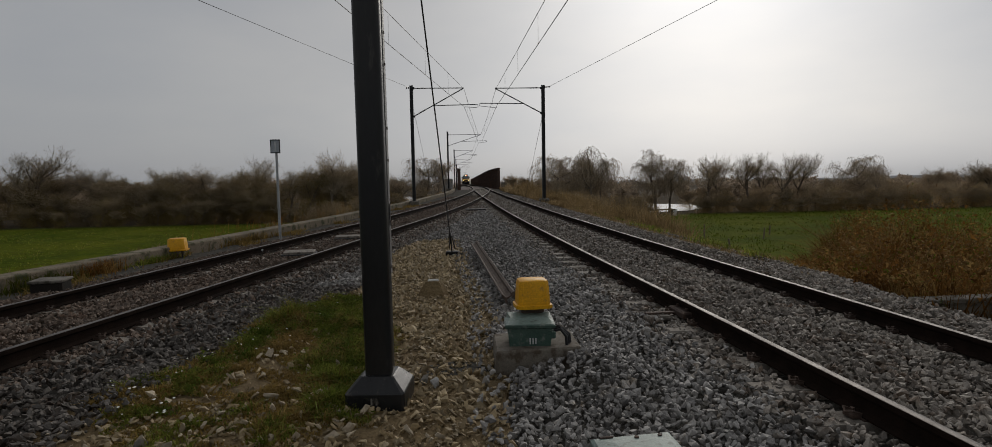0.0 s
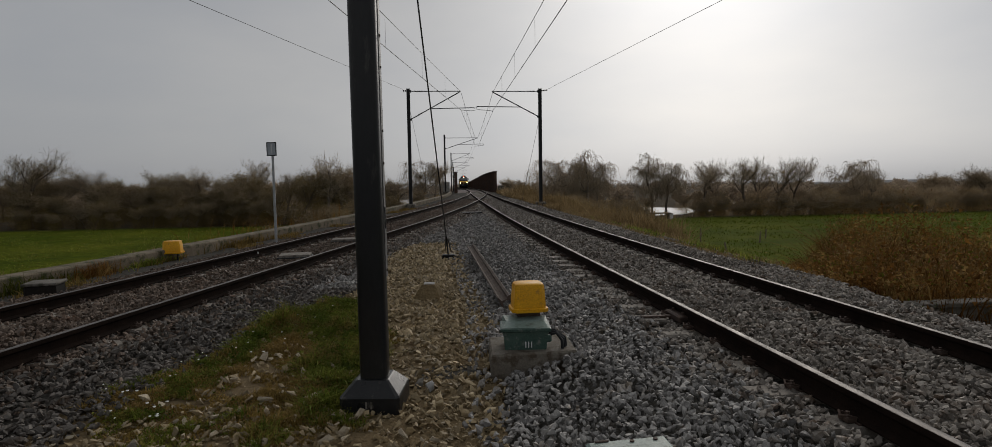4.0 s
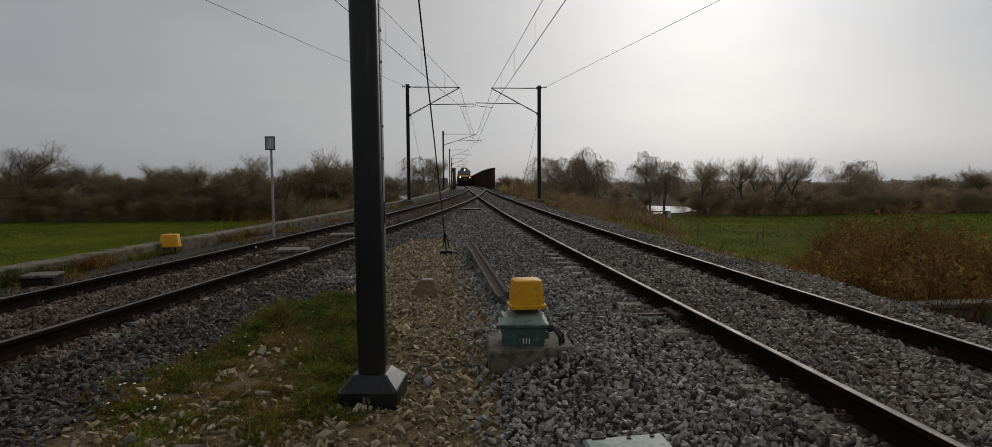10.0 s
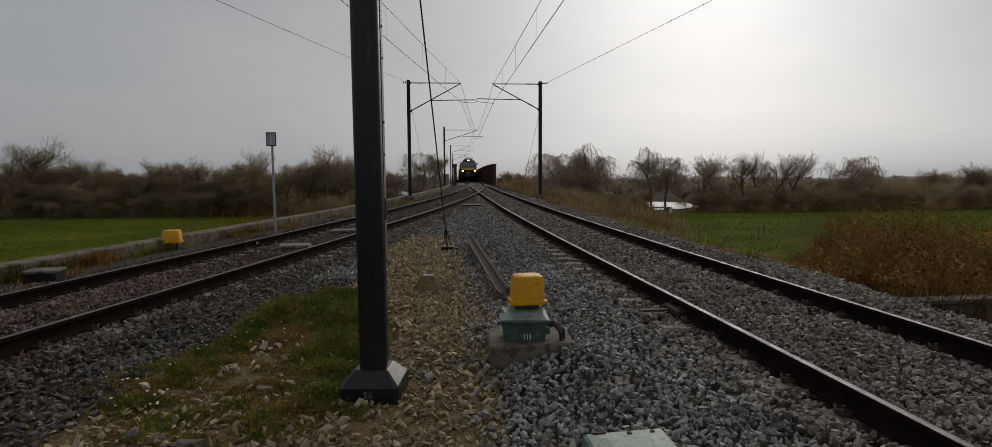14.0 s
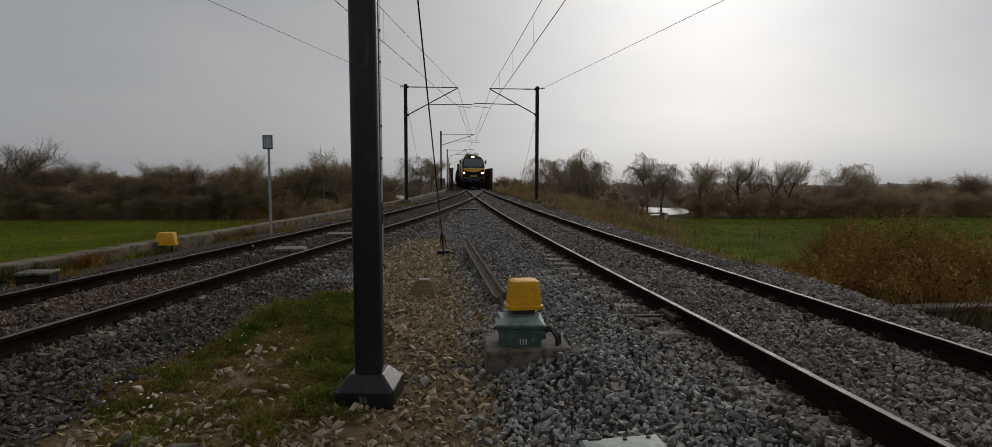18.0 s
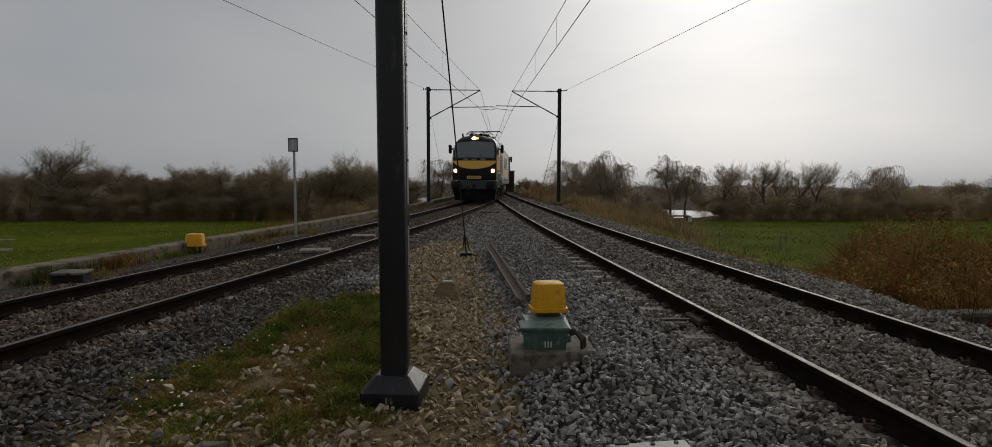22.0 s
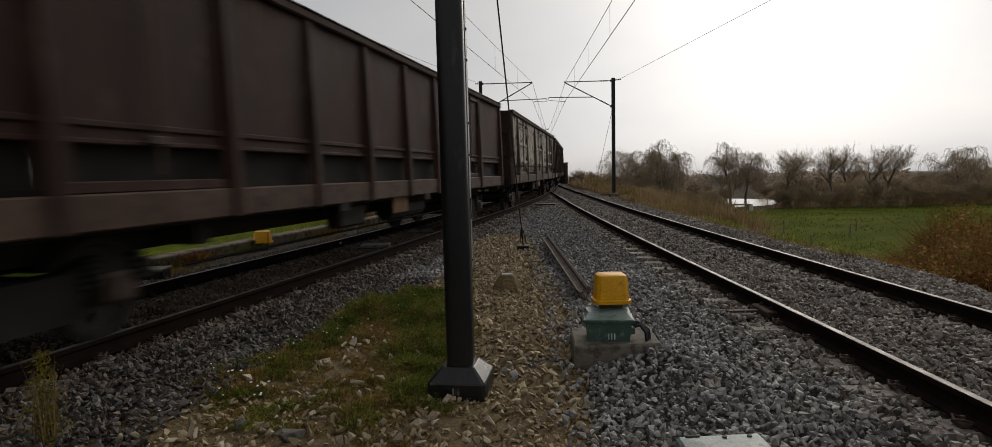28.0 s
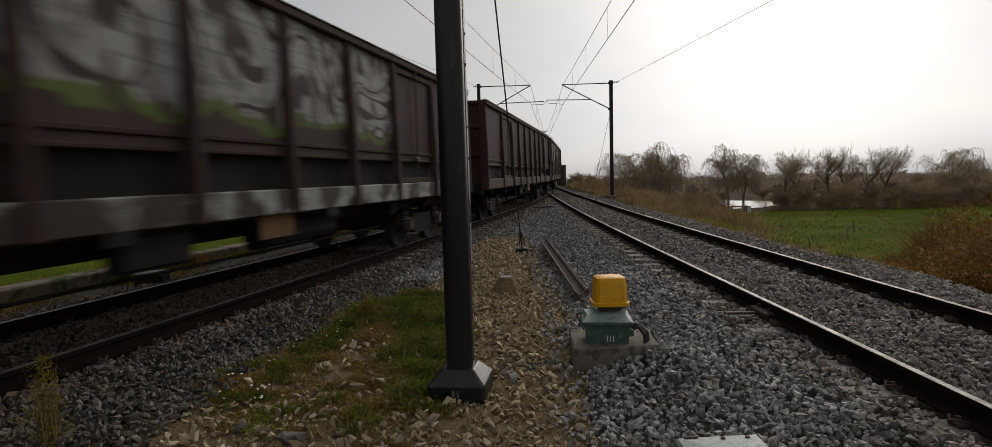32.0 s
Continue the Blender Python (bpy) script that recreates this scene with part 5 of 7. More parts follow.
        part("lens", place(Geo().box(-0.14, nose_y(0, 3.86) + 0.045, 3.86, 0.12, 0.02, 0.1, 0.012)), "lamp_glint" if lit else "pale_glass", h)
        part("headstock", place(Geo().box(0, LOCO_L - 0.16, 1.08, 2.7, 0.34, 0.56, 0.05)), "loco_slate", lo, "heavy slate buffer beam")
        part("snow_plough", place(Geo().loft([[(-1.2, 10.6, 0.15), (0, 11.05, 0.15), (1.2, 10.6, 0.15), (1.2, 10.2, 0.15), (-1.2, 10.2, 0.15)], [(-1.3, 10.8, 0.8), (0, 11.15, 0.8), (1.3, 10.8, 0.8), (1.3, 10.2, 0.8), (-1.3, 10.2, 0.8)]])), "loco_black", lo, "black plough under the beam")
        buffers(lo, q * (LOCO_L - 0.05), q)
        for s in (-1, 1):
            yd = 8.3
            door = part("cab_door", place(Geo().box(s * 1.437, yd, 2.32, 0.02, 0.72, 1.95, 0.006)), "loco_grey", lo, "grey cab door")
            part("door_window", place(Geo().box(s * 1.447, yd, 3.02, 0.012, 0.46, 0.46, 0.004)), "pale_glass", door)
            part("seam", place(Geo().box(s * 1.444, yd - 0.37, 2.32, 0.012, 0.02, 1.95).box(s * 1.444, yd + 0.37, 2.32, 0.012, 0.02, 1.95)), "loco_black", door)
            for dy in (-0.66, 0.62):
                part("handrail", place(Geo().tube((s * 1.50, yd + dy, 1.25), (s * 1.50, yd + dy, 2.9), 0.018, n=6).box(s * 1.448, yd + dy, 2.15, 0.02, 0.26, 2.0, 0.008)), "box_grey", lo, "pale upright handrail")
            for zz in (2.0, 2.45):
                part("step_hole", place(Geo().lathe([(0.02, 0.0), (0.12, 0.0), (0.125, -0.01), (0.125, -0.03)] if s > 0 else [(0.02, 0.0), (0.12, 0.0), (0.125, 0.01), (0.125, 0.03)], (s * 1.454, yd + 0.2, zz), "x", 14)), "loco_black", door)
            part("footstep", place(Geo().box(s * 1.40, yd, 0.62, 0.2, 0.7, 0.06, 0.01).box(s * 1.40, yd, 0.95, 0.1, 0.75, 0.3, 0.02).box(s * 1.40, yd, 0.38, 0.2, 0.6, 0.05, 0.01)), "underframe", lo, "steel steps under the door")
            part("side_panel", place(Geo().box(s * 1.375, 10.05, 2.38, 0.05, 1.15, 0.92, 0.02, rz=s * 7)), "loco_yellow", lo, "yellow panel beside the cab")
            for zz, hh in ((2.64, 0.26), (2.36, 0.05), (2.24, 0.04)):
                part("panel_bar", place(Geo().box(s * 1.40, 10.07, zz - 0.03, 0.02, 0.7, hh, 0.004, rz=s * 7)), "panel_ochre", lo, "darker ochre bar")
            part("side_stripe", place(Geo().box(s * 1.41, 9.75, 1.80, 0.03, 1.35, 0.10, 0.004, rz=s * 5).box(s * 1.437, 9.16, 2.26, 0.016, 0.17, 1.0, 0.004)), "loco_yellow", lo)
            skirt = part("cab_skirt", place(Geo().box(s * 1.36, 9.75, 1.12, 0.06, 2.2, 0.48, 0.02, rz=s * 2)), "loco_slate", lo, "slate-grey skirt below the cab")
            part("jacking_pocket", place(Geo().box(s * 1.40, 10.15, 1.12, 0.02, 0.42, 0.2, 0.01, rz=s * 2)), "loco_black", skirt)
            part("mirror", place(Geo().box(s * 1.60, 9.6, 3.24, 0.16, 0.4, 0.52, 0.04).box(s * 1.48, 9.6, 3.24, 0.16, 0.06, 0.1)), "loco_black", lo, "black rear-view mirror housing")
            part("cab_window", place(Geo().box(s * 1.40, 9.6, 3.08, 0.03, 0.5, 0.52, 0.01, rz=s * 4)), "dark_glass", lo)
    for s in (-1, 1):
        part("solebar", Geo().box(s * 1.435, 0, 1.32, 0.03, 15.0, 0.56, 0.01), "loco_slate", lo, "glossy dark slate band along the sole")
        m = Geo()
        for y0, n in ((5.6, 0.7), (4.6, 0.95), (3.4, 0.5), (1.0, 0.95), (-0.2, 0.55), (-1.6, 0.7), (-4.1, 1.6), (-5.4, 0.35)):
            m.box(s * 1.452, y0, 1.46, 0.008, n, 0.055)
            if int(y0 * 10) % 2:
                m.box(s * 1.452, y0 + 0.2, 1.25, 0.008, 0.45, 0.04)
        part("marking_bars", m, "mark_white", lo, "rows of small pale markings")
        v = Geo()
        for y0 in (6.9, 2.2, -2.6, -6.6):
            v.box(s * 1.452, y0, 1.40, 0.02, 0.22, 0.12, 0.01)
        part("lifting_eye", v, "loco_black", lo)
        # six-cornered yellow field with its pale border and plain dark bars for the lettering
        for k, (lift, grow, m2) in enumerate(((0.004, 0.40, "loco_silver"), (0.008, 0.0, "loco_yellow"))):
            tip, cut = 5.4 + grow * 1.2, 0.86
            back = -5.75 - grow * 0.9
            zs = [1.60, 2.0, 2.45, 2.9, 3.2, 3.44]
            rows = []
            for z in zs:
                u = abs(z - 2.5) / 0.92
                rows.append([(s * (half_w(z) + lift), y, z) for y in (back + cut * u, tip - cut * u)])
            g = Geo()
            g.loft([[(x - s * 0.03, y, z) for x, y, z in r] + r[::-1] for r in rows])
            part("side_field", g, m2, lo, "six-cornered yellow field" if k else "pale border of the field")
        # plain dark slanting bars where the lettering stands
        def slant(yc, top_off, low_off, wd, z0=2.14, z1=3.0):
            x0, x1 = s * 1.437, s * 1.449
            low, high = yc + low_off, yc + top_off
            return Geo().loft([[(x, m + e, z) for x, e in ((x0, -wd / 2), (x0, wd / 2), (x1, wd / 2), (x1, -wd / 2))] for m, z in ((low, z0), (high, z1))])
        for yc, n, wd in ((2.62, 3, 0.21), (1.72, 2, 0.22), (0.95, 3, 0.2), (0.02, 3, 0.19), (-1.25, 3, 0.19), (-2.25, 2, 0.2)):
            for k in range(n):
                part("side_bar", slant(yc + (k - (n - 1) / 2) * -0.36, 0.07, -0.07, wd), "loco_slate", lo, "plain dark slanting bar")
        part("roof_edge", Geo().box(s * 1.385, 0, 3.52, 0.05, 16.6, 0.05, 0.01), "loco_slate", lo)
    # roof gear
    part("roof_walk", Geo().box(0, 0, 4.10, 1.5, 14.0, 0.06, 0.02), "roof_grey", lo, "dusty roof deck")
    for y0, ln, h in ((4.6, 2.2, 0.16), (1.6, 2.6, 0.2), (-2.2, 2.8, 0.2)):
        hatch = part("roof_hatch", Geo().box(0, y0, 4.12 + h / 2, 1.7, ln, h, 0.05), "roof_grey", lo)
        sl = Geo()
        for i in range(7):
            sl.box(0, y0 - ln * 0.4 + ln * 0.13 * i, 4.13 + h, 1.3, 0.06, 0.03)
        part("louvre", sl, "loco_black", hatch)
    part("roof_horn", Geo().tube((-0.3, 8.9, 4.12), (-0.3, 9.5, 4.14), 0.04, 0.09, n=10).tube((0.3, 8.9, 4.12), (0.3, 9.5, 4.14), 0.04, 0.09, n=10), "loco_black", lo)
    ins = Geo()
    for y0 in (6.0, 3.2, -4.2, -6.2):
        insulator(ins, (0.6, y0, 4.1), (0.6, y0, 4.42), 0.09, 4)
    part("roof_insulator", ins, "insulator", lo)
    part("roof_bar", Geo().tube((0.6, 6.0, 4.44), (0.6, -6.2, 4.44), 0.02, n=6), "arm_steel", lo)
    pantograph(lo, 7.2, False)
    pantograph(lo, -7.2, True)
    # below the floor
    part("underfloor", Geo().box(0, 0, 0.98, 2.5, 18.5, 0.2, 0.03), "underframe", lo)
    part("transformer", Geo().box(0, 0, 0.62, 2.3, 4.2, 0.62, 0.05), "underframe", lo, "dark transformer tank")
    for s in (-1, 1):
        for y0, ln, h, m2 in ((2.75, 0.75, 0.55, "box_grey"), (1.4, 0.5, 0.6, "underframe"), (0.2, 0.9, 0.5, "underframe"), (-1.4, 0.55, 0.3, "mark_white"), (-2.6, 0.8, 0.6, "box_grey")):
            part("underfloor_box", Geo().box(s * 1.2, y0, 0.90 - h / 2, 0.34, ln, h, 0.03), m2, lo)
        part("air_pipe", Geo().tube((s * 1.28, -8, 0.93), (s * 1.28, 8, 0.93), 0.025, n=6), "underframe", lo)
    sets = []
    for yb in (6.1, -6.1):
        bogie(lo, yb, (-1.9, 0.0, 1.9), 0.55, 2.55, True)
        for a in (-1.9, 0.0, 1.9):
            sets.append(wheelset(lo, yb + a, 0.55))
    return lo, sets


def bogie_pivot(length):
    return length / 2 - (2.6 if length > 17.5 else 2.2)


def build_wagon(spans, kinds, top=3.55, doors=(), label="", flat_bars=False):
    """An open high-sided wagon. spans: panel widths from its front; kinds: main and sill material, then one for each panel; doors: panels that are doors."""
    length, panels = sum(spans), len(spans)
    pivot = bogie_pivot(length)
    w = thing("open_wagon", label, "wagon", "wagons of the train")
    h, z0 = length / 2, 1.0
    part("floor", Geo().box(0, 0, 1.02, 2.6, length, 0.12, 0.01), "underframe", w)
    part("underframe", Geo().box(0.6, 0, 0.86, 0.16, length - 0.2, 0.3, 0.01).box(-0.6, 0, 0.86, 0.16, length - 0.2, 0.3, 0.01).box(0, h * 0.5, 0.86, 2.4, 0.2, 0.26).box(0, -h * 0.5, 0.86, 2.4, 0.2, 0.26), "underframe", w)
    main = kinds[0]
    for s in (-1, 1):
        edges = [h - sum(spans[:i]) for i in range(panels + 1)]
        x = s * 1.36
        part("sill", Geo().box(s * 1.385, 0, z0 + 0.15, 0.13, length, 0.30, 0.015), kinds[1], w, "pressed steel side sill")
        rail = part("top_rail", Geo().box(s * 1.39, 0, top - 0.05, 0.14, length, 0.12, 0.02), "wagon_dark", w)
        part("top_cap", Geo().box(s * 1.39, 0, top + 0.018, 0.17, length + 0.02, 0.02, 0.004), "wagon_sill_pale", rail)
        for i in range(panels):
            a, b = edges[i + 1], edges[i]
            m2 = kinds[2 + i]
            ym, ln = (a + b) / 2, b - a - 0.04
            part("side_panel", Geo().box(x, ym, (1.72 + top) / 2, 0.03, ln, top - 1.72, 0.004), m2, w)
            # without flat bars, a near-black colour paints the recess's shade on this panel
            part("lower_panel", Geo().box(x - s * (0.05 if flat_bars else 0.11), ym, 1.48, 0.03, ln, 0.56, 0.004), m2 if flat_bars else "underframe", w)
            part("waist_rail", Geo().box(x + s * 0.012, ym, 1.86 if not flat_bars else 1.66, 0.07, ln, 0.06, 0.012), main, w)
            part("lower_rail", Geo().box(x + s * 0.006, ym, 1.72 if not flat_bars else 1.40, 0.06, ln, 0.05, 0.012), main, w)
            if i in doors:
                d = Geo()
                d.box(x + s * 0.04, ym - ln / 2 + 0.07, 2.35, 0.05, 0.08, 2.2, 0.01).box(x + s * 0.04, ym + ln / 2 - 0.07, 2.35, 0.05, 0.08, 2.2, 0.01)
                for zz in ((1.35, 3.3) if flat_bars else (1.35, 3.35)):
                    d.box(x + s * 0.035, ym, zz, 0.045, ln - 0.1, 0.10, 0.012)
                door = part("door_frame", d, m2 if flat_bars else main, w, "side door frame")
                for zz in ((1.82, 2.47) if flat_bars else ()):
                    part("strap", Geo().box(x + s * 0.045, ym, zz, 0.045, ln + 0.02, 0.10, 0.012), "strap_pale", door, "pale worn door strap")
                part("door_latch", Geo().tube((x + s * 0.08, ym, 1.45), (x + s * 0.08, ym, 3.5), 0.018, n=6).box(x + s * 0.08, ym, 1.75, 0.05, 0.2, 0.08, 0.01), "clip_steel", door)
        for i, e in enumerate(edges):
            e = min(max(e, -h + 0.06), h - 0.06)
            g = Geo().loft([[(x + s * o, e + d, z) for o, d in ((0.0, -0.09), (dep, -0.055), (dep, 0.055), (0.0, 0.09))] for z, dep in ((z0, 0.13), (2.0, 0.12), (top - 0.1, 0.07))])
            part("stake", g, "wagon_stake" if flat_bars else main, w, "pressed steel stake")
        for q in (-0.2, 0.2):
            part("tie_bracket", Geo().box(s * 1.42, h * q, z0 - 0.05, 0.06, 0.3, 0.14, 0.01), "underframe", w)
    for q in (-1, 1):
        part("end_wall", Geo().box(0, q * (h - 0.02), (z0 + top) / 2, 2.72, 0.04, top - z0, 0.006), "underframe" if main == "wagon_dark" else main, w, "riveted end wall")
        g = Geo()
        for x in (-1.3, -0.7, 0, 0.7, 1.3):
            g.box(x, q * (h + 0.03), (z0 + top) / 2, 0.11, 0.09, top - z0, 0.015)
        for zz in (2.0, 2.8, top - 0.05):
            g.box(0, q * (h + 0.02), zz, 2.74, 0.09, 0.1, 0.015)
        part("end_rib", g, "underframe" if main == "wagon_dark" else main, w)
        if main == "wagon_dark" and q > 0:
            for k, (z1, m3) in enumerate(((2.55, "mark_white"), (2.9, "mark_white"), (1.95, "green_enamel"), (2.1, "green_enamel"))):
                pts = [(-0.62 - 0.065 * i + 0.03 * math.sin(5 * i + k), h + 0.085, z1 + 0.16 * math.sin(2.3 * i + 1.7 * k)) for i in range(9)]
                part("scrawl", Geo().line(pts, 0.016, 5), m3, w, "sprayed white scrawl" if k < 2 else "sprayed green scrawl")
        part("headstock", Geo().box(0, q * (h + 0.06), 1.05, 2.6, 0.16, 0.34, 0.02), "underframe", w)
        part("ladder", Geo().tube((1.15, q * (h + 0.14), 0.7), (1.15, q * (h + 0.14), 2.5), 0.016, n=5).tube((0.85, q * (h + 0.14), 0.7), (0.85, q * (h + 0.14), 2.5), 0.016, n=5).tube((0.85, q * (h + 0.14), 1.5), (1.15, q * (h + 0.14), 1.5), 0.012, n=5).tube((0.85, q * (h + 0.14), 2.0), (1.15, q * (h + 0.14), 2.0), 0.012, n=5), "clip_steel", w)
        buffers(w, q * (h + 0.1), q)
    for s in (-1, 1):
        part("brake_gear", Geo().box(s * 1.15, 1.2, 0.78, 0.25, 0.9, 0.35, 0.04).tube((s * 1.0, -2.4, 0.72), (s * 1.0, -0.6, 0.72), 0.17, n=12).tube((s * 0.9, -h * 0.5, 0.5), (s * 0.9, h * 0.5, 0.5), 0.02, n=5), "underframe", w)
        part("label_plate", Geo().box(s * 1.33, -0.6, 0.86, 0.02, 0.7, 0.3, 0.004), "wagon_ochre", w)
    part("load", Geo().box(0, 0, 1.3, 2.6, length - 0.3, 0.1), "underframe", w)
    sets = []
    for yb in (pivot, -pivot):
        bogie(w, yb, (-0.9, 0.9), 0.46, 1.35, False)
        for a in (-0.9, 0.9):
            sets.append(wheelset(w, yb + a, 0.46))
    return w, sets


loco, loco_sets = build_loco()
LONG = [2.7, 2.05, 1.7, 1.7, 1.7, 1.7, 1.7, 2.05, 2.7]
SHORT = [1.4, 2.55, 2.9, 2.85, 2.75, 2.75, 1.7]
BROWN = ["wagon_brown", "wagon_sill"] + ["wagon_brown"] * 9
PAINTED = ["wagon_brown", "wagon_sill"] + ["wagon_paint"] * 5 + ["wagon_washed"] * 2
SCRAWL = ["wagon_dark", "wagon_sill_pale"] + ["wagon_brown"] * 2 + ["wagon_graffiti"] * 5 + ["wagon_brown"] * 2
# body front behind the headlamps, panel widths, colours, doors, bars, words
WAGONS = [
    (23.35, LONG, BROWN, (1, 7), False, "rust-brown open wagon with upright stakes"),
    (43.15, SHORT, PAINTED, (1, 3, 5), True, "open wagon with pale sprayed paint and barred doors"),
    (61.6, LONG, SCRAWL, (1, 7), False, "dark brown open wagon with grey scrawls between stakes"),
    (81.45, LONG, BROWN, (1, 7), False, "rust-brown open wagon with upright stakes"),
    (101.2, SHORT, PAINTED, (1, 3, 5), True, "open wagon with pale sprayed paint and barred doors"),
    (119.7, LONG, SCRAWL, (1, 7), False, "dark brown open wagon with grey scrawls between stakes"),
]
wagons = []
for off, spans, kinds, doors, bars, words in WAGONS:
    length = sum(spans)
    w, sets = build_wagon(spans, kinds, doors=doors, flat_bars=bars, label=words)
    wagons.append((w, sets, off + length / 2, bogie_pivot(length), 0.46))


# ---- trees and scrub ----
def branch_set(seed, height, spread, weep=0.0, levels=3, trunk_share=0.28, fork=(4, 6)):
    """Branches as rows of start, end, radii and level; weep bends the outer ones down."""
    rng = np.random.default_rng(seed)
    rows = []

    def grow(p, d, length, r, lev):
        n = 3 if lev < levels else 4
        q, e = p, d
        for i in range(n):
            bend = rng.normal(0, 0.16 + 0.05 * lev, 3)
            e = e + bend
            if weep and lev >= 2:
                e = e + np.array([0, 0, -weep * (0.25 + 0.35 * i) * (lev - 1)])
            elif lev >= 1:
                e = e + np.array([0, 0, 0.10])
            e = e / np.linalg.norm(e)
            nx = q + e * length / n
            r1 = r * (0.86 if lev else 0.9)
            rows.append((q, nx, r, r1, lev))
            if lev < levels and (i > 0 or lev > 0):
                for k in range(int(rng.integers(*fork)) if lev < 2 else 4):
                    side = rng.normal(0, 1, 3)
                    side[2] = abs(side[2]) * (0.55 if not weep else 0.3)
                    side /= np.linalg.norm(side)
                    nd = e * (0.45 + 0.2 * rng.random()) + side * spread
                    nd /= np.linalg.norm(nd)
                    grow(nx, nd, length * rng.uniform(0.42, 0.68) * (1.15 if weep and lev >= 2 else 1), max(0.006, r1 * rng.uniform(0.4, 0.6)), lev + 1)
            q, r = nx, r1

    grow(np.zeros(3), np.array([0.03, 0.02, 1.0]), height * trunk_share * 1.6, height * 0.022, 0)
    return rows


def sticks(rows, sides):
    """Tapered sticks as a triangle mesh."""
    a = np.array([r[0] for r in rows])
    b = np.array([r[1] for r in rows])
    ra = np.array([r[2] for r in rows])
    rb = np.array([r[3] for r in rows])
    d = b - a
    d /= np.linalg.norm(d, axis=1)[:, None] + 1e-9
    ref = np.where(np.abs(d[:, 2:3]) > 0.9, [[1.0, 0, 0]], [[0, 0, 1.0]])
    u = np.cross(d, ref)
    u /= np.linalg.norm(u, axis=1)[:, None]
    w = np.cross(d, u)
    t = np.arange(sides) * 2 * np.pi / sides
    ring = u[:, None] * np.cos(t)[None, :, None] + w[:, None] * np.sin(t)[None, :, None]
    v = np.concatenate([a[:, None] + ring * ra[:, None, None], b[:, None] + ring * rb[:, None, None]], 1)
    k = np.arange(len(rows))[:, None] * 2 * sides
    f = []
    for i in range(sides):
        j = (i + 1) % sides
        f += [k + [i, j, sides + j], k + [i, sides + j, sides + i]]
    return v.reshape(-1, 3), np.concatenate(f, 0)


def leaf_cloud(points, n, size, rng, spread=0.18):
    c = points[rng.integers(0, len(points), n)] + rng.normal(0, spread, (n, 3))
    s = rng.uniform(0.6, 1.3, n)[:, None, None] * size
    return (c[:, None] + rng.normal(0, 0.6, (n, 3, 3)) * s), np.arange(n * 3).reshape(-1, 3)


TREES = {}


def tree_kind(key, seed, height, spread, leaves, leaf_size, leaf_mat, widen=1.0, **more):
    rows = branch_set(seed, height, spread, **more)
    z = max(r[1][2] for r in rows)
    k = height / z
    k = np.array([k * widen, k * widen, k])
    rows = [(r[0] * k, r[1] * k, r[2], r[3], r[4]) for r in rows]
    thick = [r for r in rows if r[4] <= 1]
    thin = [(r[0], r[1], max(r[2], 0.010), max(r[3], 0.006), r[4]) for r in rows if r[4] > 1]
    rng = np.random.default_rng(seed + 50)
    if more.get("weep"):                      # thin strands that hang from the outer twigs
        ends = np.array([r[1] for r in rows if r[4] >= 2 and r[1][2] > height * 0.35])
        for q in ends[rng.integers(0, len(ends), 800)]:
            away = np.array([q[0], q[1], 0.0]) / (math.hypot(q[0], q[1]) + 0.3)
            d, ln = away * rng.uniform(0.2, 0.8) + np.array([0, 0, 0.25]) + rng.normal(0, 0.15, 3), rng.uniform(0.25, 0.5)
            for k in range(4):
                e = q + d * ln
                thin.append((q, e, 0.009, 0.007, 3))
                q, d = e, d * 0.6 + np.array([0, 0, -0.55])
    parts = [("trunk", tri_mesh("trunk", *sticks(thick, 6), "bark")), ("crown", tri_mesh("crown", *sticks(thin, 3), "twig"))]
    if leaves:
        tips = np.array([r[1] for r in rows if r[4] >= 2])
        tips = tips[tips[:, 2] > 0.2]
        if key in ("bush", "bush_round", "scrub", "brush", "brush_round"):
            m = len(tips)
            low = tips[rng.integers(0, len(tips), m)] * np.array([0.95, 0.95, 1.0])
            low[:, 2] = rng.uniform(0.03, height * 0.45, m)
            tips = np.concatenate([tips, low])
        parts.append(("foliage", tri_mesh("foliage", *leaf_cloud(tips, leaves, leaf_size, rng), leaf_mat)))
    TREES[key] = (height, parts)


tree_kind("bare", 11, 6.2, 0.9, 5000, 0.028, "leaf_brown", widen=1.2, fork=(3, 5))
tree_kind("bare_tall", 23, 7.2, 0.62, 5000, 0.028, "leaf_willow", trunk_share=0.36, fork=(3, 5))
tree_kind("willow", 31, 6.6, 1.0, 3500, 0.03, "leaf_willow", weep=0.42, trunk_share=0.30, widen=0.9, fork=(3, 5))
tree_kind("willow_wide", 37, 5.8, 1.1, 3500, 0.03, "leaf_willow", weep=0.36, trunk_share=0.28, fork=(3, 5))
tree_kind("bush", 41, 4.4, 1.15, 15000, 0.05, "leaf_olive", trunk_share=0.14, widen=1.3)
tree_kind("bush_round", 47, 5.0, 1.05, 17000, 0.05, "leaf_olive", trunk_share=0.15, widen=1.3)
tree_kind("scrub", 53, 2.6, 1.2, 4500, 0.05, "leaf_willow", trunk_share=0.12, widen=1.4)
tree_kind("brush", 61, 4.4, 1.15, 12000, 0.05, "leaf_brown", trunk_share=0.14, widen=1.3)
tree_kind("brush_round", 67, 5.0, 1.05, 13000, 0.05, "leaf_brown", trunk_share=0.15, widen=1.3)
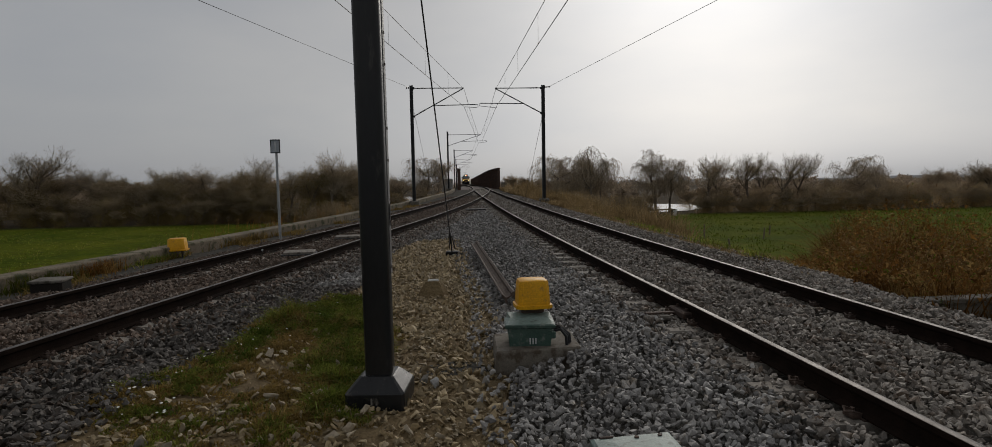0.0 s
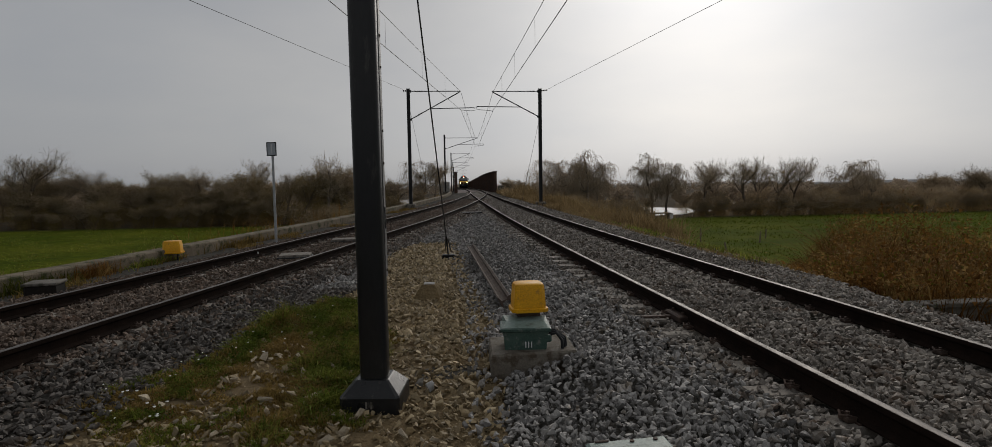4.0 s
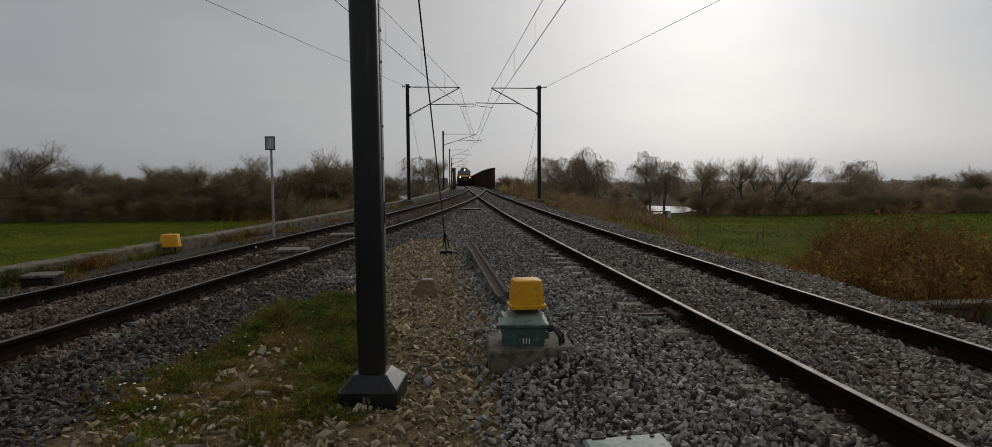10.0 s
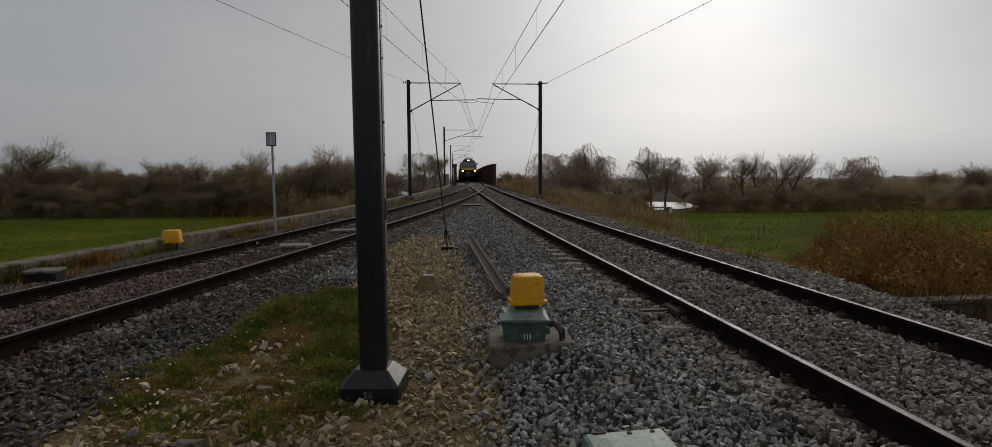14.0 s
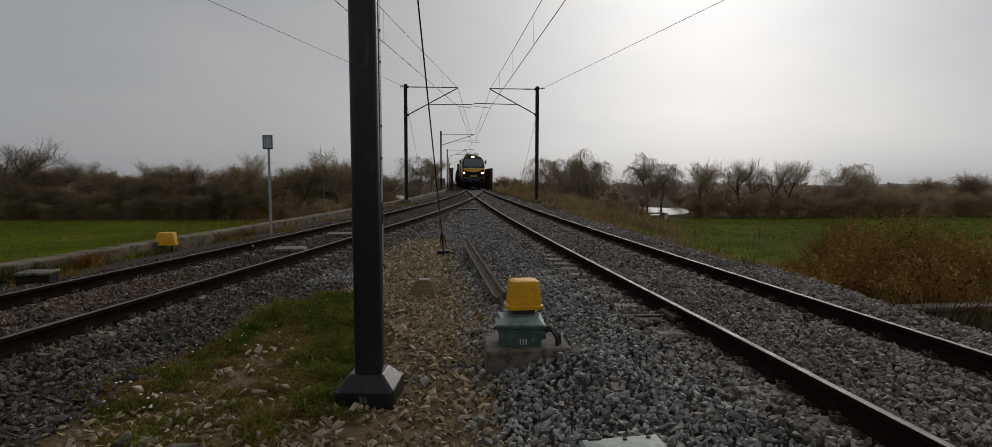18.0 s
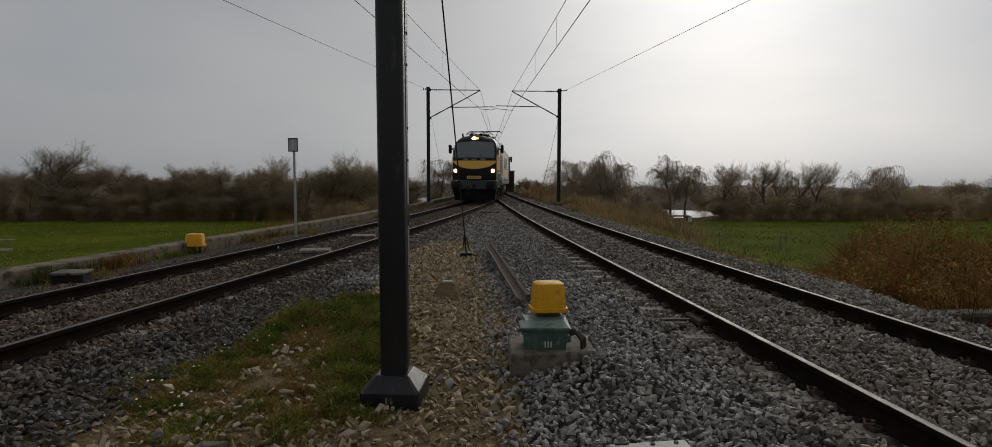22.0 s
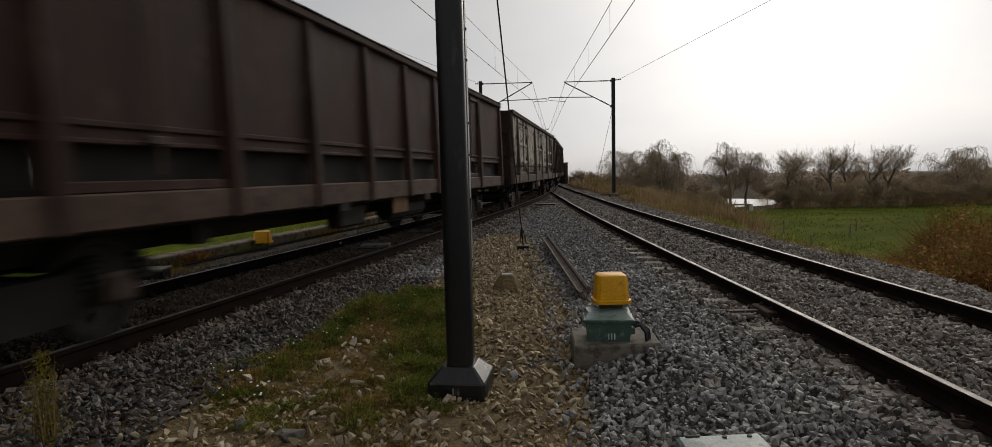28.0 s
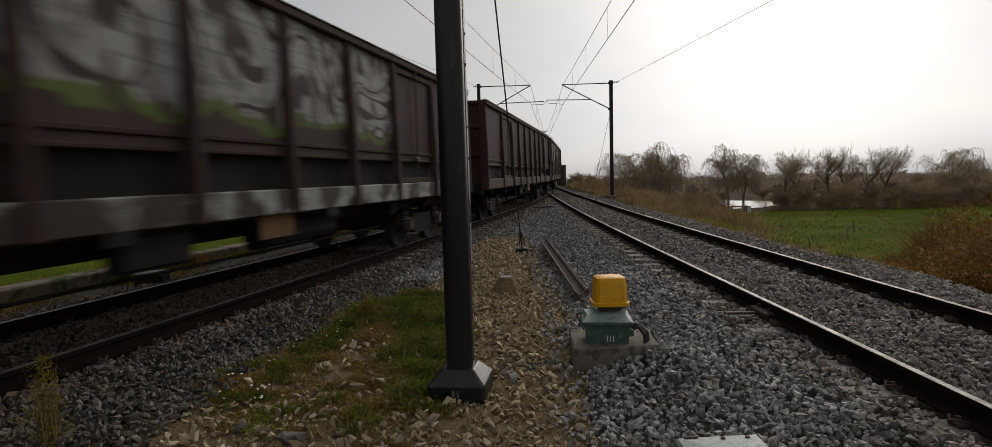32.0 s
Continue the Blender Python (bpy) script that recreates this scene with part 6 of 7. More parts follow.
WORDS = {
    "bare": ("tree", "bare rounded tree with fine brown twigs"), "bare_tall": ("tree", "tall slender bare tree in the hedge line"),
    "willow": ("tree", "weeping willow with thin hanging twigs"), "willow_wide": ("tree", "low spreading willow with drooping bare twigs"),
    "bush": ("bush", "dense olive-brown hedge bush"), "bush_round": ("bush", "rounded dark olive hedge bush"), "scrub": ("bush", "low brown scrub on the bank"),
    "brush": ("bush", "tangled grey-brown winter brush"), "brush_round": ("bush", "rounded grey-brown winter bush"),
}


def plant(key, x, y, scale=1.0, rz=0.0, sink=0.1):
    m = Matrix.Translation((x, y, float(ground_z(x, y)) - sink)) @ Matrix.Rotation(radians(rz), 4, "Z")
    name, words = WORDS[key]
    ob = thing(name, words, name, "trees" if name == "tree" else "hedge bushes", at=m @ Matrix.Diagonal((scale, scale, scale, 1)))
    for pn, me in TREES[key][1]:
        part(pn, me, "", ob)
    return ob


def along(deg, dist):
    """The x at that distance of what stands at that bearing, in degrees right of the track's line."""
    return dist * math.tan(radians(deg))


prng = random.Random(4)
# hedge line beyond the left field
for row, (y0, keys) in enumerate(((62, ("bush", "bush_round", "bush")), (67, ("bush_round", "bare", "bush_round")), (73, ("bush_round", "bare_tall", "bush_round")))):
    x = -95.0
    while x < -6:
        key = prng.choice(keys)
        y = y0 + prng.uniform(-1.2, 1.2) + max(0.0, (x + 22) * -0.02)
        plant(key, x, y, prng.uniform(0.82, 1.12), prng.uniform(0, 360))
        x += prng.uniform(2.0, 3.6) * (1.0 if row == 0 else 1.25)
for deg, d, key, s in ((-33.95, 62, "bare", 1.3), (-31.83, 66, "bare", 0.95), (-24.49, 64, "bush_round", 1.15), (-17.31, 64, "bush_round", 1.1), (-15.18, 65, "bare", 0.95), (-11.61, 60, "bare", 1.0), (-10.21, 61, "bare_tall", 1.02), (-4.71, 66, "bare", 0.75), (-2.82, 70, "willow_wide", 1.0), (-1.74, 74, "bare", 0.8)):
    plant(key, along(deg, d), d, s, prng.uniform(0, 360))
x = -95.0
while x < -8:
    plant(prng.choice(("bush", "bush_round")), x, 59.5 + prng.uniform(-0.8, 0.8), prng.uniform(0.38, 0.6), prng.uniform(0, 360))
    x += prng.uniform(1.3, 2.2)
x = 9.0
while x < 92:
    if not 20.3 < x < 24.6:
        plant("scrub", x, 60 + prng.uniform(-1.2, 1.6), prng.uniform(0.6, 1.05), prng.uniform(0, 360))
    x += prng.uniform(0.8, 1.3)
# reddish scrub at the foot of the left bank
for i in range(26):
    y = prng.uniform(34, 66)
    big = prng.uniform(0.7, 1.25)
    plant("bush" if i % 3 else "scrub", float(wall_x(y)) - prng.uniform(3.5, 9.0), y, big * (0.55 if i % 3 else 0.9), prng.uniform(0, 360))
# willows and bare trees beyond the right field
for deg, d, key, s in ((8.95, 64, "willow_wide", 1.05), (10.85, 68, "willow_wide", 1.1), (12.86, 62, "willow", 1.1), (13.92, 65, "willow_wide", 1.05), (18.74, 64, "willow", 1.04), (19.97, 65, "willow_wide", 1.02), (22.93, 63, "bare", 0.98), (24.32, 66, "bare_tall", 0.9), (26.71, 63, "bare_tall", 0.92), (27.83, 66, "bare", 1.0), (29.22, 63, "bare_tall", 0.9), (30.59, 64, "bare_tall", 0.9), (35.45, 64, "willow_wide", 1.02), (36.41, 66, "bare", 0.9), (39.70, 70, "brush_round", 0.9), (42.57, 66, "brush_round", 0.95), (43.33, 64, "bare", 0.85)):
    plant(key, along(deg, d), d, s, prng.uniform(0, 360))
x = 6.5
while x < 92:
    gap = 20.2 < x < 26.0
    if not gap:
        for y0, keys in ((62.5, ("brush", "scrub", "brush")), (68, ("brush", "brush_round", "scrub"))):
            plant(prng.choice(keys), x + prng.uniform(-1, 1), y0 + prng.uniform(-1.5, 1.5), prng.uniform(0.5, 0.74) * (0.8 if x < 28 else 1.0), prng.uniform(0, 360))
    x += prng.uniform(1.3, 2.2)
for i in range(34):
    y = prng.uniform(40, 76)
    plant("scrub", float(verge_x(y)) + prng.uniform(4.8, 10.5), y, prng.uniform(0.6, 1.15), prng.uniform(0, 360))


def far_woods():
    rng = np.random.default_rng(8)
    V = []
    for x0, x1, y, h, n in ((-170, -14, 96, 4.6, 110), (7, 150, 100, 2.7, 110), (-260, -20, 150, 5.4, 90), (10, 330, 165, 4.0, 120), (-120, 160, 330, 6.5, 90)):
        for cx in np.linspace(x0, x1, n):
            if 0.30 < cx / y < 0.42 and y < 200:
                continue            # the pond reaches through here
            cy = y + rng.normal(0, 6)
            hh = h * rng.uniform(0.65, 1.1)
            c = rng.normal(0, 1, (260, 3))
            c /= np.linalg.norm(c, axis=1)[:, None]
            c *= rng.uniform(0.35, 1.0, (260, 1)) ** 0.4
            c = c * np.array([hh * 0.55, hh * 0.5, hh * 0.52]) + np.array([cx, cy, FIELD - SLOPE * max(0.0, cy - 84) + hh * 0.46])
            V.append((c[:, None] + rng.normal(0, 0.28, (260, 3, 3))).reshape(-1, 3))
    v = np.concatenate(V)
    ob = new("far_woods", tri_mesh("far_woods", v, np.arange(len(v)).reshape(-1, 3), "far_wood"))
    tagged(ob, "grey-brown winter woods beyond the water", "woods", kind="stuff")
    hill = Geo()
    pts = [(-1500 + 150 * i, 1900 + 60 * math.sin(i * 1.3), -1900 * SLOPE + 3.0 + (9 if i < 9 else 4) * abs(math.sin(i * 0.7))) for i in range(24)]
    hill.loft([[(x, y, z), (x, y + 400, -40), (x, y - 250, -40)] for x, y, z in pts])
    tagged(part("backdrop", hill, "hill", smooth=True), "low hazy hills on the horizon", "hills", kind="structure")


far_woods()


# ---- grasses ----
def scatter(rng, n, x0, x1, y0, y1):
    return rng.uniform(x0, x1, n), rng.uniform(y0, y1, n)


GRASS_L = spline([1.5, 2.6, 3.5, 4.45, 4.9, 6.0, 7.2, 7.9, 9.5], [-2.6, -2.62, -2.6, -2.58, -2.5, -2.34, -2.14, -1.85, -1.2])
GRASS_R = spline([1.5, 2.6, 3.49, 4.2, 5.2, 6.3, 7.6, 9.5], [-0.5, -0.45, -0.4, -0.6, -0.62, -0.6, -1.0, -1.6])
PATH_R = spline([1.5, 2.5, 3.44, 4.08, 4.6, 5.7, 6.74, 8.8, 12.56, 16.8], [0.24, 0.26, 0.29, 0.34, 0.42, 0.33, 0.40, 0.33, 0.16, 0.0])
PATH_L = spline([1.5, 2.5, 4.69, 7.62, 9.59, 12.9, 16.8], [-2.6, -2.5, -2.3, -1.75, -1.35, -1.35, -0.6])


def in_grass(x, y):
    return (x > GRASS_L(y)) & (x < GRASS_R(y)) & (y > 1.5) & (y < 8.2)


def in_path(x, y):
    return (x > PATH_L(y)) & (x < PATH_R(y)) & (y > 1.2) & (y < 15.5)


def patch_noise(x, y, f):
    return np.array([noise.noise((a * f, b * f, 3.1)) for a, b in zip(x, y)])


def build_grass():
    rng = np.random.default_rng(21)
    x, y = scatter(rng, 260000, -3.0, 0.5, 1.8, 8.4)
    n1 = patch_noise(x, y, 1.3)
    n2 = patch_noise(x, y, 4.5)
    clump = n1 + 0.8 * n2
    # two lush spots behind and beside the pole, a thin strip along the ballast, a worn near end
    lush = np.exp(-(((x + 1.45) / 0.55) ** 2 + ((y - 7.1) / 0.75) ** 2)) + 0.9 * np.exp(-(((x + 0.95) / 0.4) ** 2 + ((y - 5.7) / 1.2) ** 2)) + 0.5 * np.exp(-((x - GRASS_L(y) - 0.3) / 0.25) ** 2) * (y > 4.2)
    worn = smooth(4.4, 3.3, y + 0.35 * n1)
    keep = in_grass(x + 0.3 * n1 + 0.2 * n2, y) & (clump + 0.6 * lush - 0.45 * worn > -0.2)
    keep &= rng.random(len(x)) < (0.62 + 0.6 * lush + 0.3 * (clump > 0.3)) * (1 - 0.55 * worn)
    x, y, lush, clump, worn = x[keep], y[keep], lush[keep], clump[keep], worn[keep]
    base = np.stack([x, y, 0.0 * x - 0.03], 1)
    h = rng.uniform(0.025, 0.10, len(x)) * (0.6 + 1.0 * lush) * (0.5 + 1.9 * np.clip(clump, 0, 1)) * (1 - 0.35 * worn)
    wide = rng.uniform(0.006, 0.013, len(x))
    dead = patch_noise(x, y, 1.9) + 0.5 * patch_noise(x + 7, y, 6.0) + rng.normal(0, 0.15, len(x)) > -0.14 + 0.5 * lush - 0.5 * np.exp(-(((x + 1.65) / 0.4) ** 2 + ((y - 5.4) / 0.8) ** 2))
    for q, m2, words in ((~dead, "turf_green", "short weedy green grass beside the pole"), (dead, "turf_brown", "withered brown patches in the short grass")):
        tagged(new("grass", blades("grass", base[q], h[q] * (0.8 if m2 == "turf_brown" else 1.0), wide[q], m2, rng, 0.7, 0.8)), words, "grass", kind="stuff")
    # broad leaved weeds, thickest in the lush spots
    odds = (0.15 + lush) * ~dead
    k = rng.choice(len(x), 26000, p=odds / odds.sum())
    pick = base[k] + np.stack([rng.normal(0, 0.02, len(k)), rng.normal(0, 0.02, len(k)), 0.02 + h[k] * rng.uniform(0.2, 1.0, len(k))], 1)
    v, f = leaf_cloud(pick, 42000, 0.013, rng, 0.008)
    tagged(new("weeds", tri_mesh("weeds", v, f, "turf_green")), "low broad-leaved weeds in the grass", "weeds", kind="stuff")
    # small pale flowers
    m = 46
    k = rng.choice(np.flatnonzero((x < GRASS_L(y) + 0.75) & (y > 4.0)), m)
    V, F, c = [], [], 0
    for q in k:
        r = rng.uniform(0.007, 0.014)
        p = base[q] + np.array([0, 0, rng.uniform(0.05, 0.12)])
        ring = [p + r * np.array([math.cos(a), math.sin(a), 0.25 * math.sin(2 * a)]) for a in np.linspace(0, 2 * np.pi, 7)[:-1]]
        V += [p + np.array([0, 0, 0.006])] + ring
        F += [(c, c + 1 + i, c + 1 + (i + 1) % 6) for i in range(6)]
        c += 7
    tagged(new("flowers", tri_mesh("flowers", np.array(V), np.array(F), "white_petal")), "scattered small pale flowers", "flowers", kind="stuff")


build_grass()


def build_reeds():
    rng = np.random.default_rng(33)
    # tall brown thicket below the right verge: reeds, bramble leaves and plumes
    n = 40000
    y = rng.uniform(7.6, 22, n)
    x = verge_x(y) + 0.6 + rng.uniform(0, 1, n) ** 0.8 * 8.5
    g = patch_noise(x, y, 0.7)
    rise = smooth(-0.6, 2.2, x - 0.60 * y + 0.6 * g)
    keep = (g > -0.4) & (x > 6.2 + 0.02 * y) & (rise > 0.02)
    x, y, g, rise = x[keep], y[keep], g[keep], rise[keep]
    base = np.stack([x, y, ground_z(x, y) - 0.05], 1)
    top = (-0.22 + 1.0 * g + 0.5 * patch_noise(x + 5, y, 1.3)) - base[:, 2] + 0.25
    full = np.maximum(0.3, top) * (0.45 + 0.55 * smooth(0.5, 1.6, x - verge_x(y))) * (0.3 + 0.7 * rise)
    full *= 0.92 + 0.5 * np.clip(patch_noise(x + 3, y + 1, 2.4), -0.5, 0.6)
    pick = rng.random(len(x)) < 0.75
    tagged(new("reeds", blades("reeds", base[pick], (full * rng.uniform(0.5, 1.12, len(x)))[pick], rng.uniform(0.012, 0.03, pick.sum()), "reed_brown", rng, 0.34, 0.9)), "tall thicket of russet dry reeds below the track", "reeds", kind="stuff")
    spots = base + np.stack([0 * full, 0 * full, full * rng.uniform(0.35, 1.05, len(full)) ** 0.6], 1)
    tuft = patch_noise(spots[:, 0] + spots[:, 2], spots[:, 1], 2.2) > -0.05
    v, f = leaf_cloud(spots[tuft], 52000, 0.04, rng, 0.08)
    tagged(new("brambles", tri_mesh("brambles", v, f, "reed_brown")), "withered russet bramble leaves among the reeds", "brambles", kind="stuff")
    v, f = leaf_cloud(spots[g > 0.1], 5000, 0.03, rng, 0.05)
    tagged(new("bramble_shoots", tri_mesh("bramble_shoots", v, f, "grass_blade")), "few green shoots among the brambles", "brambles", kind="stuff")
    # stalks with plumes above the thicket
    tall = np.flatnonzero((rise > 0.5) & (x > 8))
    tall = tall[rng.integers(0, len(tall), 620)]
    foot, up = base[tall], np.minimum(full[tall], 2.4) * rng.uniform(0.85, 1.12, 620)
    tagged(new("reed_stalks", blades("reed_stalks", foot, up, rng.uniform(0.012, 0.022, 620), "dry_grass", rng, 0.25, 0.6)), "pale reed stalks standing above the thicket", "reeds", kind="stuff")
    tips = foot[:, None] + np.stack([0 * up, 0 * up, up], 1)[:, None] * rng.uniform(0.78, 0.98, (620, 14, 1))
    v, f = leaf_cloud(tips.reshape(-1, 3), 8500, 0.03, rng, 0.04)
    tagged(new("reed_plumes", tri_mesh("reed_plumes", v, f, "dry_grass")), "feathery tan reed plumes", "reeds", kind="stuff")
    # tan grass along both banks
    n = 52000
    y = rng.uniform(9, 74, n)
    x = verge_x(y) + 0.05 + rng.uniform(0, 1, n) ** 1.6 * (3.4 + 0.05 * y)
    g = patch_noise(x, y, 0.35)
    keep = g > -0.2
    x, y, g = x[keep], y[keep], g[keep]
    base = np.stack([x, y, ground_z(x, y) - 0.05], 1)
    h = rng.uniform(0.22, 0.8, len(x)) * (0.9 + 0.9 * g) * (1 + 0.014 * y) * np.clip((x - verge_x(y)) * 0.6, 0.4, 1.15) * (0.35 + 0.65 * smooth(20, 36, y))
    tagged(new("bank_grass", blades("bank_grass", base, h, rng.uniform(0.02, 0.05, len(x)), "dry_grass", rng, 0.35, 0.6)), "tan dry grass on the railway bank", "grass", kind="stuff")
    # green tufts with rusty ones between on the near bank
    n = 16000
    y = rng.uniform(11.5, 34, n)
    x = verge_x(y) + 0.35 + rng.uniform(0, 1, n) * (1.6 + 0.12 * y)
    g = patch_noise(x, y, 0.8)
    red = patch_noise(x + 9, y, 0.9) > 0.22
    for q, m2, words, tall in (((g > -0.1) & ~red, "turf_green", "yellow-green grass tufts on the railway bank", 0.2), ((g > 0.0) & red, "dry_grass", "dry weed tufts on the railway bank", 0.24)):
        base = np.stack([x[q], y[q], ground_z(x[q], y[q]) - 0.04], 1)
        tagged(new("bank_tufts", blades("bank_tufts", base, rng.uniform(0.4, 1.3, q.sum()) * tall, rng.uniform(0.012, 0.035, q.sum()), m2, rng, 0.5, 0.6)), words, "grass", kind="stuff")
    # taller clumps halfway up the line
    n = 15000
    y = rng.uniform(22, 52, n)
    x = verge_x(y) + 0.5 + rng.uniform(0, 1, n) ** 1.2 * 3.4
    g = patch_noise(x, y, 0.45)
    keep = g > -0.12
    x, y, g = x[keep], y[keep], g[keep]
    base = np.stack([x, y, ground_z(x, y) - 0.05], 1)
    h = np.maximum(0.3, (0.1 + 0.9 * g - base[:, 2]) * smooth(0.3, 1.4, x - verge_x(y))) * rng.uniform(0.55, 1.1, len(x))
    tagged(new("tall_grass", blades("tall_grass", base, h, rng.uniform(0.02, 0.045, len(x)), "dry_grass", rng, 0.3, 0.7)), "tall tan grass clumps on the bank", "grass", kind="stuff")
    n = 15000
    y = rng.uniform(6, 66, n)
    x = wall_x(y) - 0.5 - rng.uniform(0, 1, n) ** 1.4 * 6
    g = patch_noise(x, y, 0.35)
    keep = g > -0.05
    x, y, g = x[keep], y[keep], g[keep]
    base = np.stack([x, y, ground_z(x, y) - 0.05], 1)
    h = rng.uniform(0.12, 0.42, len(x)) * (0.7 + g)
    tagged(new("bank_grass", blades("bank_grass", base, h, rng.uniform(0.02, 0.045, len(x)), "dry_grass", rng, 0.35, 0.6)), "tan dry grass behind the low wall", "grass", kind="stuff")
    # green strip between the left track and the low wall
    n = 14000
    y = rng.uniform(5, 40, n)
    x = wall_x(y) + 0.02 + rng.uniform(0, 1, n) ** 1.3 * 1.0
    g = patch_noise(x, y, 0.6)
    keep = g > 0.12
    x, y, g = x[keep], y[keep], g[keep]
    base = np.stack([x, y, ground_z(x, y) - 0.03], 1)
    tagged(new("wall_grass", blades("wall_grass", base, rng.uniform(0.06, 0.2, len(x)), rng.uniform(0.01, 0.025, len(x)), "turf_brown", rng, 0.5, 0.6)), "rank grass along the low wall", "grass", kind="stuff")
    # rusty weeds and green clumps beside the low wall
    for cx, cy, rx, ry, m2, words, tall in ((-6.75, 11.6, 0.3, 0.45, "reed_brown", "rusty withered weeds beside the chamber", 0.34), (-7.0, 10.3, 0.5, 0.7, "turf_green", "rank green grass beside the chamber", 0.32), (-6.2, 16.9, 0.45, 1.1, "turf_brown", "dark withered grass at the wall's foot", 0.3), (-6.6, 13.2, 0.35, 0.7, "turf_green", "rank grass at the wall's foot", 0.22)):
        x, y = rng.normal(cx, rx * 0.6, 420), rng.normal(cy, ry * 0.6, 420)
        x = np.maximum(x, wall_x(y) + 0.06)
        base = np.stack([x, y, ground_z(x, y) - 0.03], 1)
        tagged(new("wall_weeds", blades("wall_weeds", base, rng.uniform(0.35, 1.1, 420) * tall, rng.uniform(0.008, 0.02, 420), m2, rng, 0.45, 0.6)), words, "weeds", kind="stuff")
    # thin dry stems behind the low wall
    y = rng.uniform(17, 31, 520)
    x = wall_x(y) - 1.0 - rng.uniform(0, 1, 520) * 3.2
    base = np.stack([x, y, ground_z(x, y) - 0.03], 1)
    tagged(new("dry_stems", blades("dry_stems", base, rng.uniform(0.5, 1.0, 520) * (1.25 + 0.5 * patch_noise(x, y, 0.5)), rng.uniform(0.008, 0.018, 520), "reed_brown", rng, 0.4, 0.5)), "sparse brown weed stems behind the low wall", "weeds", kind="stuff")
    # grass of the wet field beyond the left wall
    x, y = scatter(rng, 22000, -48, -13, 24, 58)
    g = patch_noise(x, y, 0.3)
    keep = (ground_z(x, y) < FIELD + 0.3) & (g > -0.15)
    x, y = x[keep], y[keep]
    base = np.stack([x, y, ground_z(x, y) - 0.03], 1)
    tagged(new("field_grass", blades("field_grass", base, rng.uniform(0.05, 0.14, len(x)), rng.uniform(0.03, 0.06, len(x)), "turf_green", rng, 0.5, 0.6)), "short green grass of the flooded field", "grass", kind="stuff")
    # field tufts and stakes
    n = 26000
    x, y = scatter(rng, n, 9, 60, 16, 60)
    g = patch_noise(x, y, 0.3)
    keep = (ground_z(x, y) < FIELD + 0.3) & (g > -0.1)
    x, y = x[keep], y[keep]
    base = np.stack([x, y, ground_z(x, y) - 0.03], 1)
    tagged(new("field_grass", blades("field_grass", base, rng.uniform(0.06, 0.22, len(x)), rng.uniform(0.03, 0.07, len(x)), "grass_blade", rng, 0.5, 0.6)), "lush green grass of the wet field", "grass", kind="stuff")
    for x, y, h, lean in ((18.5, 35, 0.75, 6), (14.6, 31, 0.6, -10), (15.5, 36.5, 0.55, -4), (20.5, 38, 0.6, 3), (17.0, 40, 0.6, -3)):
        t = thing("field_stake", "dark leaning wooden stake in the field", "stake", "field stakes", at=pose(x, y, float(ground_z(x, y)) - 0.1, 0, lean, 0))
        part("stick", Geo().tube((0, 0, 0), (0, 0, h + 0.1), 0.05, 0.04, n=7), "bark", t)
    # a lone weed at the edge of the ballast
    t = thing("tall_weed", "slender yellow-green weed at the ballast edge", "weed", at=pose(-3.05, 3.45, -0.05))
    b = rng.normal(0, 0.035, (40, 3)) * np.array([1, 1, 0])
    part("stalk", blades("stalk", b, rng.uniform(0.25, 0.62, 40), rng.uniform(0.006, 0.012, 40), "dry_grass", rng, 0.1, 0.5), "", t)["kind"] = "stuff"
    up = rng.uniform(0.03, 0.66, 900) ** 1.2
    out = rng.normal(0, 1, (900, 2)) * (0.075 * (1 - up / 0.75) + 0.008)[:, None]
    part("foliage", tri_mesh("foliage", *leaf_cloud(np.column_stack([out, up]), 1500, 0.012, rng, 0.01), "weed_leaf"), "", t)


build_reeds()


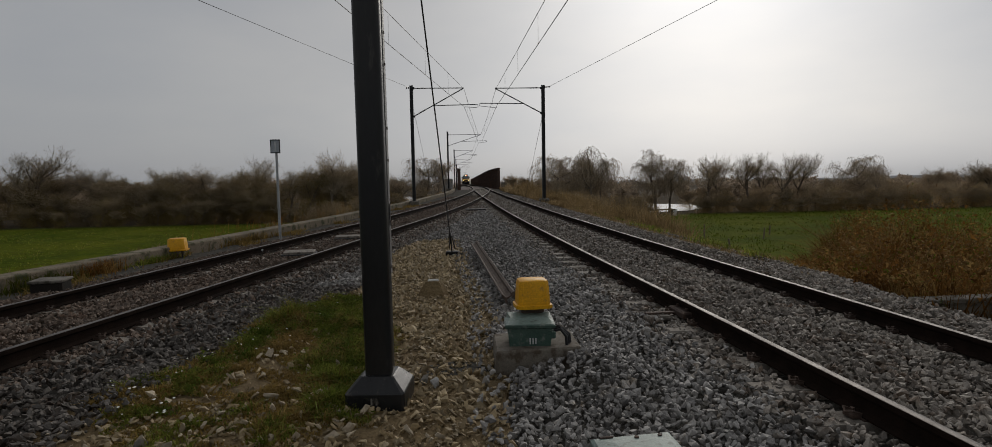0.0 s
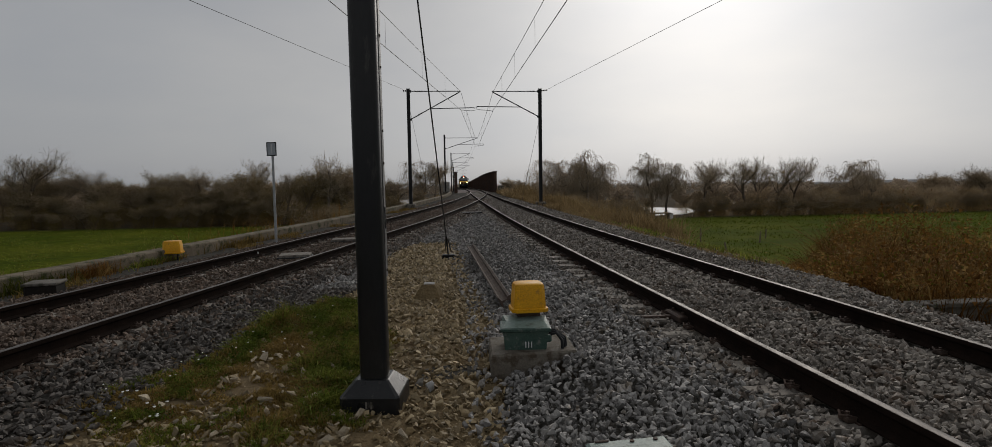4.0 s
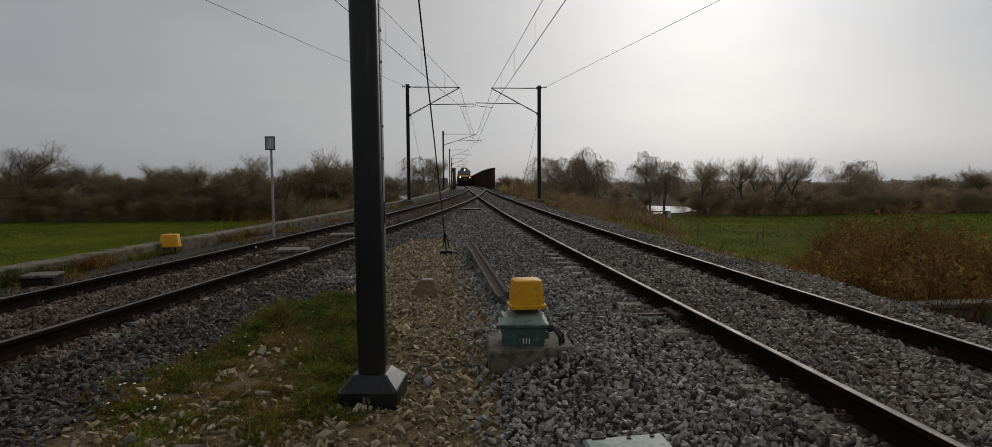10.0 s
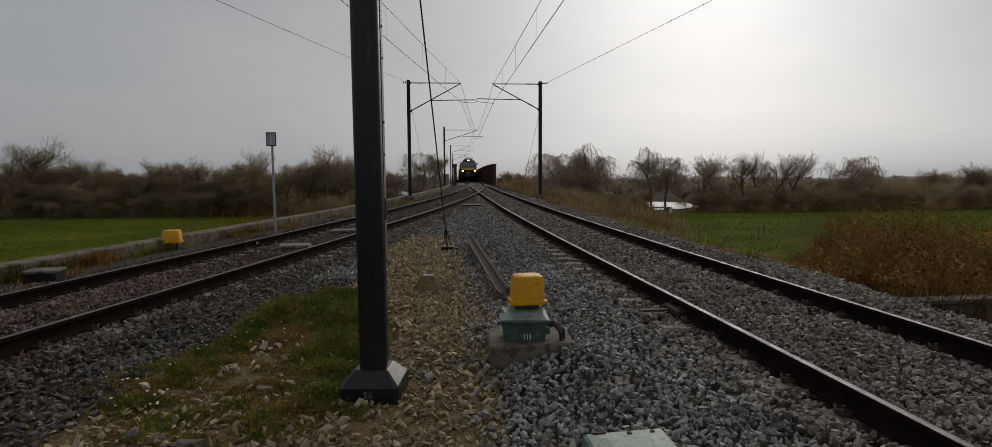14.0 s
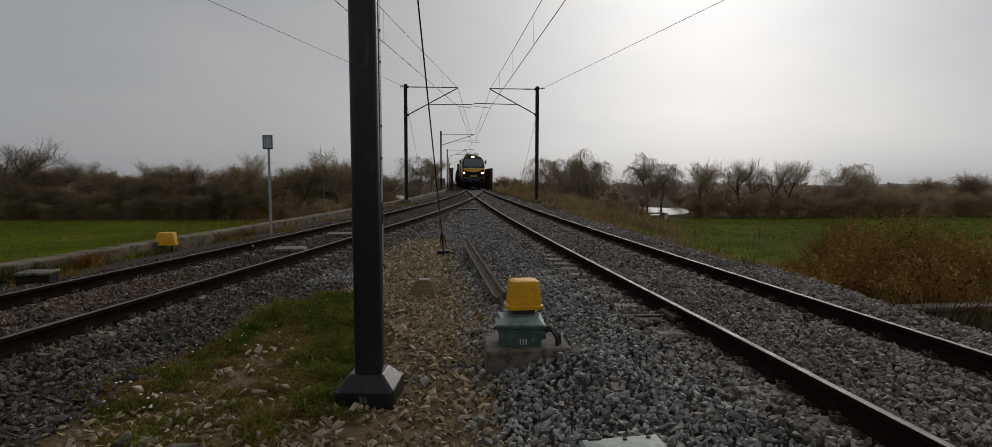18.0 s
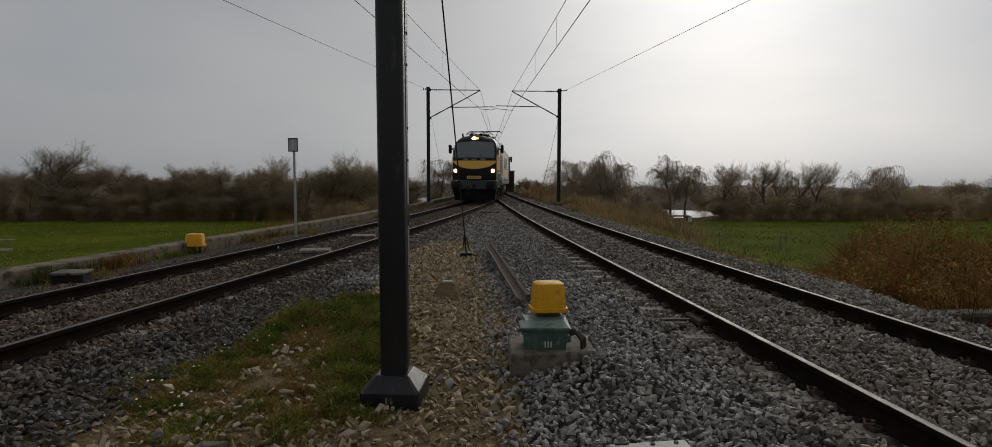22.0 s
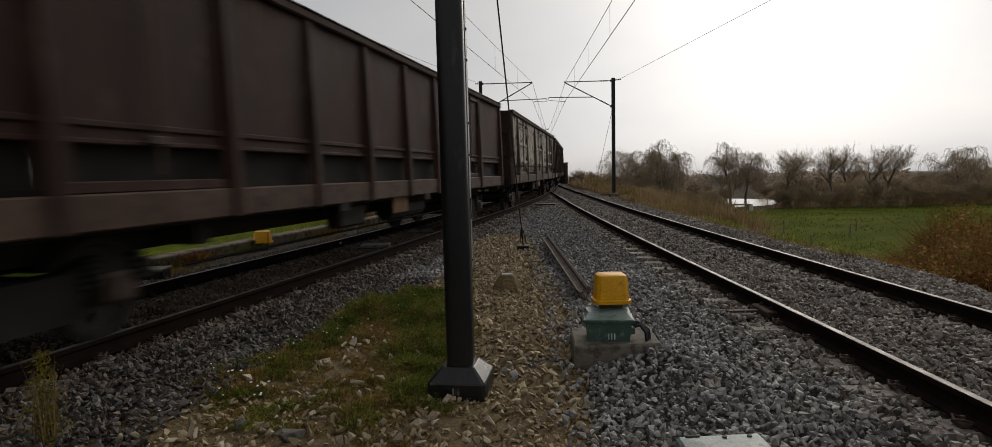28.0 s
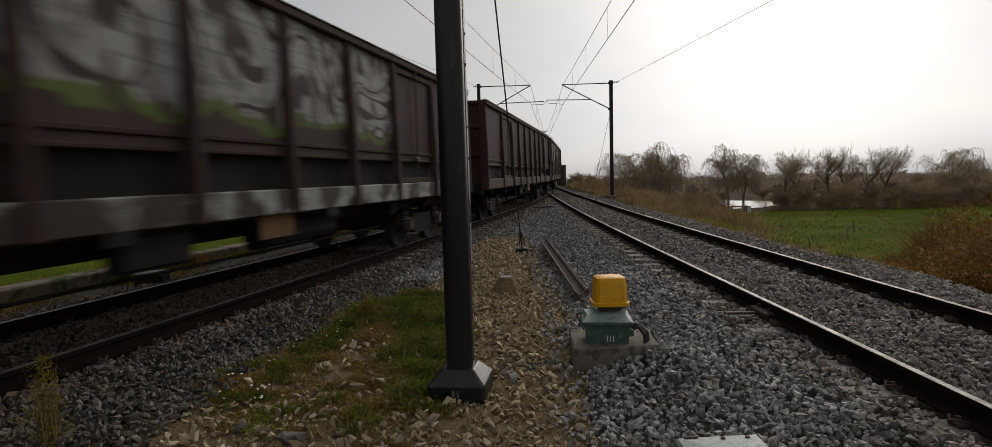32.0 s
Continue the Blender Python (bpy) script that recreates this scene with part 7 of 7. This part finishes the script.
# ---- ballast and path stones ----
def build_stones():
    rng = np.random.default_rng(77)
    P, S = [], []
    for y0, y1, dens, r0, r1 in ((-12, 1.2, 110, 0.035, 0.06), (1.2, 6, 720, 0.017, 0.035), (6, 10, 560, 0.019, 0.037), (10, 18, 440, 0.024, 0.042), (18, 30, 250, 0.032, 0.052), (30, 50, 110, 0.045, 0.07)):
        n = int((y1 - y0) * 17 * dens)
        x, y = scatter(rng, n, -9.5, 7.5, y0, y1)
        keep = (x > wall_x(y) + 0.95) & (x < verge_x(y) + 0.75)
        hidden = in_path(x, y) | in_grass(x - 0.12 + rng.normal(0, 0.1, n), y)
        rim = np.abs(x - PATH_R(y)) < 0.25
        keep &= ~hidden | (rim & (rng.random(n) < 0.25))
        keep &= ~((x > 0.28) & (x < 1.0) & (y > 4.78 + 0.08 * (x - 0.3)) & (y < 5.38)) & ~((np.abs(x + 6.2) < 0.3) & (np.abs(y - 9.55) < 0.3))
        dl, dr = np.abs(x - left_x(y)), np.abs(x - right_x(y))
        for d in (dl, dr):
            keep &= np.abs(d - HALF) > 0.085
        for xof, s0, first in ((left_x, -14.0, 15), (right_x, -6.0, 7)):
            a = x - xof(y)
            ys = y + a * (xof(y + 0.05) - xof(y - 0.05)) / 0.1
            bare = (np.abs((ys - s0 + 0.3) % 0.6 - 0.3) < 0.10 + 0.5 * r0) & (np.abs(np.abs(a) - HALF - 0.10) < 0.38)
            keep &= ~(bare & (y > first) & (rng.random(n) < 0.75 + 0.02 * y))
        x, y = x[keep], y[keep]
        dl, dr = np.abs(x - left_x(y)), np.abs(x - right_x(y))
        d = np.minimum(dl, dr)
        lift = 0.018 * smooth(1.9, 1.3, d) - 0.02 * smooth(HALF - 0.3, HALF, d) * smooth(HALF + 0.35, HALF + 0.05, d)
        edge = smooth(-0.3, 0.5, x - verge_x(y))
        heap = 0.13 * np.exp(-(((x - 1.02) / 0.34) ** 2 + ((y - 4.72) / 0.42) ** 2))
        z = -0.015 + heap + lift + rng.uniform(-0.02, 0.038, len(x)) - 0.12 * edge - 0.03 * smooth(1.6, 0.9, x - wall_x(y))
        z = np.where(x > verge_x(y), np.minimum(z, ground_z(x, y) + 0.03), z)
        P.append(np.stack([x, y, z], 1))
        S.append(rng.uniform(r0, r1, len(x)) * rng.choice([0.8, 1.0, 1.15], len(x)))
    p, s = np.concatenate(P), np.concatenate(S)
    near = (p[:, 1] < 10) & (p[:, 1] > 0.6)
    rust = p[:, 0] + rng.normal(0, 0.35, len(p)) < left_x(p[:, 1]) + 1.35
    bed = ~rust & ((p[:, 0] < GRASS_L(p[:, 1]) + 0.3) & (p[:, 1] < 9) | (p[:, 0] - left_x(p[:, 1]) < 1.9) | (p[:, 0] - right_x(p[:, 1]) + rng.normal(0, 0.15, len(p)) > -1.35))
    clean = ~rust & ~bed
    west = bed & (p[:, 0] < 0)
    bed &= ~west
    for zone, m2, words in ((clean, "ballast_stone", "clean blue-grey crushed stone ballast"), (bed, "ballast_track", "grey-brown crushed stone in and beside the track"), (west, "ballast_left", "dull brown-grey crushed stone beside the curved track"), (rust, "ballast_rusty", "rust-stained brown crushed stone ballast")):
        for q, fine in ((near & zone, True), (~near & zone, False)):
            ob = new("ballast", stones("ballast", p[q], s[q], m2, rng, 0.7 if fine else 0.5, fine=fine))
            tagged(ob, words, "ballast", kind="stuff")
    # tan pebbles and flat flakes of the worn path
    n = 27000
    x, y = scatter(rng, n, -3.0, 0.7, 1.4, 15.5)
    keep = in_path(x + rng.normal(0, 0.08, n), y) & ~((np.abs(x + 0.6) < 0.25) & (np.abs(y - 4.5) < 0.25))
    g = in_grass(x, y)
    keep &= ~g | (rng.random(n) < np.where(y < 4.4, 0.75, 0.3))
    x, y = x[keep], y[keep]
    size = rng.uniform(0.008, 0.028, len(x)) * rng.choice([0.8, 1.0, 1.0, 1.6], len(x)) * (1 + 0.03 * y)
    ob = new("pebbles", stones("pebbles", np.stack([x, y, -0.035 + rng.uniform(0, 0.012, len(x)) + size * 0.2], 1), size, "path_stone", rng, 0.42, fine=True))
    tagged(ob, "tan pebbles and flaky stones of the worn path", "pebbles", kind="stuff")
    # pale stones lying in the grass
    n = 700
    x, y = scatter(rng, n, -2.7, 0.3, 1.8, 7.6)
    q = (in_grass(x, y) | ((x > -2.7) & (x < 0.0) & (y < 3.9))) & (rng.random(n) < np.where(y < 4.6, 1.0, 0.3))
    x, y = x[q], y[q]
    size = rng.uniform(0.012, 0.036, len(x)) * rng.choice([0.8, 1.0, 1.5], len(x))
    tagged(new("pebbles", stones("pebbles", np.stack([x, y, -0.012 + size * 0.35], 1), size, "pale_pebble", rng, 0.5, fine=True)), "pale pebbles lying in the short grass", "pebbles", kind="stuff")
    # trodden soil under them
    g = Geo()
    ys = np.linspace(1.2, 15.5, 40)
    edge = lambda y: float(min(PATH_L(y), PATH_R(y) - 0.2, GRASS_L(y) - 0.1 if y < 8 else 9)) - 0.2
    g.loft([[(edge(y), y, -0.16), (edge(y) + 0.05 * math.sin(y * 5), y, -0.045), (float((PATH_L(y) + PATH_R(y)) / 2), y, -0.034), (float(PATH_R(y)) + 0.05 * math.sin(y * 4), y, -0.045), (float(PATH_R(y)), y, -0.16)] for y in ys])
    tagged(part("path", g, "soil"), "trodden earth path between the tracks", "path", kind="structure")
    for x, y, s, m2 in ((0.185, 4.32, 0.055, "concrete_pale"), (-0.18, 4.62, 0.07, "concrete_pale"), (-0.28, 4.72, 0.06, "concrete"), (-1.55, 3.55, 0.09, "concrete"), (-1.95, 3.7, 0.08, "concrete"), (0.02, 5.2, 0.05, "path_stone")):
        t = new("loose_stone", stones("loose_stone", np.array([[0, 0, 0.0]]), np.array([s]), m2, rng, 0.4, 1, fine=True))
        t.location = (x, y, -0.012)
        tagged(t, "pale flat loose stone on the path", "stone", "loose stones")


build_stones()


# ---- what moves ----
def motions():
    ys = np.linspace(-90, 300, 3901)
    xs = left_x(ys)
    arc = np.concatenate([[0], np.cumsum(np.hypot(np.diff(xs), np.diff(ys)))])
    arc -= np.interp(0, ys, arc)

    # how far up the line the headlamps are, by seconds
    times = [0, 13, 19, 21, 22.5, 23, 24, 24.5, 25, 25.5, 26, 26.5, 28.5, 30, 32]
    ahead = [248.0, 123.4, 65.4, 46.2, 31.7, 27.0, 17.4, 12.75, 7.98, 3.3, -1.5, -6.35, -26.6, -42.4, -63.6]
    lamps = spline(times, ahead)

    def on_line(s):
        y = float(np.interp(s, arc, ys))
        return Vector((float(left_x(y)), y, RAIL_TOP + float(fall(y))))

    def ride(ob, centre, pivot):
        rows = []
        for k in range(0, 65):
            t = k * 0.5
            s = float(lamps(t)) + centre
            a, b = on_line(s - pivot), on_line(s + pivot)
            d = a - b
            m = (a + b) / 2
            yaw = math.degrees(math.atan2(-d.x, d.y))
            tilt = math.degrees(math.atan2(d.z, math.hypot(d.x, d.y)))
            rows.append((t, pose(m.x, m.y, m.z, tilt, 0, yaw)))
        walk(ob, rows)

    def roll(ob, r):
        y, z = ob.location.y, ob.location.z
        start = float(lamps(0))
        walk(ob, [(k / 15, pose(0, y, z, -math.degrees((start - float(lamps(k / 15))) / r) % 360, 0, 0)) for k in range(0, 481)])

    ride(loco, 10.8, 6.1)
    for w in loco_sets:
        roll(w, 0.55)
    for w, sets, centre, pivot, r in wagons:
        ride(w, centre, pivot)
    for w, sets, centre, pivot, r in wagons[:4]:
        for q in sets:
            roll(q, r)


motions()
